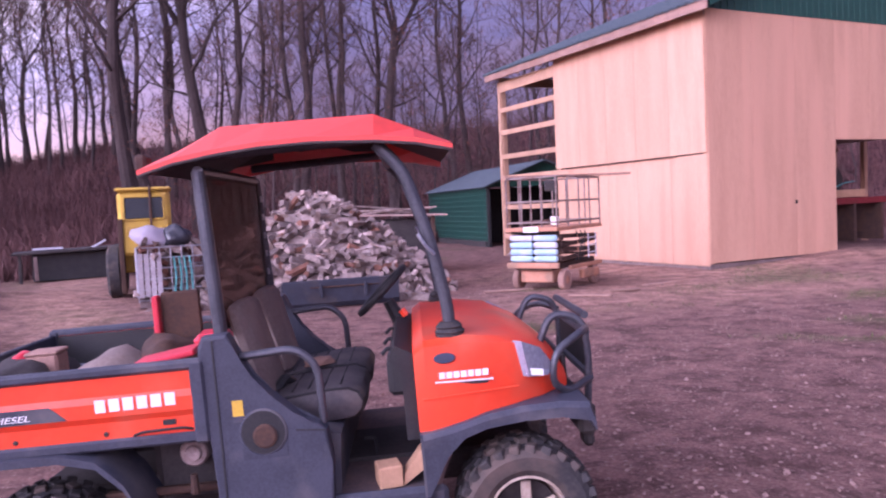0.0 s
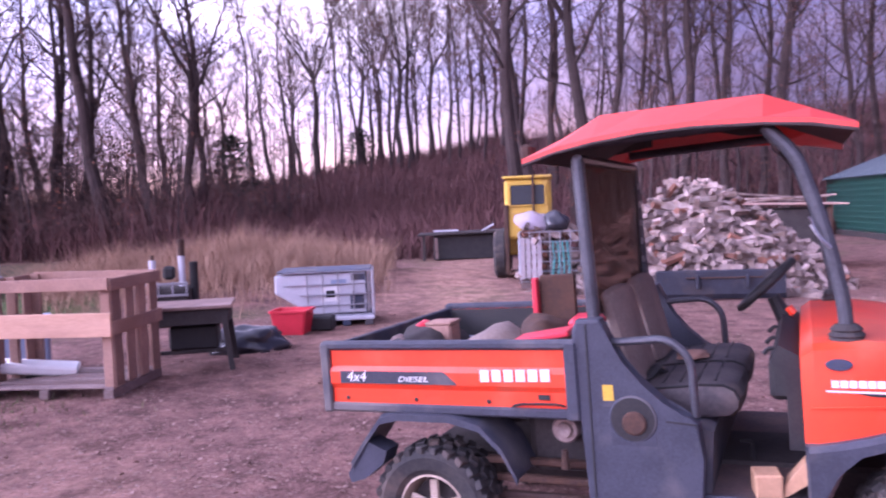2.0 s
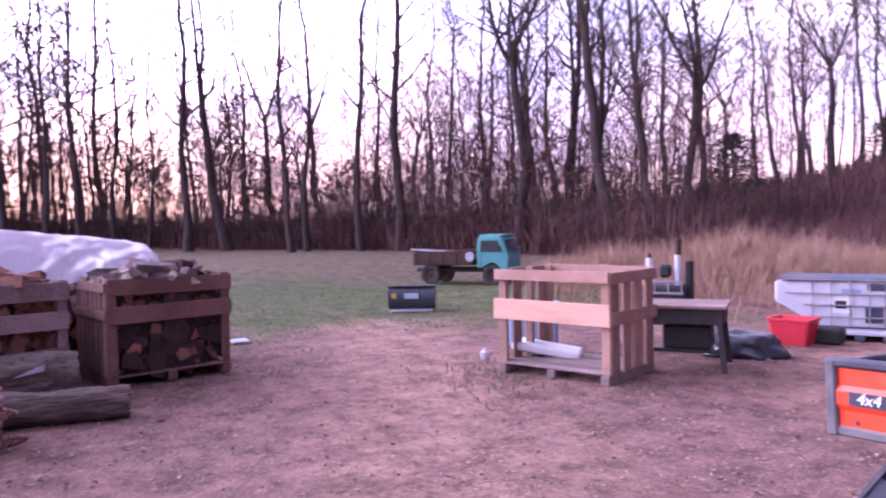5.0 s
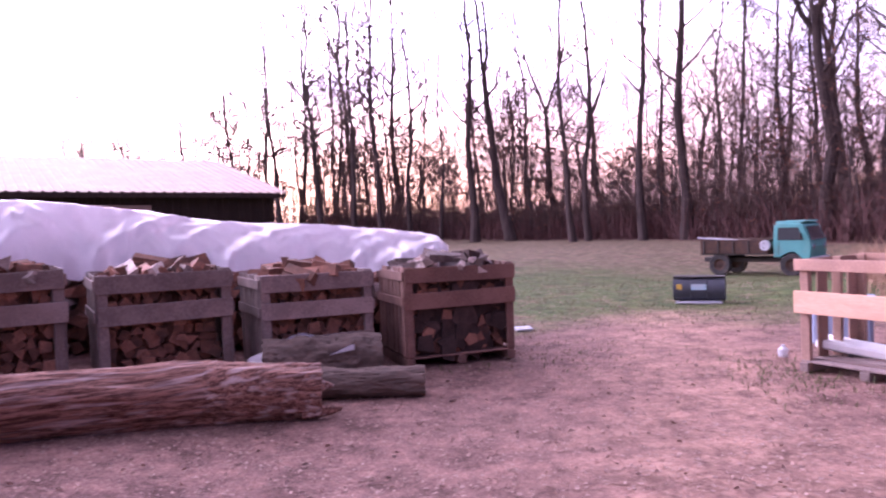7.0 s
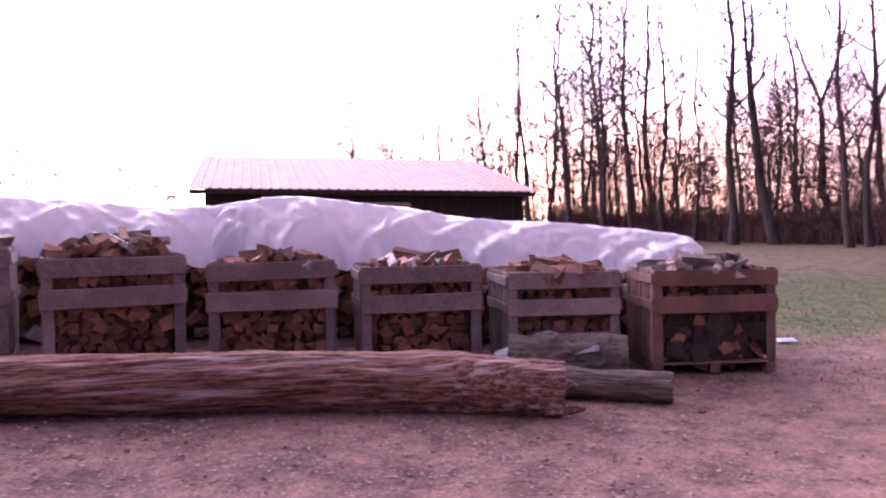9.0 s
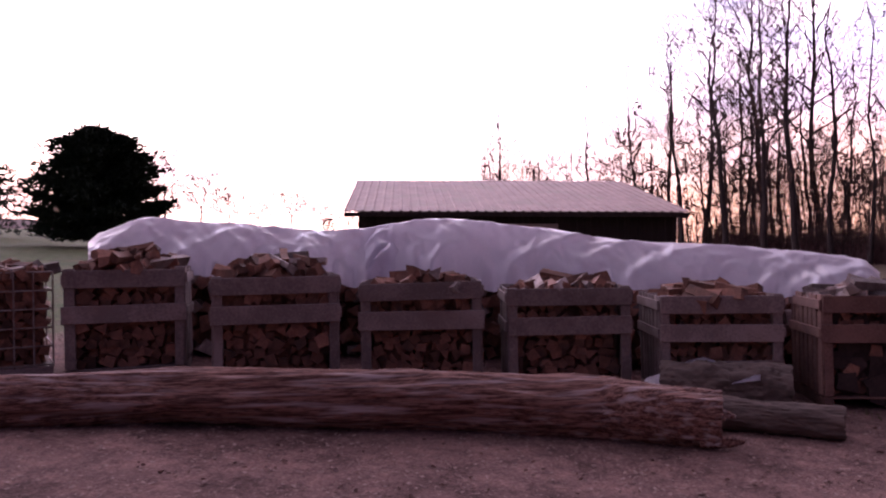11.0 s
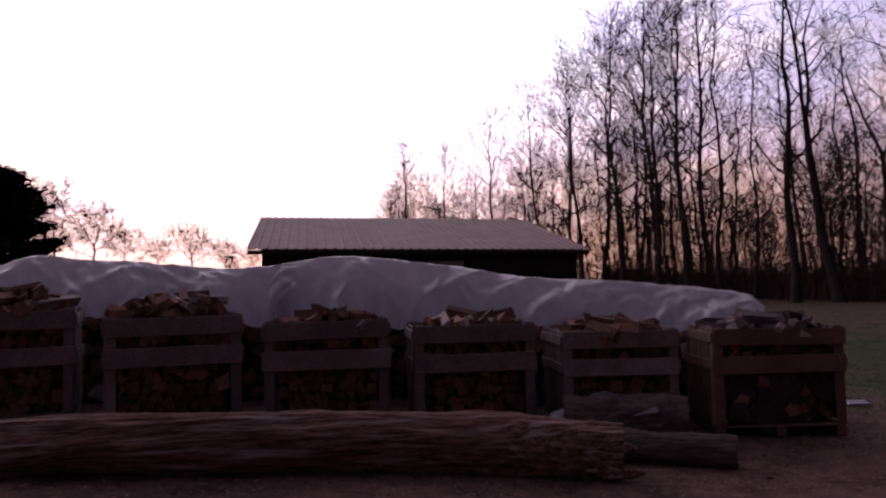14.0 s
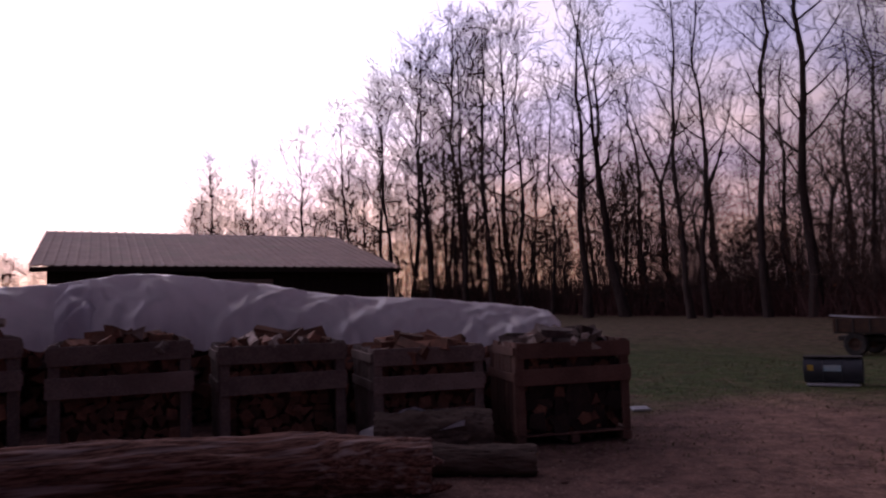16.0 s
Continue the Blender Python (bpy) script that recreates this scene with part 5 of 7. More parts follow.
def wheel(v, x, y):
    """Tyre with lugs, and a spoked rim in it. The outer face looks to -y for the near side."""
    s = 1 if y > 0 else -1
    m = Matrix.Translation((x, y, 0.295)) @ Matrix.Diagonal((0.935, -s, 0.935, 1))
    R, w = 0.315, 0.25
    prof = [(0.155, -0.02), (0.165, -w * 0.36), (0.20, -w * 0.46), (0.26, -w * 0.5), (0.288, -w * 0.44), (0.298, -w * 0.3), (0.30, 0), (0.298, w * 0.3), (0.288, w * 0.44), (0.26, w * 0.5), (0.20, w * 0.46), (0.165, w * 0.36), (0.155, 0.02)]
    bm = lathe(prof, 40)
    tyre = part("tyre", bm, "rubber", v, m=m, smooth=False)
    tyre["label"] = "knobbly muddy tyre"
    for k in range(26):
        a = 2 * math.pi * k / 26
        for row, yy in enumerate((-0.092, -0.03, 0.03, 0.092)):
            aa = a + (0.12 if row % 2 else 0)
            rr = 0.300 if abs(yy) < 0.05 else 0.292
            shared("tread_block", LUG, tyre, Matrix.Rotation(-aa, 4, "Y") @ Matrix.Translation((rr, yy, 0)) @ Matrix.Rotation(0.35 * (1 if row % 2 else -1), 4, "X"))
    rim = lathe([(0.172, -0.10), (0.162, -0.105), (0.152, -0.07), (0.135, 0.02), (0.158, 0.09)], 32)
    for k in range(5):
        a = 2 * math.pi * k / 5 + 0.3
        block(0.10, 0.018, 0.045, (0, 0, 0), 0.006, rim, Matrix.Rotation(-a, 4, "Y") @ Matrix.Translation((0.088, -0.068, 0)))
    hub = lathe([(0.0, -0.095), (0.032, -0.09), (0.045, -0.07), (0.05, -0.05)], 20)
    me = bpy.data.meshes.new("t")
    hub.to_mesh(me)
    rim.from_mesh(me)
    bpy.data.meshes.remove(me)
    r = part("rim", rim, "rim", tyre, "dirty cast five-spoke rim")
    part("brake_drum", lathe([(0.0, -0.03), (0.13, -0.03), (0.13, 0.05)], 24), "darkgrey", tyre)


def arch(xc, zc, r0, r1, a0, a1, y0, y1, n=14):
    """A mudguard: a curved band round a wheel."""
    rings = []
    for i in range(n + 1):
        a = radians(a0 + (a1 - a0) * i / n)
        c, s = math.cos(a), math.sin(a)
        rings.append([(xc + r0 * c, y0, zc + r0 * s), (xc + r0 * c, y1, zc + r0 * s), (xc + r1 * c, y1, zc + r1 * s), (xc + r1 * c, y0, zc + r1 * s)])
    return loft(rings)


def utility_vehicle():
    v = thing("utility_vehicle", VEHICLE, "orange and grey four-wheel utility vehicle with cargo bed and canopy", "utility vehicle")
    for x in (0.03, 1.985):
        for y in (-0.60, 0.60):
            wheel(v, x, y)
    # frame and floor
    part("chassis", block(2.35, 0.5, 0.14, (0.95, 0, 0.38), 0.02), "darkgrey", v)
    for x in (0.03, 1.985):
        part("axle", tube([(x, -0.5, 0.315), (x, 0.5, 0.315)], 0.045, 10), "darkgrey", v)
    part("floor_pan", slab([(1.14, 0.40), (1.62, 0.40), (1.72, 0.62), (1.70, 0.64), (1.60, 0.435), (1.14, 0.435)], -0.68, 0.68), "mudfloor", v, "muddy floor pan")
    part("sill", block(0.62, 0.05, 0.10, (1.36, -0.675, 0.40), 0.02), "plastic", v)
    part("engine_cover", block(0.5, 1.0, 0.32, (0.68, 0.02, 0.56), 0.04), "darkgrey", v)
    part("filter_canister", lathe([(0.0, -0.08), (0.03, -0.085), (0.035, -0.07), (0.052, -0.07), (0.06, -0.06), (0.06, -0.045), (0.052, -0.04), (0.06, -0.035), (0.06, -0.015), (0.052, -0.01), (0.06, -0.005), (0.06, 0.12)], 20), "railsteel", v, "dusty ribbed air filter", Matrix.Translation((0.64, -0.52, 0.655)))
    part("drain_valve", tube([(0, 0, 0), (0, 0, -0.08)], [0.014, 0.02], 8), "rust", v, m=Matrix.Translation((0.635, -0.60, 0.57)))
    for k in range(3):
        part("frame_rail", block(0.55, 0.04, 0.03, (0.52, -0.55 + 0.01 * k, 0.34 + 0.075 * k), 0.006), "rust", v)
    # cargo bed
    bed = thing("cargo_bed")
    bed.parent = v
    bed["label"] = "open orange steel cargo bed"
    part("bed_floor", block(1.20, 1.36, 0.03, (0.13, 0, 0.775), 0.005), "darkgrey", bed)
    prof = [(-0.715, 0.775), (-0.715, 0.845), (-0.730, 0.870), (-0.730, 0.925), (-0.715, 0.950), (-0.715, 1.030)]
    for s in (1, -1):
        rings = [[(x, s * y, z) for y, z in prof] + [(x, s * (y + 0.03), z) for y, z in prof[::-1]] for x in (-0.44, 0.70)]
        part("side_panel", loft(rings), "orange", bed)
        part("inner_liner", block(1.14, 0.012, 0.26, (0.13, s * 0.675, 0.90), 0.002), "black", bed)
        part("top_rail", block(1.24, 0.05, 0.042, (0.13, -s * 0.708, 1.045), 0.012), "plastic", bed)
        part("bottom_rail", block(1.22, 0.045, 0.045, (0.13, -s * 0.704, 0.757), 0.01), "plastic", bed)
        for x, wd in ((-0.465, 0.05), (0.725, 0.055)):
            part("corner_post", block(wd, 0.06, 0.325, (x, -s * 0.706, 0.895), 0.008), "plastic", bed)
    part("tailgate", block(0.035, 1.36, 0.28, (-0.468, 0, 0.90), 0.008), "plastic", bed)
    part("headboard", block(0.035, 1.36, 0.28, (0.725, 0, 0.90), 0.008), "plastic", bed)
    part("bed_liner", block(0.02, 1.34, 0.24, (0.70, 0, 0.90), 0.0), "black", bed)
    # decals on the near side
    dec = slab([(-0.385, 0.872), (0.215, 0.872), (0.15, 0.93), (-0.385, 0.93)], -0.7335, -0.7315)
    stripe = part("decal_plate", dec, "plastic", bed, "dark slanted decal plate")
    face = Matrix.Translation((0, -0.7345, 0)) @ Matrix.Rotation(radians(90), 4, "X")
    lettering("4x4", 0.068, "white", stripe, Matrix.Translation((-0.35, 0, 0.882)) @ face, label="white slanted lettering")
    lettering("DIESEL", 0.045, "white", stripe, Matrix.Translation((-0.08, 0, 0.884)) @ face @ Matrix.Diagonal((1.15, 0.75, 1, 1)), label="white slanted lettering")
    for k in range(6):
        part("name_mark", block(0.040, 0.003, 0.050, (0.345 + k * 0.054, -0.7325, 0.915 + 0.001 * k), 0), "white", bed, "white block of a maker's mark")
    for x in (-0.36, 0.0, 0.35):
        part("bolt", lathe([(0.0, -0.006), (0.009, -0.004), (0.011, 0.0)], 10), "darkgrey", bed, m=Matrix.Translation((x, -0.716, 0.80)))
    part("latch_handle", tube(bend([(0.46, -0.722, 0.785), (0.50, -0.738, 0.800), (0.66, -0.738, 0.803), (0.69, -0.722, 0.79)], 0.03), 0.006, 6), "black", bed)
    part("warning_tag", block(0.05, 0.003, 0.022, (0.60, -0.7185, 0.825), 0), "black", bed)
    for s in (1, -1):
        y0, y1 = (-0.74, -0.47) if s < 0 else (0.47, 0.74)
        # rear mudguard: level over the tyre, falling before and behind it
        path = [(-0.36, 0.50), (-0.27, 0.62), (-0.19, 0.715), (-0.10, 0.735), (0.16, 0.735), (0.30, 0.70), (0.40, 0.60), (0.46, 0.48)]
        rings = [[(x, y0, z - 0.03), (x, y0 - 0.0, z), (x, y0 + 0.03, z + 0.012), (x, y1, z + 0.012), (x, y1, z - 0.01), (x, y0 + 0.03, z - 0.012)] for x, z in path]
        part("rear_mudguard", loft(rings), "plastic", v, smooth=50)
        part("mud_flap", slab([(-0.17, 0.56), (-0.19, 0.50), (-0.30, 0.42), (-0.37, 0.40), (-0.385, 0.44), (-0.34, 0.52), (-0.27, 0.60)], y0 + 0.01, y0 + 0.13), "plastic", v)
    # seat tower and side panels
    tower = [(0.765, 0.36), (0.755, 0.70), (0.735, 1.10), (0.755, 1.145), (0.855, 1.150), (0.875, 1.10), (0.890, 1.03), (0.925, 0.965), (1.00, 0.895), (1.085, 0.815), (1.12, 0.778), (1.18, 0.762), (1.21, 0.735), (1.222, 0.60), (1.21, 0.40), (1.195, 0.36)]
    for s in (1, -1):
        y0, y1 = (-0.725, -0.64) if s < 0 else (0.64, 0.725)
        bm = slab(tower, y0, y1)
        bmesh.ops.bevel(bm, geom=[e for e in bm.edges if abs(e.verts[0].co.y - e.verts[1].co.y) < 1e-4], offset=0.014, segments=2, affect="EDGES", profile=0.5)
        side = part("seat_side_panel", bm, "plastic", v)
        if s < 0:
            part("fuel_recess", lathe([(0.086, -0.006), (0.092, -0.004), (0.094, 0.0), (0.086, 0.004)], 28), "plastic", side, m=Matrix.Translation((0.962, -0.726, 0.75)))
            # flat black disc paints the shade of the deep fuel recess
            part("recess_disc", lathe([(0.0, -0.004), (0.086, -0.004)], 28), "black", side, m=Matrix.Translation((0.962, -0.727, 0.75)))
            part("fuel_cap", lathe([(0.0, -0.012), (0.040, -0.012), (0.048, -0.008), (0.048, 0.0)], 18), "rust", side, "dusty brown fuel cap", Matrix.Translation((0.968, -0.7285, 0.735)))
            part("recess_flat", slab([(0.875, 0.645), (1.05, 0.645), (1.05, 0.69), (1.02, 0.668), (0.92, 0.668), (0.875, 0.70)], -0.729, -0.726), "plastic", side)
            part("label_plate", slab([(0.85, 0.80), (0.892, 0.80), (0.892, 0.885), (0.85, 0.885)], -0.7275, -0.7255), "yellow_label", side, "yellow warning label")
            part("label_bars", slab([(0.848, 0.797), (0.892, 0.797), (0.892, 0.822), (0.848, 0.822)], -0.7285, -0.7275), "plastic", side)
            part("panel_groove", slab([(0.79, 0.36), (0.796, 0.36), (0.80, 1.13), (0.794, 1.13)], -0.7285, -0.7255), "black", side)
            part("door_line", slab([(1.09, 0.742), (1.205, 0.732), (1.205, 0.738), (1.09, 0.748)], -0.7285, -0.7255), "black", side)
    part("seat_base", slab([(0.86, 0.42), (0.84, 0.72), (1.20, 0.70), (1.25, 0.68), (1.23, 0.42)], -0.62, 0.62), "plastic", v)
    # bench seat and backrests
    for k, (y0, y1) in enumerate(((-0.50, -0.005), (0.005, 0.50))):
        rings = []
        for y, q in ((y0, 0.035), (y0 + 0.012, 0.012), (y0 + 0.05, 0.0), ((y0 + y1) / 2, -0.006), (y1 - 0.05, 0.0), (y1 - 0.012, 0.012), (y1, 0.035)):
            rings.append([(0.87 + q, y, 0.715 + q), (0.86 + q, y, 0.795 - q), (0.93, y, 0.822 - q), (1.20, y, 0.848 - q), (1.29 - q, y, 0.848 - q), (1.335 - q, y, 0.828 - q * 0.8), (1.355 - q, y, 0.79), (1.345 - q, y, 0.735 + q * 0.5), (1.31 - q, y, 0.702 + q), (1.20, y, 0.692 + q), (1.0, y, 0.702 + q)])
        seat = part("bench_seat", loft(rings), "vinyl", v, "dusty black vinyl bench seat", smooth=35)
        for x in (0.97, 1.04, 1.11, 1.18, 1.25):
            part("seam", block(0.010, y1 - y0 - 0.10, 0.008, (x, (y0 + y1) / 2, 0.825 + (min(x, 1.20) - 0.93) * 0.096), 0.003), "black", seat)
        part("piping", tube([(0.88, y0 + 0.012, 0.792), (0.93, y0 + 0.012, 0.812), (1.20, y0 + 0.012, 0.838), (1.285, y0 + 0.012, 0.838), (1.325, y0 + 0.012, 0.818), (1.342, y0 + 0.012, 0.78)], 0.006, 6), "black", seat)
    for y0, y1 in ((-0.48, -0.06), (0.06, 0.48)):
        rings = []
        for y, q in ((y0, 0.02), (y0 + 0.03, 0), ((y0 + y1) / 2, -0.006), (y1 - 0.03, 0), (y1, 0.02)):
            rings.append([(0.955 - q, y, 0.835), (0.868 - q, y, 1.205 - q), (0.850 - q, y, 1.228 - q), (0.815, y, 1.232 - q), (0.798 + q, y, 1.21 - q), (0.875 + q, y, 0.825)])
        part("backrest", loft(rings), "brown_vinyl", v, "dusty brown vinyl backrest", smooth=40)
    part("seat_gap_hose", tube(bend([(0.95, -0.35, 0.82), (0.99, -0.3, 0.87), (1.01, -0.22, 0.83)], 0.02), 0.022, 8), "black", v)
    # hip rails
    for y in (-0.665, 0.665):
        part("hip_rail", tube(bend([(0.87, y, 1.045), (1.11, y, 1.06), (1.19, y, 0.98), (1.195, y, 0.75)], 0.09, 6), 0.0165, 10), "steel", v)
    part("floor_hook", tube(bend([(1.36, -0.2, 0.44), (1.36, -0.2, 0.53), (1.31, -0.2, 0.53)], 0.02), 0.008, 6), "black", v)
    # front cowl and bonnet
    secs = []
    for x, w, zb, zt, zc in ((1.575, 0.665, 0.665, 1.005, 1.015), (1.62, 0.685, 0.665, 1.035, 1.05), (1.80, 0.685, 0.70, 1.042, 1.06), (1.98, 0.655, 0.722, 1.015, 1.035), (2.10, 0.585, 0.730, 0.955, 0.978), (2.20, 0.47, 0.738, 0.868, 0.89), (2.235, 0.42, 0.742, 0.81, 0.83)):
        secs.append([(x, -w, zb), (x, -w - 0.005, (zb + zt) / 2), (x, -w + 0.008, zt - 0.022), (x, -w + 0.045, zt), (x, -w * 0.55, zc), (x, 0, zc + 0.008), (x, w * 0.55, zc), (x, w - 0.045, zt), (x, w - 0.008, zt - 0.022), (x, w + 0.005, (zb + zt) / 2), (x, w, zb)])
    cowl = part("front_cowl", loft(secs), "orange", v, "orange plastic front cowl and bonnet", smooth=24)
    for s in (-1, 1):
        hl = [(2.005, s * 0.655, 1.0), (2.03, s * 0.652, 0.85), (2.115, s * 0.588, 0.835), (2.155, s * 0.535, 0.86), (2.09, s * 0.59, 0.955)]
        bm = bmesh.new()
        c = Vector((0.02, s * 0.022, 0))
        ring_faces(bm, [[Vector(p) - c for p in hl], [Vector(p) + c * 0.55 for p in hl]])
        h = part("headlight", bm, "lens", cowl, "clear swept-back headlight")
        part("headlight_sticker", slab([(2.03, 0.858), (2.10, 0.848), (2.10, 0.875), (2.03, 0.885)], s * 0.652 - 0.004, s * 0.652 + 0.0), "white", h, m=Matrix.Translation((0, 0, 0)))
    part("badge", lathe([(0.0, -0.004), (0.036, -0.004), (0.040, 0.0)], 24), "bluegrey", cowl, "oval dark badge", Matrix.Translation((1.70, -0.691, 0.965)) @ Matrix.Diagonal((1.1, 1, 0.55, 1)))
    for k in range(7):
        part("model_mark", block(0.024, 0.003, 0.026, (1.685 + k * 0.029, -0.6915, 0.895), 0, None), "white", cowl, "white block of a model mark")
    part("model_stripe", slab([(1.655, 0.872), (1.89, 0.868), (1.89, 0.862), (1.655, 0.866)], -0.6925, -0.69), "white", cowl)
    part("model_swoosh", slab([(1.74, 0.864), (1.875, 0.860), (1.86, 0.850), (1.80, 0.852)], -0.6925, -0.69), "black", cowl)
    part("side_crease", slab([(1.60, 0.80), (1.99, 0.822), (1.99, 0.828), (1.60, 0.806)], -0.694, -0.688), "orange", cowl)
    part("grille", block(0.03, 0.62, 0.12, (2.245, 0, 0.80), 0.01), "black", v)
    # front mudguards with the lower body
    for s in (-1, 1):
        y0, y1 = (-0.735, -0.42) if s < 0 else (0.42, 0.735)
        path = [(1.585, 0.40, 0.67), (1.625, 0.47, 0.675), (1.68, 0.575, 0.685), (1.755, 0.645, 0.702), (1.85, 0.675, 0.728), (2.0, 0.690, 0.748), (2.15, 0.690, 0.752), (2.265, 0.665, 0.738), (2.285, 0.62, 0.68)]
        rings = [[(x, y0, a), (x, y0, b - 0.02), (x, y0 + s * -0.02, b), (x, y1, b), (x, y1, a)] for x, a, b in path]
        part("front_mudguard", loft(rings), "plastic", v, "dusty grey plastic front mudguard")
        part("lower_cowl", slab([(1.575, 0.40), (1.60, 0.43), (1.68, 0.60), (1.66, 0.672), (1.575, 0.668)], y0 + 0.03, y0 + 0.10), "plastic", v)
    part("front_bumper", block(0.08, 1.0, 0.14, (2.30, 0, 0.60), 0.02), "darkgrey", v)
    part("tow_hook", block(0.05, 0.10, 0.16, (2.32, -0.36, 0.53), 0.015), "darkgrey", v)
    # brush guard
    for y in (-0.34, 0.34):
        part("guard_upright", tube(bend([(2.33, y, 0.52), (2.36, y, 0.85), (2.34, y, 1.02), (2.20, y, 1.055), (2.13, y, 0.90)], 0.07, 5), 0.017, 10), "steel", v)
        s = 1 if y > 0 else -1
        part("guard_loop", tube(bend([(2.355, y, 0.97), (2.28, y + s * 0.20, 0.985), (2.16, y + s * 0.27, 0.93), (2.14, y + s * 0.27, 0.80), (2.22, y + s * 0.2, 0.74), (2.36, y, 0.745)], 0.09, 6), 0.016, 10), "steel", v)
    for z in (0.76, 0.95, 1.03):
        part("guard_bar", tube([(2.355 if z < 1.05 else 2.30, -0.34, z), (2.355 if z < 1.05 else 2.30, 0.34, z)], 0.018, 8), "steel", v)
    gp = part("guard_plate", block(0.012, 0.60, 0.20, (2.362, 0, 0.855), 0.004), "black", v)
    for k in range(5):
        part("plate_slot", block(0.006, 0.05, 0.07, (2.37, -0.22 + 0.11 * k, 0.86), 0.002), "bright_steel", gp)
    # dash and steering
    part("dash", slab([(1.58, 0.62), (1.57, 0.98), (1.50, 1.02), (1.47, 0.96), (1.52, 0.90), (1.52, 0.62)], -0.60, 0.60), "black", v)
    part("glove_box", block(0.10, 0.34, 0.16, (1.51, -0.40, 0.88), 0.02), "black", v)
    for k, y in enumerate((-0.45, -0.2, 0.1)):
        part("lever", tube(bend([(1.50, y, 0.96), (1.47, y, 0.99), (1.44, y, 0.96)], 0.02), 0.010, 6), "black", v)
    col = part("steering_column", tube([(1.57, 0.30, 0.86), (1.46, 0.30, 1.10)], [0.05, 0.03], 10), "black", v)
    sw = bmesh.new()
    n, k = 32, 8
    rings = []
    for i in range(n + 1):
        a = 2 * math.pi * i / n
        c = Vector((math.cos(a) * 0.165, math.sin(a) * 0.165, 0))
        o = c.normalized()
        rings.append([c + o * (0.017 * math.cos(2 * math.pi * j / k)) + Vector((0, 0, 0.017 * math.sin(2 * math.pi * j / k))) for j in range(k)])
    ring_faces(sw, rings, True, False)
    for a in (0.4, 2.5, 4.6):
        block(0.17, 0.03, 0.012, (0, 0, -0.015), 0.004, sw, Matrix.Rotation(a, 4, "Z") @ Matrix.Translation((0.085, 0, 0)))
    part("steering_wheel", sw, "black", v, m=Matrix.Translation((1.432, 0.30, 1.16)) @ Matrix.Rotation(radians(-42), 4, "Y"), smooth=True)
    part("indicator_knob", tube([(1.55, 0.05, 1.05), (1.53, 0.05, 1.08)], 0.018, 8), "orange", v)
    # roll cage
    for y in (-0.58, 0.58):
        part("rear_post", tube([(0.80, y, 1.10), (0.775, y, 1.80)], 0.028, 12), "steel", v)
        part("front_post", tube(bend([(1.735, y, 1.04), (1.735, y, 1.16), (1.685, y, 1.45), (1.60, y, 1.74), (1.50, y, 1.85)], 0.12, 6), 0.027, 12), "steel", v)
        part("post_boot", lathe([(0.072, 0.0), (0.066, 0.02), (0.072, 0.03), (0.058, 0.05), (0.064, 0.06), (0.045, 0.085), (0.034, 0.09)], 16), "rubber", v, m=Matrix.Translation((1.735, y, 1.035)) @ Matrix.Rotation(radians(90), 4, "X") @ Matrix.Diagonal((0.88, 0.7, 0.88, 1)))
        part("roof_rail", tube([(0.775, y * 0.9, 1.865), (1.50, y * 0.9, 1.88)], 0.022, 10), "steel", v)
        part("grab_clip", tube(bend([(1.70, y - 0.035, 1.38), (1.665, y - 0.045, 1.42), (1.64, y - 0.035, 1.47)], 0.03), 0.008, 6), "bright_steel", v)
    for x, z in ((0.775, 1.80), (1.52, 1.83)):
        part("cross_tube", tube([(x, -0.58, z), (x, 0.58, z)], 0.024, 10), "steel", v)
    scr = part("rear_screen", block(0.008, 1.08, 0.66, (0.79, 0, 1.46), 0.002), "screen", v, "smoked scratched rear window panel")
    part("screen_frame", block(0.02, 0.03, 0.66, (0.79, 0.53, 1.46), 0.004), "black", v)
    for k in range(6):
        part("screen_clip", block(0.02, 0.02, 0.035, (0.80, 0.555, 1.2 + 0.1 * k), 0.004), "bright_steel", v)
    # canopy: folded shell with deep edges
    def rail(t):
        return 1.795 + 0.075 * math.sin(math.pi * min(1, max(0, t))) ** 0.7
    xs = [0.56, 0.70, 0.86, 1.05, 1.25, 1.50, 1.66, 1.81]
    rings = []
    for x in xs:
        t = (x - 0.56) / 1.25
        k = 1 if 0.84 <= x <= 1.52 else 0
        top = 1.985 if k else (1.845 + (0.14 * (x - 0.56) / 0.30 if x < 0.86 else 0.14 * (1.81 - x) / 0.31))
        e = rail(t)
        w = 0.66
        wi = 0.47
        rings.append([(x, -w, e), (x, -w, e + 0.025), (x, -wi, top), (x, wi, top), (x, w, e + 0.025), (x, w, e), (x, w - 0.015, e), (x, wi, top - 0.03), (x, -wi, top - 0.03), (x, -w + 0.015, e)])
    bm = bmesh.new()
    vs = ring_faces(bm, rings, True, True)
    can = part("canopy", bm, "orange_faded", v, "sun-faded orange moulded canopy")
    # dark grey surface just below the shell, for the canopy's underside
    bm = bmesh.new()
    ring_faces(bm, [[(r[9][0], r[9][1] + 0.004, r[9][2] + 0.002), (r[8][0], r[8][1], r[8][2] - 0.004), (r[7][0], r[7][1], r[7][2] - 0.004), (r[6][0], r[6][1] - 0.09, r[6][2] + 0.05)] for r in rings], False, False)
    part("canopy_lining", bm, "darkgrey", can, "dark underside of the canopy")
    part("lip_trim", tube([(r[0][0], r[0][1], r[0][2]) for r in rings], 0.007, 6), "darkgrey", can)
    part("work_light", block(0.05, 0.09, 0.07, (0.53, -0.48, 1.86), 0.012), "rust", can, "rusty work lamp at the canopy's rear corner")
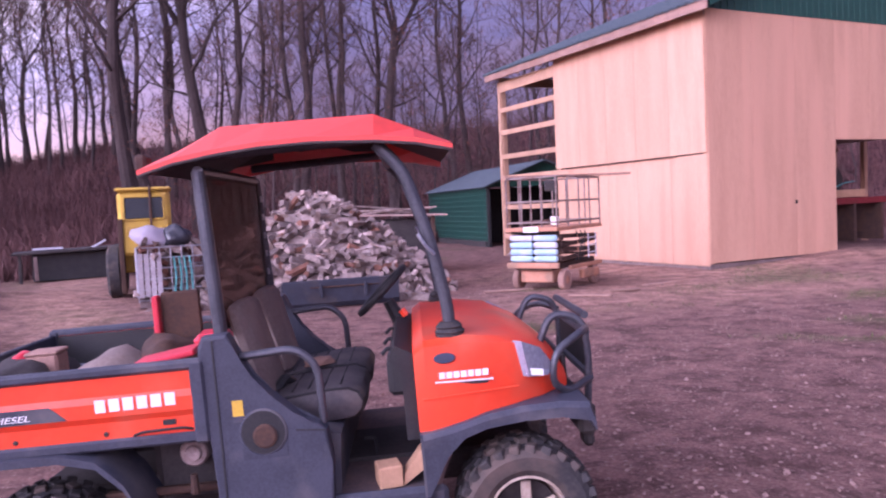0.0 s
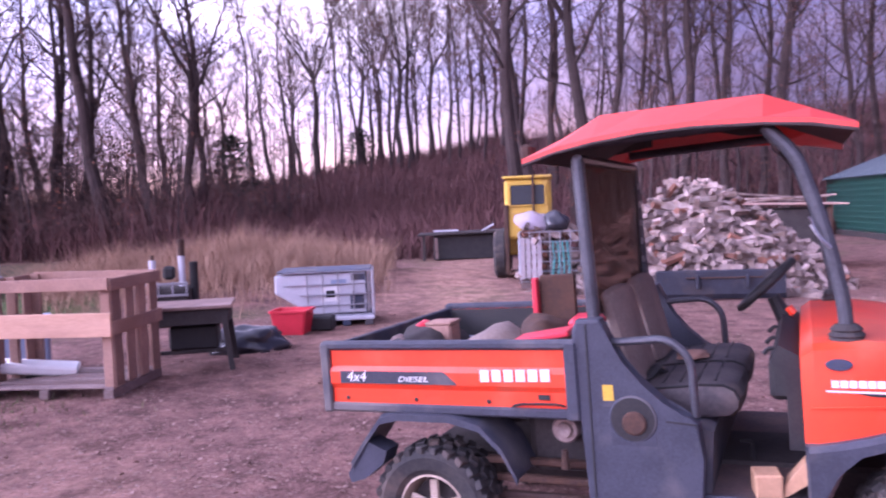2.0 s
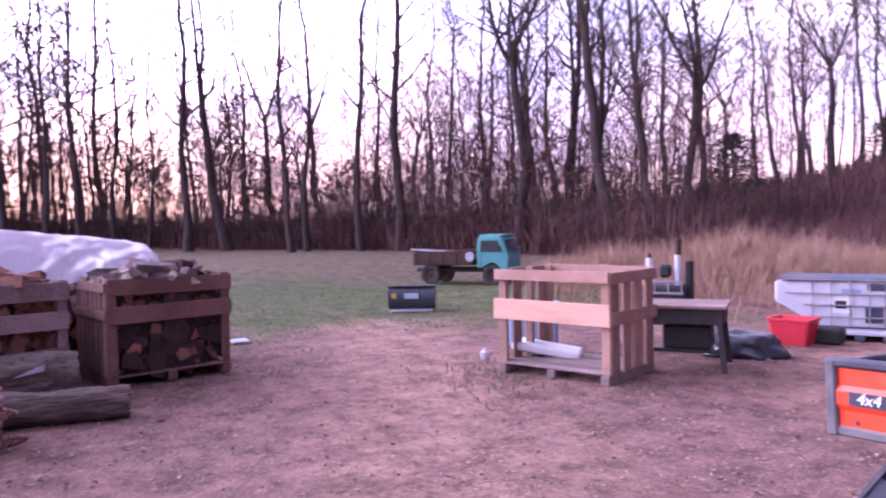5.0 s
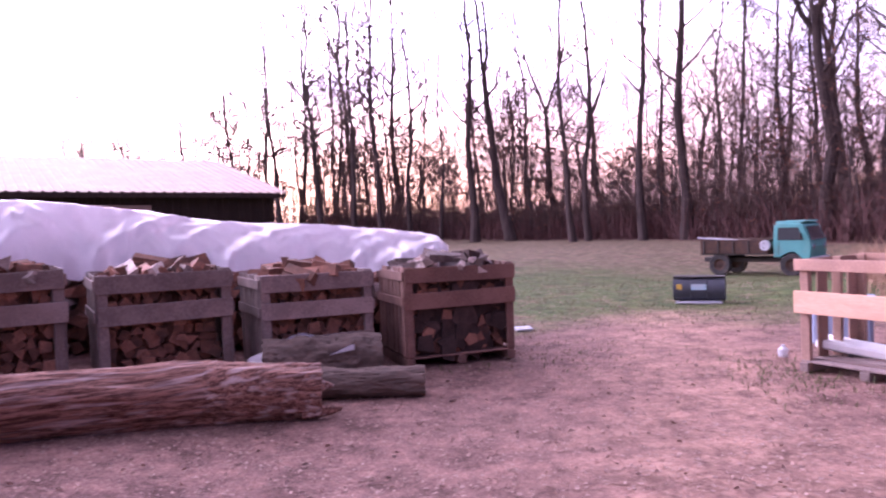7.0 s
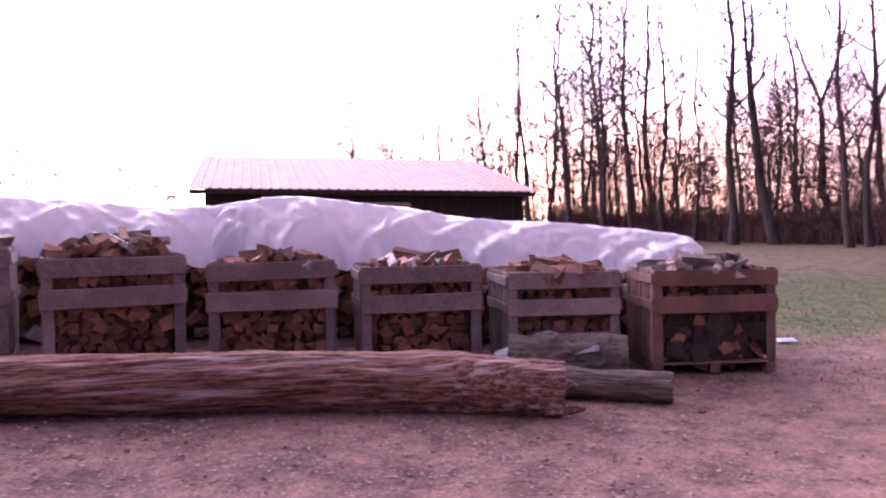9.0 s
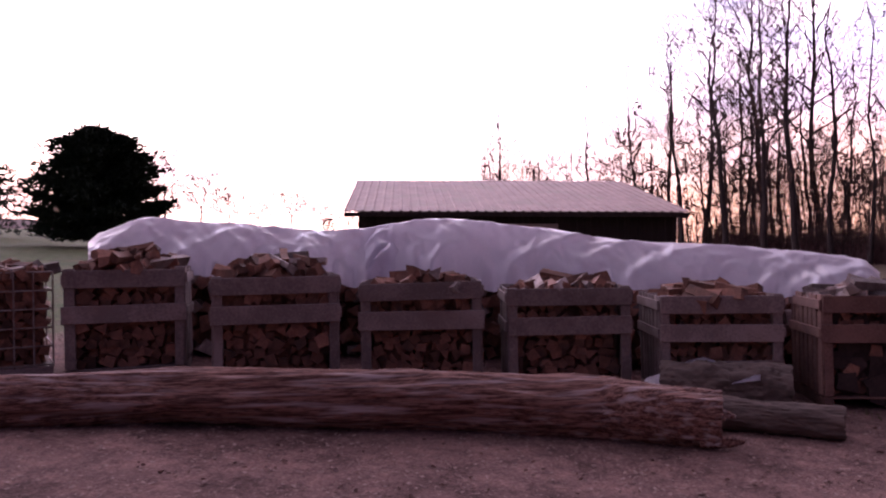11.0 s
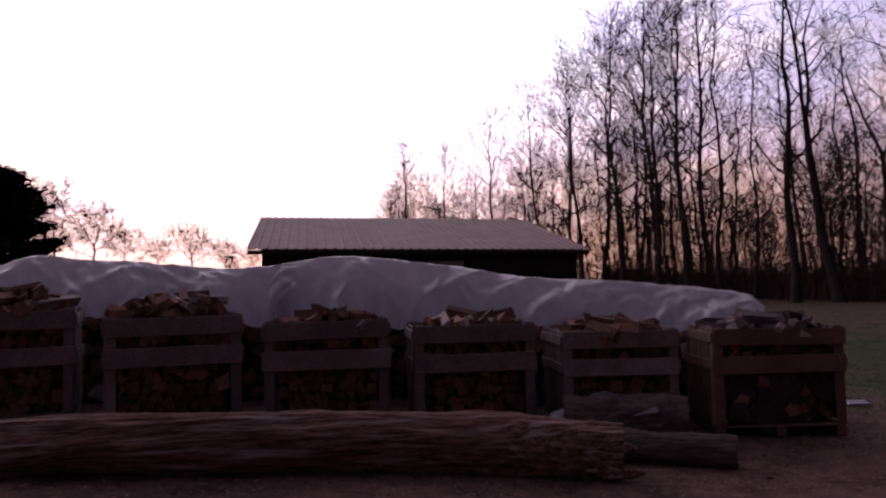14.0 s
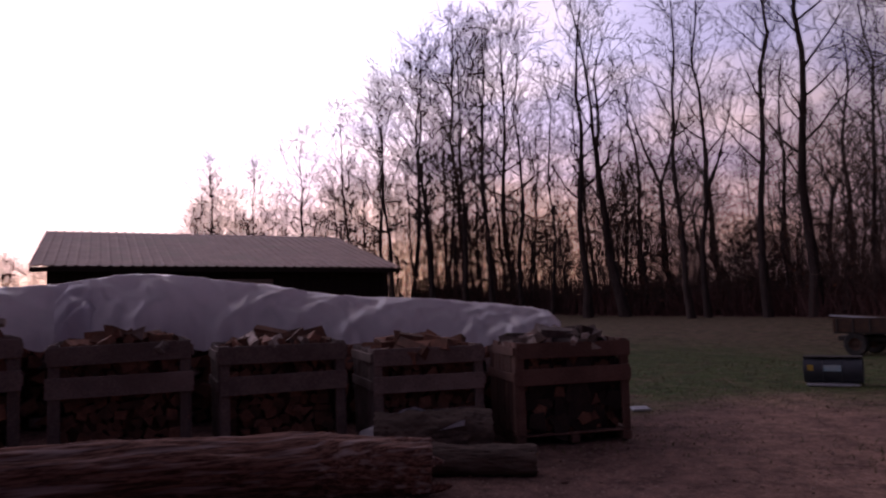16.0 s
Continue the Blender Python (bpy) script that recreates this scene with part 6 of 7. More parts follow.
    part("light_bracket", tube([(0.58, -0.48, 1.83), (0.53, -0.48, 1.86)], 0.012, 6), "rust", can)
    return v


utility_vehicle()


# what lies in the bed and on the floor
def in_vehicle(name, bm, material, label, category, at, rz=0, rx=0, ry=0, smooth=False):
    ob = part(name, bm, material, None, label, VEHICLE @ pose(*at, rx, ry, rz), smooth)
    return tagged(ob, label, category)


in_vehicle("wood_block", block(0.10, 0.12, 0.09, (0, 0, 0), 0.006), "ironwood", "sawn wood block on the vehicle floor", "wood block", (1.43, -0.58, 0.482), 12)
in_vehicle("wood_slab", slab([(-0.09, -0.02), (0.09, -0.02), (0.06, 0.05), (-0.05, 0.02)], -0.05, 0.05), "ironwood", "split wood slab leaning on the vehicle floor", "wood slab", (1.55, -0.56, 0.50), 0, 0, -35)
def lump(sx, sy, sz, seed):
    """A crumpled soft thing."""
    bm = bmesh.new()
    bmesh.ops.create_icosphere(bm, subdivisions=3, radius=1.0)
    for v in bm.verts:
        c = v.co.copy()
        k = 1 + 0.32 * noise.noise(c * 1.6 + Vector((seed, 0, 0))) + 0.16 * noise.noise(c * 4.5 + Vector((0, seed, 0)))
        v.co = Vector((c.x * sx * k, c.y * sy * k, max(-0.55, c.z) * sz * k)) * 0.5
    return bm


tin = block(0.145, 0.145, 0.25, (0, 0, 0.125), 0.012)
block(0.152, 0.152, 0.018, (0, 0, 0.255), 0.006, tin)
in_vehicle("tin_box", tin, "pallet_new", "tan square tin standing in the cargo bed", "tin", (-0.185, 0.0, 0.792), 3)
in_vehicle("feed_sack", lump(0.46, 0.40, 0.30, 1), "brown_vinyl", "crumpled brown sack lying in the cargo bed", "sack", (0.20, -0.1, 0.88), 8, smooth=True)
in_vehicle("feed_sack", lump(0.34, 0.34, 0.36, 2), "rust", "crumpled brown sack lying in the cargo bed", "sack", (0.40, 0.0, 0.91), -20, smooth=True)
in_vehicle("red_toolbox", block(0.17, 0.22, 0.27, (0, 0, 0), 0.03), "redtub", "red metal toolbox in the cargo bed", "toolbox", (0.60, 0.05, 0.93), 6)
in_vehicle("red_board", block(0.26, 0.20, 0.025, (0, 0, 0), 0.006), "redtub", "red board lying slanted in the cargo bed", "board", (0.52, -0.40, 1.035), 4, 0, -8)
in_vehicle("red_upright", block(0.03, 0.07, 0.46, (0, 0, 0), 0.006), "redtub", "red plastic strip standing in the cargo bed", "strip", (0.305, 0.16, 1.022), 4)
in_vehicle("grey_panel", block(0.19, 0.03, 0.47, (0, 0, 0), 0.008), "rust", "dull grey-brown panel standing in the cargo bed", "panel", (0.42, 0.18, 1.03), 4)
in_vehicle("tool_case", block(0.32, 0.18, 0.12, (0, 0, 0), 0.03), "bluegrey", "dark tool case in the cargo bed", "tool case", (-0.20, 0.28, 0.86), -15)
in_vehicle("rag", lump(0.15, 0.14, 0.16, 3), "redtub", "crumpled red rag in the cargo bed", "rag", (-0.36, 0.1, 0.96), 20, smooth=True)
in_vehicle("rag", lump(0.13, 0.12, 0.10, 4), "pallet", "crumpled grey rag in the cargo bed", "rag", (-0.34, -0.22, 0.96), 20, smooth=True)
in_vehicle("dark_rag", lump(0.40, 0.9, 0.34, 5), "darkgrey", "large crumpled dark rag in the cargo bed", "rag", (-0.30, 0.0, 0.86), 5, smooth=True)
in_vehicle("work_glove", lump(0.16, 0.10, 0.05, 6), "pallet_new", "tan work glove lying on the bench seat", "glove", (1.10, 0.05, 0.86), 25, smooth=True)


# ---- plywood barn under construction ----
def plywood_barn():
    ux, uy = Vector((-0.4508, 0.8926, 0)), Vector((0.8926, 0.4508, 0))  # along the eave wall, along the gable wall
    m = Matrix(((uy.x, ux.x, 0, 5.35), (uy.y, ux.y, 0, 16.13), (0, 0, 1, 0.0), (0, 0, 0, 1)))
    b = thing("plywood_barn", m, "unfinished two-storey barn sheathed in new plywood under a green metal roof", "barn")
    H = 5.43
    # eave wall: y runs away along it, x runs along the gable wall
    n = 5
    L0 = 5.45
    for i in range(n):
        w = L0 / n
        part("plywood_sheet", block(0.02, w - 0.006, 2.36, (0, (i + 0.5) * w, 1.27), 0.002), "ply", b)
        part("plywood_sheet", block(0.02, w - 0.006, 2.93, (-0.022, (i + 0.5) * w, 3.945), 0.002), "ply", b)
    # thin dark strip added to draw the lap line below the upper sheets
    part("flashing_strip", block(0.02, 4.1, 0.03, (-0.045, 2.9, 2.462), 0.003), "rust", b)
    part("sill_beam", block(0.14, 8.4, 0.14, (0.10, 4.2, 0.02), 0.01), "pallet", b)
    for y in (0.1, 2.8, 5.4, 8.35):
        part("post", block(0.14, 0.14, 5.35, (0.10, y, 2.65), 0.008), "lumber", b)
        part("footing", block(0.2, 0.2, 0.5, (0.10, y, -0.2), 0.02), "pallet", b)
    for z, hh in ((2.38, 0.14), (3.02, 0.14), (3.75, 0.14), (4.42, 0.14), (5.12, 0.30)):
        part("girt", block(0.045, 3.0, hh, (0.0, 6.95, z), 0.005), "lumber", b)
    for z in (0.6, 1.5):
        part("girt", block(0.045, 3.0, 0.14, (0.0, 6.95, z), 0.005), "lumber", b)
    part("corner_board", block(0.05, 0.14, 5.3, (0.0, 8.38, 2.65), 0.005), "lumber", b)
    part("fascia", block(0.04, 9.1, 0.20, (-0.30, 4.15, 5.42), 0.005), "pallet_new", b)
    for i in range(15):
        part("rafter_tail", block(0.42, 0.05, 0.12, (-0.09, 0.2 + i * 0.6, 5.46), 0.005), "lumber", b)
    # gable wall
    k = 3
    w = 3.93 / k
    for i in range(k):
        part("plywood_sheet", block(w - 0.006, 0.02, 5.30, ((i + 0.5) * w, -0.012, 2.80), 0.002), "ply", b)
    for i in range(4):
        part("plywood_sheet", block(1.214, 0.02, 2.72, (3.93 + (i + 0.5) * 1.22, -0.012, 4.09), 0.002), "ply", b)
    part("gable_sill", block(3.93, 0.12, 0.13, (1.96, 0.06, 0.06), 0.01), "pallet", b)
    part("header", block(4.9, 0.10, 0.25, (6.35, 0.08, 2.86), 0.01), "lumber", b)
    for x in (3.86, 8.7):
        part("post", block(0.14, 0.14, 5.2, (x, 0.09, 2.7), 0.008), "lumber", b)
    part("knot", lathe([(0.0, -0.026), (0.05, -0.0245)], 12), "rust", b, m=Matrix.Translation((2.6, 0, 1.35)))
    # green ribbed metal in the gable
    bm = bmesh.new()
    D, rise = 9.0, 1.9
    prof = [(-0.05, H + 0.01), (D, H + 0.01), (D, H + 0.25), (D / 2, H + rise), (-0.05, H + 0.12)]
    ring_faces(bm, [[(x, -0.03, z) for x, z in prof], [(x, 0.0, z) for x, z in prof]])
    gab = part("gable_cladding", bm, "greenmetal", b, "dark green ribbed metal cladding")
    for i in range(44):
        x = 0.05 + i * 0.2
        top = H + 0.15 + (rise - 0.15) * (1 - abs(x - D / 2) / (D / 2))
        part("rib", block(0.035, 0.02, top - H - 0.02, (x, -0.038, (H + top) / 2), 0.004), "greenmetal", gab)
    # roof
    gable_ribs(b, "roof_slope", (-0.36, -0.35, H + 0.10), (-0.36, 8.75, H + 0.10), (D / 2, 8.75, H + rise + 0.12), (D / 2, -0.35, H + rise + 0.12), 0.23, "greenroof")
    gable_ribs(b, "roof_slope", (D + 0.36, -0.35, H + 0.10), (D + 0.36, 8.75, H + 0.10), (D / 2, 8.75, H + rise + 0.12), (D / 2, -0.35, H + rise + 0.12), 0.23, "greenroof")
    rk = Matrix.Rotation(-math.atan2(rise, D / 2), 4, "Y")
    part("rake_trim", block(5.0, 0.04, 0.16, (D / 4 - 0.15, -0.36, H + rise / 2 + 0.06), 0.005, None, rk), "greenmetal", b)
    # back and far walls close it
    for x in (4.5, 8.9):
        for y in (2.8, 8.35):
            part("post", block(0.14, 0.14, 5.4, (x, y, 2.7), 0.008), "lumber", b)
    for y in (2.8, 8.35):
        part("tie_beam", block(9.0, 0.10, 0.25, (4.5, y, 5.3), 0.008), "lumber", b)
    part("loft_floor", block(4.4, 8.0, 0.05, (6.6, 4.3, 2.95), 0.0), "pallet", b)
    return m


BARN = plywood_barn()


def sawmill():
    """Machinery seen through the barn's opening."""
    s = thing("sawmill", BARN @ Matrix.Translation((5.6, 1.6, 0.22)), "red-framed sawmill standing inside the open barn bay", "sawmill")
    for y in (-0.4, 0.4):
        part("bed_rail", block(4.0, 0.10, 0.16, (0, y, 1.05), 0.01), "deepred", s)
    for x in (-1.6, -0.5, 0.6, 1.7):
        part("bed_leg", block(0.10, 0.9, 1.0, (x, 0, 0.5), 0.01), "rust", s)
    for x in (-0.7, 0.7):
        part("head_post", block(0.09, 0.09, 1.6, (x, 0.2, 1.85), 0.01), "lumber", s)
    part("head_frame", block(1.6, 0.12, 0.12, (0, 0.2, 2.4), 0.01), "pallet_new", s)
    part("blade_guard", lathe([(0.0, -0.06), (0.32, -0.06), (0.34, -0.04), (0.34, 0.06), (0.0, 0.06)], 24), "darkgrey", s, m=Matrix.Translation((0.55, 0.15, 1.6)))
    part("timber", block(2.6, 0.22, 0.20, (0.2, 0, 1.24), 0.01), "ironwood", s)
    part("hose", tube(bend([(-1.5, -0.5, 1.0), (-0.8, -0.55, 1.2), (0.0, -0.52, 1.5), (0.5, -0.5, 1.55)], 0.2), 0.015, 6), "teal", s)


sawmill()


# ---- scissor lift ----
def scissor_lift():
    # corners: near end along the short side, long side running off towards the barn
    ang = math.degrees(math.atan2(14.84 - 13.29, 2.79 - 1.735))
    m = on_ground(1.93, 14.62, ang)
    s = thing("scissor_lift", m, "rusty orange scissor lift with pale blue end tubes, folded down", "scissor lift")
    L, W = 1.85, 1.05
    part("base_frame", block(L, W * 0.7, 0.12, (0, 0, 0.44), 0.015), "rust", s)
    part("base_box", block(0.40, W * 0.62, 0.30, (-0.62, 0, 0.30), 0.02), "liftorange", s, "faded orange end box")
    part("bumper_plate", block(0.06, W, 0.10, (-L / 2 - 0.01, 0, 0.47), 0.01), "liftorange", s)
    part("battery_tray", block(0.7, 0.10, 0.16, (0.35, -W / 2 + 0.02, 0.24), 0.02), "liftorange", s)
    part("battery_tray", block(0.7, 0.10, 0.16, (0.35, W / 2 - 0.02, 0.24), 0.02), "liftorange", s)
    part("step_rail", block(L * 0.75, 0.06, 0.07, (0.22, -W / 2 + 0.02, 0.40), 0.01), "liftorange", s)
    for x in (-0.62, 0.62):
        for y in (-W / 2 + 0.06, W / 2 - 0.06):
            t = part("tyre", lathe([(0.08, -0.06), (0.17, -0.06), (0.19, -0.04), (0.19, 0.04), (0.17, 0.06), (0.08, 0.06)], 22), "pallet_new", s, m=Matrix.Translation((x, y, 0.19)))
            part("wheel_disc", lathe([(0.0, -0.05), (0.06, -0.055), (0.085, -0.045)], 16), "liftorange", t)
    for k in range(4):
        z = 0.585 + k * 0.125
        for y in (-W / 2 + 0.10, W / 2 - 0.10):
            arm = part("scissor_arm", block(L - 0.10, 0.05, 0.075, (0, y, 0), 0.008), "rust", s, "rusty folded scissor arm", Matrix.Translation((0, 0, z)) @ Matrix.Rotation(0.035 * (1 if k % 2 else -1), 4, "Y"))
            part("pivot_pin", lathe([(0.0, -0.04), (0.03, -0.035), (0.032, 0.035), (0.0, 0.04)], 10), "liftorange", arm, m=Matrix.Translation((0, y, 0)))
        part("pivot_tube", tube([(0.7 - 0.3 * k, -W / 2 + 0.04, z), (0.7 - 0.3 * k, W / 2 - 0.04, z)], 0.024, 8), "rust", s)
        for sd, mt in ((-1, "liftblue" if k != 2 else "tote"), (1, "liftblue" if k != 3 else "tote")):
            part("end_tube", block(0.10, W * 0.45, 0.108, (-L / 2 + 0.04, sd * W * 0.23, z), 0.03), mt, s, "pale blue end tube" if mt == "liftblue" else "whitish end tube")
        part("arm_pad", block(0.10, 0.06, 0.10, (-L / 2 + 0.16, -W / 2 + 0.03, z), 0.02), "rust", s)
    for z in (0.62, 0.76, 0.90):
        part("ladder_rung", tube([(0.28, -W / 2 - 0.015, z), (0.62, -W / 2 - 0.015, z)], 0.014, 6), "tote", s)
    for x in (0.28, 0.62):
        part("ladder_side", tube([(x, -W / 2 - 0.015, 0.52), (x, -W / 2 - 0.015, 0.98)], 0.014, 6), "tote", s)
    for q in range(3):
        part("hydraulic_hose", tube(bend([(-0.2 + 0.15 * q, -W / 2 + 0.02, 0.50), (-0.1 + 0.1 * q, -W / 2 - 0.02, 0.70), (0.05 + 0.06 * q, -W / 2 + 0.02, 0.85), (-0.15 + 0.2 * q, -W / 2 + 0.03, 1.05)], 0.06), 0.012, 6), "black", s)
    part("deck", block(L + 0.1, W, 0.07, (0, 0, 1.12), 0.01), "liftorange", s)
    part("deck_sign", block(0.012, 0.30, 0.10, (-L / 2 - 0.055, 0.0, 1.12), 0.002), "white", s)
    for k in range(5):
        x = -L / 2 + L * k / 4
        for y in (-W / 2 + 0.02, W / 2 - 0.02):
            part("rail_post", tube([(x, y, 1.15), (x, y, 2.05)], 0.016, 8), "railsteel", s)
    for y in (-0.2, 0.2):
        for x in (-L / 2, L / 2):
            part("rail_post", tube([(x, y, 1.15), (x, y, 2.05)], 0.016, 8), "railsteel", s)
    for z in (1.24, 1.62, 2.05):
        part("guard_rail", tube(bend([(-L / 2, -W / 2 + 0.02, z), (L / 2, -W / 2 + 0.02, z), (L / 2, W / 2 - 0.02, z), (-L / 2, W / 2 - 0.02, z), (-L / 2, -W / 2 + 0.02, z)], 0.04), 0.018, 8), "railsteel", s)
    part("control_box", block(0.16, 0.22, 0.2, (-0.5, -0.2, 1.9), 0.02), "darkgrey", s)
    pl = tagged(part("plank", block(2.6, 0.16, 0.035, (0, 0, 0), 0.004), "pallet_new", None, "", m @ pose(0.1, -0.25, 2.09, 0, 0, -38)), "long board laid across the lift's guard rails", "plank")
    tagged(part("paint_bucket", lathe([(0.0, 0.0), (0.08, 0.0), (0.09, 0.16), (0.085, 0.16), (0.0, 0.15)], 18), "white", None, "", m @ pose(0.2, 0.1, 1.16, 90)), "small white bucket on the lift deck", "bucket")


scissor_lift()
for x, y, rz, ln in ((0.95, 13.95, 12, 0.9), (2.2, 12.7, -20, 0.7), (3.9, 14.2, 30, 1.1), (2.9, 13.2, 5, 0.5)):
    tagged(part("plank", block(ln, 0.13, 0.025, (0, 0, 0), 0.003), "pallet_new", None, "", on_ground(x, y, rz, 0.02)), "offcut board lying on the dirt", "plank", "offcuts")


# ---- green shed ----
def green_shed():
    d = Vector((-0.6 - 1.29, 35.0 - 28.9, 0)).normalized()
    ang = math.atan2(d.y, d.x)
    m = Matrix.Translation((1.29, 28.9, height(1.29, 28.9))) @ Matrix.Rotation(ang, 4, "Z")
    g = thing("green_shed", m, "low dark green ribbed metal shed with an open end", "shed")
    L, W, h, r = 8.0, 4.6, 2.25, 0.95  # x along the near wall, y to the far side is negative
    n = 11
    for i in range(n):
        part("wall_rib", block(L, 0.06, h / n * 0.4, (L / 2, 0.03, (i + 0.5) * h / n), 0.01), "greenmetal", g)
    part("wall", block(L, 0.05, h, (L / 2, 0, h / 2), 0), "greenmetal", g)
    part("far_wall", block(L, 0.05, h, (L / 2, -W, h / 2), 0), "greenmetal", g)
    part("back_wall", block(0.05, W, h, (L, -W / 2, h / 2), 0), "greenmetal", g)
    part("concrete_base", block(L, 0.10, 0.30, (L / 2, 0.06, 0.06), 0.01), "darkgrey", g)
    gable_ribs(g, "roof_slope", (-0.3, 0.2, h), (L, 0.2, h), (L, -W / 2, h + r), (-0.3, -W / 2, h + r), 0.25, "greenroof")
    gable_ribs(g, "roof_slope", (-0.3, -W - 0.2, h), (L, -W - 0.2, h), (L, -W / 2, h + r), (-0.3, -W / 2, h + r), 0.25, "greenroof")
    bm = bmesh.new()
    prof = [(0, h), (-W, h), (-W / 2, h + r - 0.05)]
    ring_faces(bm, [[(0.0, y, z) for y, z in prof], [(0.05, y, z) for y, z in prof]])
    part("gable", bm, "greenmetal", g)
    # added black sheet stands in for the shade inside the open end
    part("inner_wall", block(0.05, W - 0.1, h, (3.0, -W / 2, h / 2), 0), "black", g)
    part("door_post", block(0.14, 0.14, h, (0.0, -0.05, h / 2), 0.01), "black", g)


green_shed()


# ---- heap of split wood with a loader bucket ----
def firewood_heap():
    r = random.Random(42)
    cx, cy = -2.62, 15.1
    h = thing("firewood_heap", on_ground(cx, cy), "tall heap of split firewood with pale cut faces", "firewood")

    def top(x, y):
        q = math.hypot((x + 0.15) / 2.55, y / 1.9)
        peak = 2.02 * max(0, 1 - q) ** 0.80
        return peak * (1 + 0.08 * noise.noise((x * 1.7, y * 1.7, 5)))

    count = 0
    core = bmesh.new()
    rings = []
    for k in range(9):
        f = k / 8
        row = []
        for j in range(20):
            a = 2 * math.pi * j / 20
            x, y = -0.15 + 2.4 * (1 - f) * math.cos(a), 1.8 * (1 - f) * math.sin(a)
            row.append((x, y, max(0.0, top(x, y) - 0.16)))
        rings.append(row)
    ring_faces(core, rings, True, True)
    cr_ = part("log_core", core, "split_pale", h)
    cr_["kind"] = "stuff"
    tries = 0
    while count < 300 and tries < 9000:
        tries += 1
        x, y = r.uniform(-2.7, 2.45), r.uniform(-1.9, 0.9)
        t = top(x, y)
        if t <= 0.02 and math.hypot(x / 2.6, y / 1.9) > 1.03:
            continue
        z = t + r.uniform(-0.05, 0.06)
        me = r.choice(PALE + CHUNKS[:2] + WEDGES[:2])
        shared("split_log", me, h, Matrix.Translation((x, y, z + 0.03)) @ Euler((r.gauss(0, 0.5), r.uniform(0, 6.28), r.uniform(0, 6.28))).to_matrix().to_4x4() @ Matrix.Scale(r.uniform(0.75, 1.05), 4))
        count += 1
    verts, faces = [], []
    for i in range(420):
        x, y = r.uniform(-2.7, 2.45), r.uniform(-1.9, 1.6)
        t = top(x, y)
        me = r.choice(PALE + WEDGES[:5])
        q = Matrix.Translation((x, y, max(t, 0.03) + r.uniform(-0.10, 0.02))) @ Euler((r.gauss(0, 0.5), r.uniform(0, 6.28), r.uniform(0, 6.28))).to_matrix().to_4x4()
        b0 = len(verts)
        verts += [tuple(q @ v.co) for v in me.vertices]
        faces += [tuple(b0 + k for k in p.vertices) for p in me.polygons]
    me = bpy.data.meshes.new("loose_rest")
    me.from_pydata(verts, [], faces)
    me.materials.append(M["split_pale"])
    ob = shared("loose_rest", me, h, Matrix())
    ob["kind"] = "stuff"


firewood_heap()


def loader_bucket():
    a, b = Vector((-2.62, 12.25, 0)), Vector((-1.02, 12.75, 0))
    ang = math.atan2(b.y - a.y, b.x - a.x)
    c = (a + b) / 2
    k = thing("loader_bucket", on_ground(c.x - 0.1, c.y + 0.3, math.degrees(ang)), "dark blue-grey steel loader bucket in front of the woodpile", "loader bucket")
    W = 1.95
    prof = [(0.0, 0.02), (-0.05, 0.10), (-0.03, 0.46), (0.02, 0.48), (0.01, 0.12), (0.06, 0.07), (0.62, 0.03), (0.62, 0.0)]
    bm = bmesh.new()
    ring_faces(bm, [[(-W / 2, y, z) for y, z in prof], [(W / 2, y, z) for y, z in prof]])
    part("bucket_shell", bm, "bucketsteel", k)
    for s in (-1, 1):
        bm = bmesh.new()
        pp = [(0.0, 0.02), (0.0, 0.46), (0.10, 0.44), (0.62, 0.06), (0.62, 0.0)]
        ring_faces(bm, [[(s * W / 2 - 0.012, y, z) for y, z in pp], [(s * W / 2 + 0.012, y, z) for y, z in pp]])
        part("side_plate", bm, "bucketsteel", k)
    part("rib", block(W * 0.6, 0.02, 0.025, (0.05, -0.055, 0.36), 0.004), "rust", k)
    for x in (-0.35, 0.4):
        part("bracket", block(0.05, 0.06, 0.22, (x, -0.08, 0.30), 0.01), "bucketsteel", k)


loader_bucket()


def low_shed():
    s = thing("lean_to", on_ground(-1.75, 19.2, 8), "low dark lean-to with boards and sheets laid on its roof", "lean-to")
    part("body", block(2.2, 1.6, 1.35, (0.1, 0, 0.68), 0.03), "darkgrey", s)
    part("roof_sheet", block(3.6, 2.0, 0.04, (-0.3, 0, 1.48), 0.006, None, Matrix.Rotation(0.03, 4, "Y")), "greymetal", s)
    for i, (y, z, a) in enumerate(((-0.6, 1.54, 4), (-0.2, 1.60, -6), (0.3, 1.57, 2), (-0.8, 1.66, 9))):
        part("roof_board", block(3.4 - 0.4 * i, 0.18, 0.035, (-0.4 + 0.1 * i, y, z), 0.004, None, Matrix.Rotation(radians(a), 4, "Z") @ Matrix.Rotation(radians(3 * i - 3), 4, "Y")), "split_pale", s)
    for x in (-0.9, 1.15):
        part("post", block(0.10, 0.10, 1.45, (x, -0.85, 0.72), 0.01), "rust", s)


low_shed()


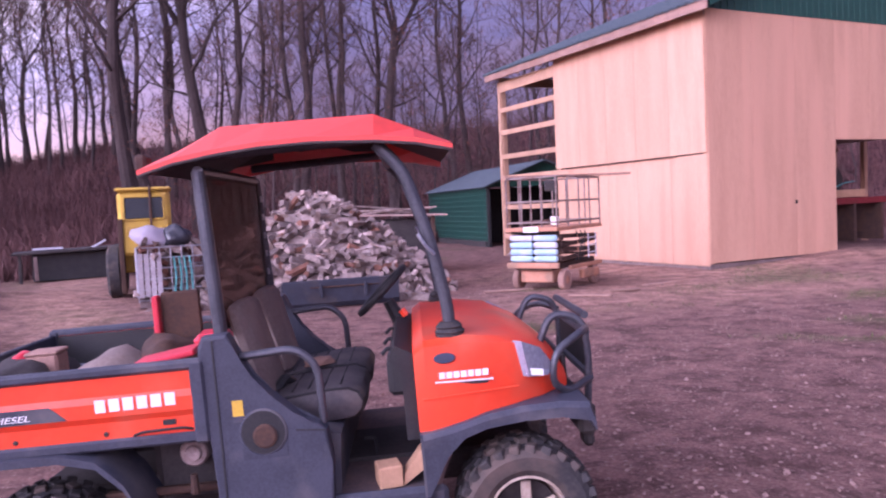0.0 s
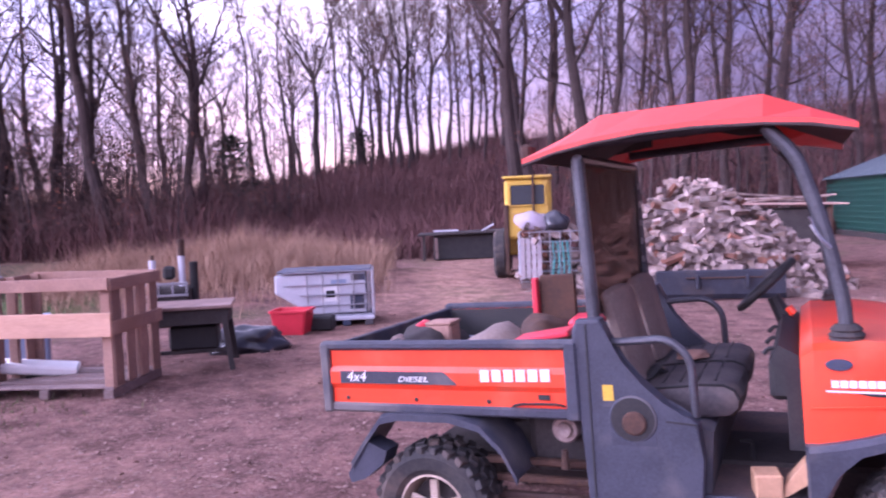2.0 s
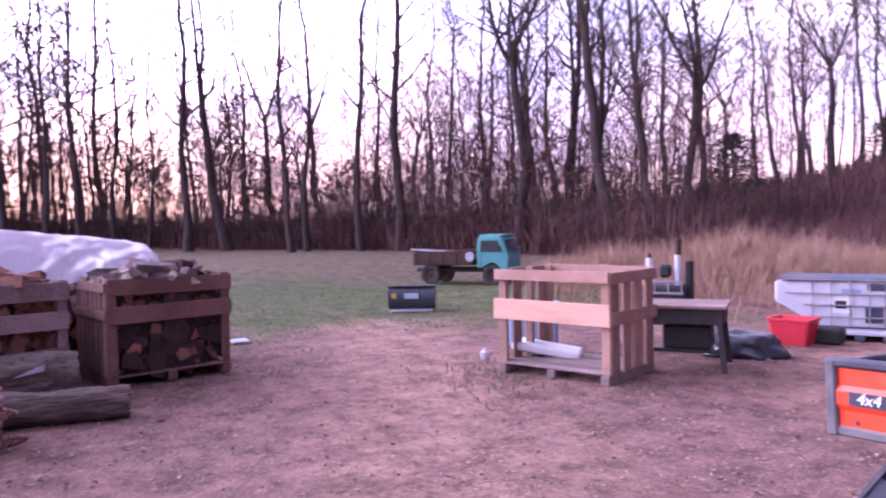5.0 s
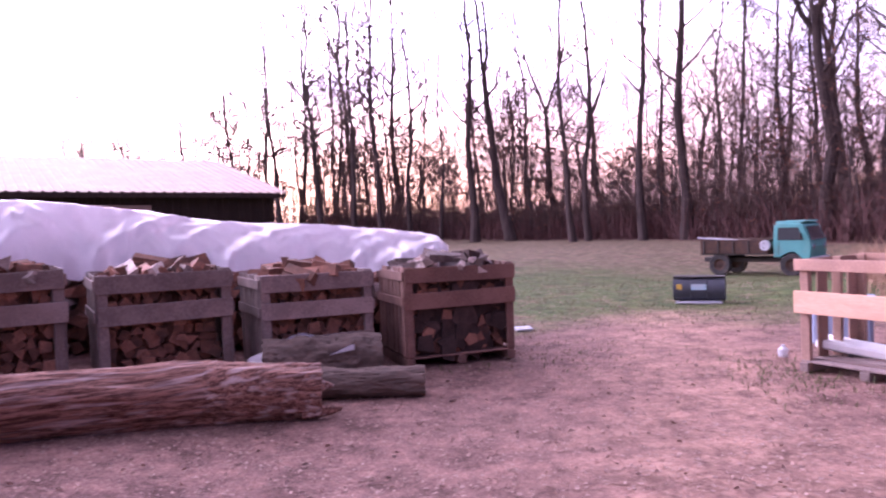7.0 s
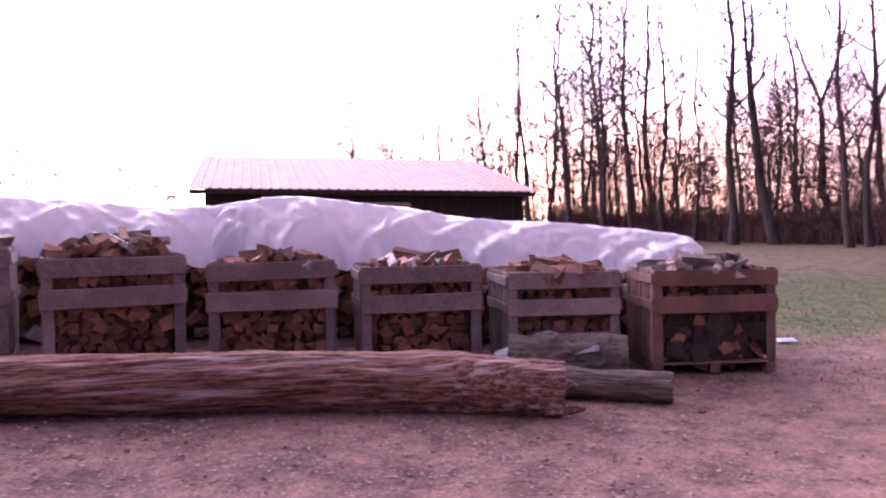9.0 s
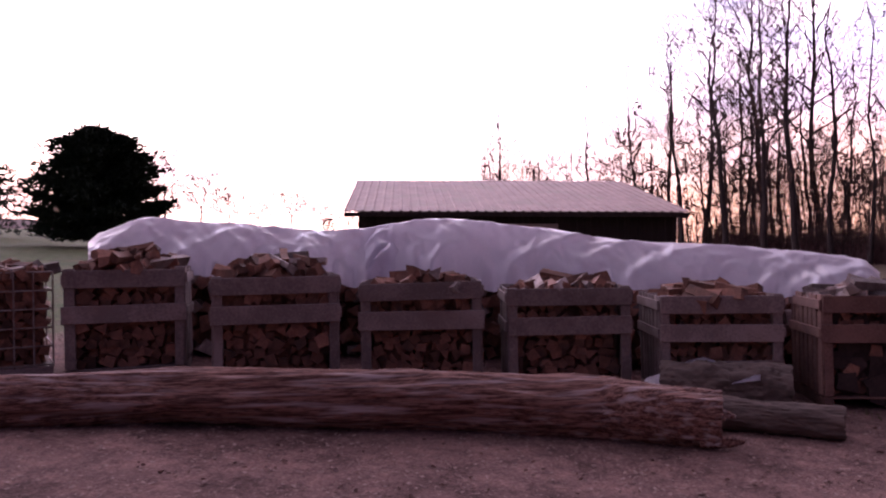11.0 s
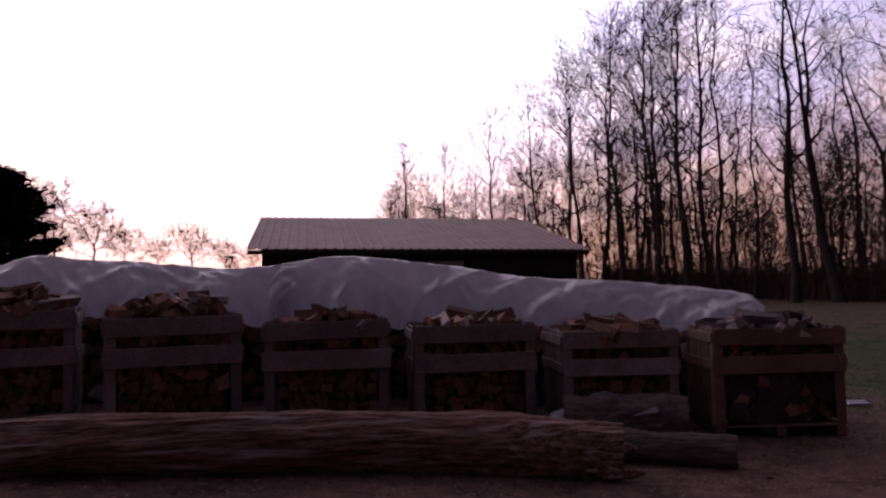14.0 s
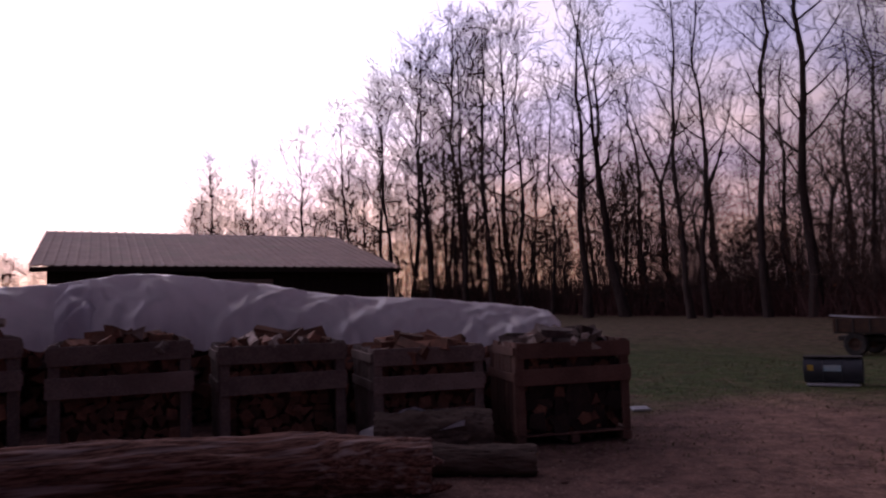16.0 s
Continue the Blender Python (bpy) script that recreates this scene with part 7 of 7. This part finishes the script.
# ---- yellow machine, junk crate, low shelter ----
def yellow_machine():
    x, y = at_az(21.9, 17.0)
    y_ = thing("yellow_truck", on_ground(x, y, 20), "old yellow truck with a tall narrow cab, seen from behind", "truck")
    part("cab", block(1.0, 1.3, 1.30, (0, 0.2, 1.50), 0.07), "yellow", y_)
    part("cab_roof", block(1.06, 1.4, 0.07, (0, 0.2, 2.18), 0.03), "yellow", y_)
    wf = part("rear_window", block(0.72, 0.03, 0.42, (0, -0.455, 1.80), 0.05), "glass", y_)
    part("window_rim", tube(bend([(-0.38, -0.47, 1.57), (0.38, -0.47, 1.57), (0.38, -0.47, 2.03), (-0.38, -0.47, 2.03), (-0.38, -0.47, 1.57)], 0.07), 0.018, 6), "yellow", wf)
    part("beacon_post", block(0.05, 0.05, 1.2, (0.12, -0.5, 1.65), 0.01), "rust", y_)
    part("lamp_bar", block(0.70, 0.06, 0.10, (0, -0.47, 1.38), 0.02), "yellow", y_)
    part("body", block(1.0, 1.9, 0.5, (0, 0.9, 0.75), 0.05), "yellow", y_)
    part("hinge_post", block(0.10, 0.1, 1.5, (-0.46, -0.46, 0.85), 0.02), "rust", y_)
    for sx in (-0.55, 0.55):
        for yy in (0.0, 1.5):
            t = part("tyre", lathe([(0.20, -0.13), (0.46, -0.14), (0.53, -0.09), (0.53, 0.09), (0.46, 0.14), (0.20, 0.13)], 24), "rubber", y_, m=Matrix.Translation((sx * 1.15, yy, 0.53)) @ Matrix.Rotation(radians(90), 4, "Z"))
            part("rim", lathe([(0.0, -0.06), (0.18, -0.10)], 18), "yellow", t)


yellow_machine()


def junk_crate():
    x, y = at_az(20.4, 15.3)
    m = on_ground(x, y, 20)
    c = thing("wire_crate", m, "pale wire crate heaped with wood scraps and strapping", "crate")
    W, D, H = 1.15, 1.0, 1.12
    part("crate_base", block(W, D, 0.12, (0, 0, 0.07), 0.01), "pallet", c)
    for yy in (-D / 2, D / 2):
        for k in range(6):
            part("wire_bar", tube([(-W / 2, yy, 0.15 + k * 0.19), (W / 2, yy, 0.15 + k * 0.19)], 0.012, 6), "bright_steel", c)
        for k in range(7):
            part("wire_bar", tube([(-W / 2 + W * k / 6, yy, 0.12), (-W / 2 + W * k / 6, yy, H)], 0.012, 6), "bright_steel", c)
    part("side_sheet", block(0.02, D, 0.9, (-W / 2 - 0.02, 0, 0.65), 0.004), "tote", c)
    for k in range(4):
        part("front_slat", block(0.085, 0.02, 0.80 - 0.03 * (k % 2), (-0.52 + 0.105 * k, -D / 2 - 0.024, 0.60), 0.004), "palewood", c)
    f = thing("wood_scraps", m, "jumbled pale wood scraps heaped in a wire crate", "wood scraps")
    r = random.Random(14)
    for i in range(90):
        shared("split_log", r.choice(PALE + WEDGES[:5]), f, Matrix.Translation((r.uniform(-0.45, 0.45), r.uniform(-0.42, 0.42), r.uniform(0.25, 1.22))) @ Euler((r.uniform(-1, 1), r.uniform(0, 6), r.uniform(0, 6))).to_matrix().to_4x4())
    tagged(part("crumpled_cover", lump(0.78, 0.7, 0.42, 21), "sheet", None, "", m @ pose(-0.30, -0.1, 1.27, 8, 6, 15), True), "grey-white crumpled sheet on top of the crate", "sheet")
    tagged(part("black_bag", lump(0.52, 0.46, 0.5, 24), "bag", None, "", m @ pose(0.14, -0.28, 1.24, -10, 8, 30), True), "black plastic bag on top of the crate", "bag")
    for k in range(4):
        tagged(part("strap", tube(bend([(0.05 + 0.09 * k, -D / 2 - 0.05, 0.92), (0.08 + 0.09 * k, -D / 2 - 0.09, 0.55), (0.02 + 0.11 * k, -D / 2 - 0.08, 0.16)], 0.1), 0.016, 6), "teal", None, "", m), "light blue strap hanging on the wire crate", "strap", "blue straps")


junk_crate()


def low_shelter():
    x, y = at_az(26.7, 25.0)
    s = thing("low_shelter", on_ground(x, y, 26), "low black shelter with scraps lying on its flat roof", "shelter")
    part("roof", block(3.0, 1.6, 0.07, (0, 0, 0.86), 0.01, None, Matrix.Rotation(-0.02, 4, "Y")), "darkgrey", s)
    part("body", block(2.2, 1.3, 0.80, (0.1, 0.1, 0.42), 0.03), "black", s)
    for xx in (-1.3, 1.35):
        part("post", block(0.09, 0.09, 0.85, (xx, -0.6, 0.42), 0.01), "darkgrey", s)
    part("roof_scrap", block(0.45, 0.3, 0.05, (0.75, -0.2, 1.0), 0.01, None, Matrix.Rotation(-0.5, 4, "Y")), "tote", s)
    part("roof_scrap", block(0.8, 0.35, 0.05, (-0.6, 0, 0.93), 0.01), "tote", s)
    part("lean_board", block(0.10, 0.05, 0.7, (-0.9, -0.75, 0.4), 0.01, None, Matrix.Rotation(0.3, 4, "X")), "pallet", s)


low_shelter()


# ---- things round the grassy bank ----
def cut_tote():
    """A caged liquid tote lying on its side, its tank cut slantwise."""
    x, y = at_az(36.6, 11.6)
    m = on_ground(x, y, 33)
    t = thing("liquid_tote", m, "cloudy white caged liquid tote with a slanted cut tank", "liquid tote")
    L, D, H = 1.15, 0.95, 0.80
    bm = bmesh.new()
    prof = [(-L / 2 - 0.24, H - 0.04), (-L / 2 - 0.24, H - 0.30), (-0.30, 0.18), (L / 2 - 0.08, 0.18), (L / 2 - 0.08, H - 0.02)]
    ring_faces(bm, [[(a, -D / 2 + 0.04, b) for a, b in prof], [(a, D / 2 - 0.04, b) for a, b in prof]])
    bmesh.ops.bevel(bm, geom=bm.edges[:], offset=0.03, segments=2, affect="EDGES", profile=0.5)
    tank = part("tank", bm, "tote", t)
    part("sticker", block(0.26, 0.006, 0.22, (-0.02, -D / 2 + 0.035, 0.47), 0), "white", tank, "white square sticker")
    part("sticker_mark", block(0.13, 0.006, 0.10, (-0.02, -D / 2 + 0.03, 0.47), 0), "black", tank)
    part("valve_plate", block(0.22, 0.008, 0.07, (0.10, -D / 2 + 0.034, 0.64), 0), "bluetote", tank)
    part("dark_panel", block(0.20, 0.006, 0.20, (0.36, -D / 2 + 0.034, 0.34), 0), "bluegrey", tank)
    part("dark_panel", block(0.20, 0.006, 0.09, (0.38, -D / 2 + 0.034, 0.70), 0), "bluegrey", tank)
    for yy in (-D / 2, D / 2):
        for z in (0.16, 0.31, 0.46, 0.61, 0.79):
            part("cage_bar", tube([(-0.45 if z < 0.5 else -L / 2 - 0.1, yy, z), (L / 2, yy, z)], 0.011, 6), "bright_steel", t)
        for k in range(5):
            part("cage_bar", tube([(-0.35 + k * 0.22, yy, 0.12), (-0.35 + k * 0.22, yy, 0.80)], 0.011, 6), "bright_steel", t)
    for z in (0.16, 0.37, 0.58, 0.79):
        part("cage_bar", tube([(L / 2, -D / 2, z), (L / 2, D / 2, z)], 0.011, 6), "bright_steel", t)
    part("end_board", block(0.03, D, 0.62, (L / 2 + 0.01, 0, 0.48), 0.005), "tote", t)
    part("pallet", block(0.80, D, 0.06, (0.20, -0.06, 0.12), 0.01), "tote", t)
    for k in range(3):
        part("pallet_foot", block(0.12, D, 0.08, (-0.12 + k * 0.32, -0.06, 0.05), 0.01), "bluegrey", t)
    part("top_rim", block(L + 0.20, D, 0.025, (-0.10, 0, 0.80), 0.006), "bluegrey", t)


cut_tote()


def red_tub():
    x, y = at_az(39.7, 10.55)
    t = thing("plastic_tub", on_ground(x, y, 20), "red plastic storage tub standing on the grass", "tub")
    rings = []
    for z, w, d in ((0.0, 0.20, 0.16), (0.29, 0.245, 0.20), (0.30, 0.265, 0.215), (0.33, 0.265, 0.215), (0.33, 0.235, 0.19), (0.02, 0.19, 0.15)):
        rings.append([(sx * w * (1 if k else 0.9), sy * d * (0.9 if k else 1), z) for sx, sy, k in ((-1, -1, 0), (1, -1, 0), (1, -1, 1), (1, 1, 1), (1, 1, 0), (-1, 1, 0), (-1, 1, 1), (-1, -1, 1))])
    part("shell", loft(rings), "redtub", t)
    for s in (-1, 1):
        part("tub_handle", block(0.02, 0.14, 0.03, (s * 0.268, 0, 0.28), 0.006), "redtub", t)
    x, y = at_az(37.6, 10.75)
    b = tagged(part("black_tub", block(0.36, 0.30, 0.20, (0, 0, 0.10), 0.03), "black", None, "", on_ground(x, y, 25)), "small black plastic bin beside the tote", "bin")


red_tub()


def bag_heap(az, d, sx, sy, sz, seed, label):
    x, y = at_az(az, d)
    bm = bmesh.new()
    bmesh.ops.create_icosphere(bm, subdivisions=4, radius=1)
    for v in bm.verts:
        n = 1 + 0.30 * noise.noise(v.co * 1.9 + Vector((seed, 0, 0))) + 0.14 * abs(noise.noise(v.co * 5.5 + Vector((0, seed, 0)))) + 0.05 * noise.noise(v.co * 13)
        v.co = Vector((v.co.x * sx * n, v.co.y * sy * n, max(-0.02, (v.co.z * n + 0.35) * sz)))
    tagged(part("plastic_bag", bm, "bag", None, "", on_ground(x, y, 40), True), label, "bag")


bag_heap(42.9, 9.5, 0.42, 0.30, 0.21, 2, "crumpled shiny black plastic bags on the ground")
bag_heap(41.6, 9.7, 0.22, 0.2, 0.13, 5, "crumpled shiny black plastic bag on the ground")


def work_table():
    m = on_ground(-6.36, 5.95, 40)
    t = thing("work_table", m, "dark work table with a rusty brown top and splayed legs", "table")
    W, D, H = 0.94, 0.74, 0.67
    part("tabletop", block(W, D, 0.035, (0, 0, H), 0.006), "rust_top", t)
    part("apron", block(W - 0.08, 0.03, 0.16, (0, -D / 2 + 0.06, H - 0.10), 0.005), "darkgrey", t)
    part("apron", block(W - 0.08, 0.03, 0.16, (0, D / 2 - 0.06, H - 0.10), 0.005), "darkgrey", t)
    for sx in (-1, 1):
        part("apron", block(0.03, D - 0.12, 0.16, (sx * (W / 2 - 0.05), 0, H - 0.10), 0.005), "darkgrey", t)
        for sy in (-1, 1):
            part("leg", tube([(sx * (W / 2 - 0.09), sy * (D / 2 - 0.08), H - 0.03), (sx * (W / 2 - 0.02), sy * (D / 2 - 0.02), 0.0)], 0.04, 4), "darkgrey", t)
    part("stretcher", block(W - 0.1, 0.05, 0.04, (0, -0.1, 0.18), 0.005), "darkgrey", t)
    part("lower_shelf", block(0.5, 0.4, 0.25, (0.05, 0.05, 0.33), 0.02), "black", t)


M["rust_top"] = mat("rusty_sheet_tabletop", (0.25, 0.16, 0.135), (0.17, 0.11, 0.095), 0.6, 0.2, scale=5, bump=0.1, c=(0.32, 0.22, 0.19))
work_table()


def engine_stand():
    x, y = at_az(48.2, 9.9)
    e = thing("engine_stand", on_ground(x, y, 40), "old engine on a frame with two pale exhaust pipes", "engine")
    part("block", block(0.55, 0.42, 0.38, (0, 0, 0.62), 0.03), "darkgrey", e)
    part("frame", block(0.75, 0.5, 0.08, (0, 0, 0.38), 0.01), "rust", e)
    for sx in (-0.3, 0.3):
        for sy in (-0.2, 0.2):
            part("leg", block(0.06, 0.06, 0.36, (sx, sy, 0.18), 0.006), "rust", e)
    for sx, h in ((-0.17, 1.14), (0.17, 1.18)):
        p = part("pipe", tube([(sx, 0.0, 0.75), (sx, 0, h)], 0.04, 12), "tote", e, "pale upright pipe")
        part("pipe_cap", tube([(sx, 0, h - 0.003), (sx, 0, h + (0.06 if sx < 0 else 0.20))], 0.018 if sx < 0 else 0.04, 10), "rust", p)
    part("filter", tube([(0.30, 0.05, 0.62), (0.30, 0.05, 1.1)], 0.05, 10), "black", e)
    part("rack", block(0.52, 0.03, 0.03, (0, -0.22, 0.86), 0.005), "bright_steel", e)
    part("rack", block(0.52, 0.03, 0.03, (0, -0.22, 0.72), 0.005), "bright_steel", e)
    for k in range(4):
        part("rack_bar", block(0.02, 0.02, 0.18, (-0.24 + 0.16 * k, -0.22, 0.79), 0.003), "bright_steel", e)
    part("carburettor", block(0.14, 0.14, 0.16, (0.02, 0, 0.98), 0.03), "black", e)


engine_stand()

# the empty crate
a, b = Vector((-7.094, 4.033, 0)), Vector((-5.864, 4.568, 0))
ang = math.degrees(math.atan2(b.y - a.y, b.x - a.x))
nn_ = Vector((-(b - a).y, (b - a).x, 0)).normalized()
c0 = (a + b) / 2 + nn_ * 0.5


def empty_crate(m, w, d, h):
    r = random.Random(3)
    c = thing("pallet_crate", m, "empty crate of fresh and weathered pallet boards", "crate", "pallet crates")
    for x in (-w / 2 + 0.05, 0, w / 2 - 0.05):
        board(c, "runner", 0.09, d, 0.085, (x, 0, 0.045), "pallet", rng=r)
    for i in range(6):
        board(c, "base_slat", w - 0.02, d / 6 - 0.04, 0.02, (0, -d / 2 + (i + 0.5) * d / 6, 0.1), "pallet", rng=r)
    for s in (-1, 1):
        for y in (-d / 2 + 0.05, 0.05, d / 2 - 0.05):
            board(c, "post", 0.09, 0.04, h - 0.02, (s * (w / 2 - 0.05), y, h / 2), "pallet_new", rng=r)
        for i in range(4):
            board(c, "side_slat", 0.02, d / 4 - 0.09, h - 0.16, (s * (w / 2 - 0.0), -d / 2 + (i + 0.5) * d / 4, h / 2 + 0.02), "pallet_new", rng=r)
        board(c, "side_board", 0.022, d, 0.11, (s * (w / 2 + 0.022), 0, h - 0.07), "pallet_new", rng=r)
        board(c, "side_board", 0.022, d, 0.13, (s * (w / 2 + 0.022), 0, h * 0.58), "pallet_new", rng=r)
    board(c, "front_board", w + 0.03, 0.024, 0.11, (0, -d / 2 - 0.02, h - 0.06), "pallet_new", rng=r)
    board(c, "front_board", w + 0.05, 0.024, 0.215, (0, -d / 2 - 0.02, h * 0.615), "pallet_pale", rng=r)
    board(c, "back_board", w, 0.024, 0.11, (0, d / 2 + 0.02, h - 0.06), "pallet_new", rng=r)


M["pallet_pale"] = mat("pale_new_pallet_board", (0.60, 0.37, 0.27), (0.50, 0.30, 0.21), 0.85, scale=3, fine=45, bump=0.2, rnd=0.1, c=(0.36, 0.21, 0.16), stretch=(0.4, 1, 3))
empty_crate(on_ground(c0.x, c0.y, ang), 1.32, 0.98, 1.10)

x, y = at_az(57.6, 9.9)
bt = thing("blue_tote", on_ground(x, y, 55), "pale blue-grey plastic tote on the grass", "tote")
part("shell", block(0.62, 0.45, 0.48, (0, 0, 0.30), 0.03), "bluetote", bt)
part("lid", block(0.68, 0.5, 0.06, (0, 0, 0.57), 0.02), "bluetote", bt)
x, y = at_az(56.6, 8.6)
wb = thing("tilted_board", on_ground(x, y, 50), "white board tilted on a dark trestle near the empty crate", "board")
part("sheet", block(0.75, 0.42, 0.09, (0, 0, 0.19), 0.02, None, Matrix.Rotation(radians(9), 4, "Y")), "white", wb)
part("support", block(0.4, 0.3, 0.14, (0.1, 0, 0.07), 0.02), "darkgrey", wb)
x, y = -7.95, 4.36
tagged(part("white_jug", lathe([(0.0, 0.0), (0.05, 0.0), (0.055, 0.08), (0.02, 0.11), (0.02, 0.13), (0.0, 0.13)], 16), "tote", None, "", on_ground(x, y) @ pose(0, 0, 0, 90)), "small white plastic jug standing on the grass", "jug")
for az, d, ln in ((79.6, 11.2, 0.35), (79.2, 11.0, 0.25)):
    x, y = at_az(az, d)
    tagged(part("scrap_board", block(ln, 0.10, 0.03, (0, 0, 0), 0.004), "tote", None, "", on_ground(x, y, 20 + az, 0.03)), "pale scrap of board on the ground", "board", "scraps")


def lying_drum():
    x, y = at_az(66.6, 14.5)
    d = thing("steel_drum", on_ground(x, y, 62), "black steel drum lying on its side with a blue label", "drum")
    m = Matrix.Translation((0, 0, 0.27)) @ Matrix.Rotation(radians(90), 4, "Z")
    part("shell", lathe([(0.0, -0.43), (0.19, -0.43), (0.215, -0.42), (0.22, -0.44), (0.22, -0.40), (0.212, -0.15), (0.225, -0.14), (0.212, -0.13), (0.212, 0.13), (0.225, 0.14), (0.212, 0.15), (0.22, 0.40), (0.22, 0.44), (0.215, 0.42), (0.0, 0.43)], 30), "bluegrey_dark", d, m=m, smooth=40)
    part("drum_label", block(0.26, 0.012, 0.10, (0.0, -0.212, 0.31), 0.0), "liftblue", d, "blue and white paper label")
    part("end_patch", block(0.09, 0.02, 0.10, (-0.33, -0.208, 0.31), 0.004), "yellow", d)
    part("flat_top", block(0.88, 0.30, 0.025, (0, 0, 0.485), 0.006), "darkgrey", d)
    part("skid", block(0.80, 0.4, 0.04, (0, 0, 0.03), 0.01), "tote", d)


M["bluegrey_dark"] = mat("dark_drum_paint", (0.05, 0.055, 0.07), (0.07, 0.075, 0.09), 0.45, 0.1, bump=0.05)
lying_drum()


def old_truck():
    x, y = at_az(62.6, 27.6)
    ang = 42
    t = thing("old_truck", on_ground(x, y, ang), "faded teal cab-over pickup truck with a dark flat bed", "truck")
    # x forward (towards the cab), width along y
    part("chassis", block(3.5, 0.7, 0.16, (0.0, 0, 0.52), 0.02), "darkgrey", t)
    prof = [(0.72, 0.62), (0.72, 1.02), (0.76, 1.62), (0.86, 1.72), (1.55, 1.70), (1.66, 1.62), (1.84, 1.12), (1.88, 0.95), (1.84, 0.55), (1.60, 0.55), (1.52, 0.75), (1.38, 0.85), (1.20, 0.85), (1.04, 0.76), (0.95, 0.60)]
    bm = slab(prof, -0.78, 0.78)
    bmesh.ops.bevel(bm, geom=[e for e in bm.edges if abs(e.verts[0].co.y - e.verts[1].co.y) < 1e-4], offset=0.05, segments=2, affect="EDGES", profile=0.5)
    cab = part("cab", bm, "teal", t)
    for s in (-1, 1):
        part("side_window", slab([(0.86, 1.16), (0.89, 1.56), (1.50, 1.56), (1.66, 1.16)], s * 0.785 - 0.008, s * 0.785 + 0.008), "glass", cab)
        part("door_line", slab([(0.88, 0.70), (0.895, 0.70), (0.905, 1.12), (0.89, 1.12)], s * 0.785 - 0.004, s * 0.785 + 0.004), "darkgrey", cab)
        part("mirror", block(0.04, 0.12, 0.16, (1.62, s * 0.92, 1.30), 0.02), "darkgrey", cab)
        part("lamp", lathe([(0.0, -0.03), (0.08, -0.02), (0.09, 0.0)], 16), "lens", cab, m=Matrix.Translation((1.875, s * 0.55, 0.95)) @ Matrix.Rotation(radians(90), 4, "Z"))
    ws = bmesh.new()
    ring_faces(ws, [[(1.85, -0.66, 1.16), (1.85, 0.66, 1.16), (1.70, 0.62, 1.58), (1.70, -0.62, 1.58)], [(1.83, -0.66, 1.16), (1.83, 0.66, 1.16), (1.68, 0.62, 1.58), (1.68, -0.62, 1.58)]])
    part("windscreen", ws, "glass", cab)
    part("roof_cap", block(0.85, 1.4, 0.05, (1.22, 0, 1.735), 0.02), "teal", cab)
    part("bumper", block(0.08, 1.5, 0.14, (1.90, 0, 0.55), 0.02), "tote", t)
    bed = part("flat_bed", block(2.25, 1.6, 0.08, (-0.55, 0, 0.74), 0.01), "darkgrey", t, "dark rusty truck bed")
    for sy in (-0.79, 0.79):
        part("bed_side", block(2.25, 0.05, 0.46, (-0.55, sy, 0.97), 0.01), "rust", bed)
        for k in range(5):
            part("stake", block(0.05, 0.03, 0.44, (-1.55 + 0.5 * k, sy * 1.045, 0.96), 0.006), "darkgrey", bed)
    for ex in (-1.66, 0.56):
        part("bed_end", block(0.05, 1.53, 0.46, (ex, 0, 0.97), 0.01), "rust", bed)
    part("spare_wheel", lathe([(0.0, -0.05), (0.07, -0.06), (0.08, -0.03), (0.15, -0.06), (0.18, 0.0), (0.15, 0.06)], 22), "tote", t, "pale-hubbed spare wheel", Matrix.Translation((0.48, -0.80, 1.0)))
    part("bed_load", tube([(-1.95, -0.4, 1.26), (-0.2, -0.1, 1.12)], 0.03, 6), "tote", t)
    part("bed_load", tube([(-1.85, 0.1, 1.25), (-0.2, 0.3, 1.12)], 0.03, 6), "pallet", t)
    for x_ in (-1.05, 1.28):
        for s in (-1, 1):
            w = part("tyre", lathe([(0.20, -0.09), (0.33, -0.10), (0.37, -0.06), (0.37, 0.06), (0.33, 0.10), (0.20, 0.09)], 24), "rubber", t, m=Matrix.Translation((x_, s * 0.68, 0.37)))
            part("rim", lathe([(0.0, -0.05), (0.12, -0.03), (0.20, -0.08)], 18), "rust", w)


old_truck()
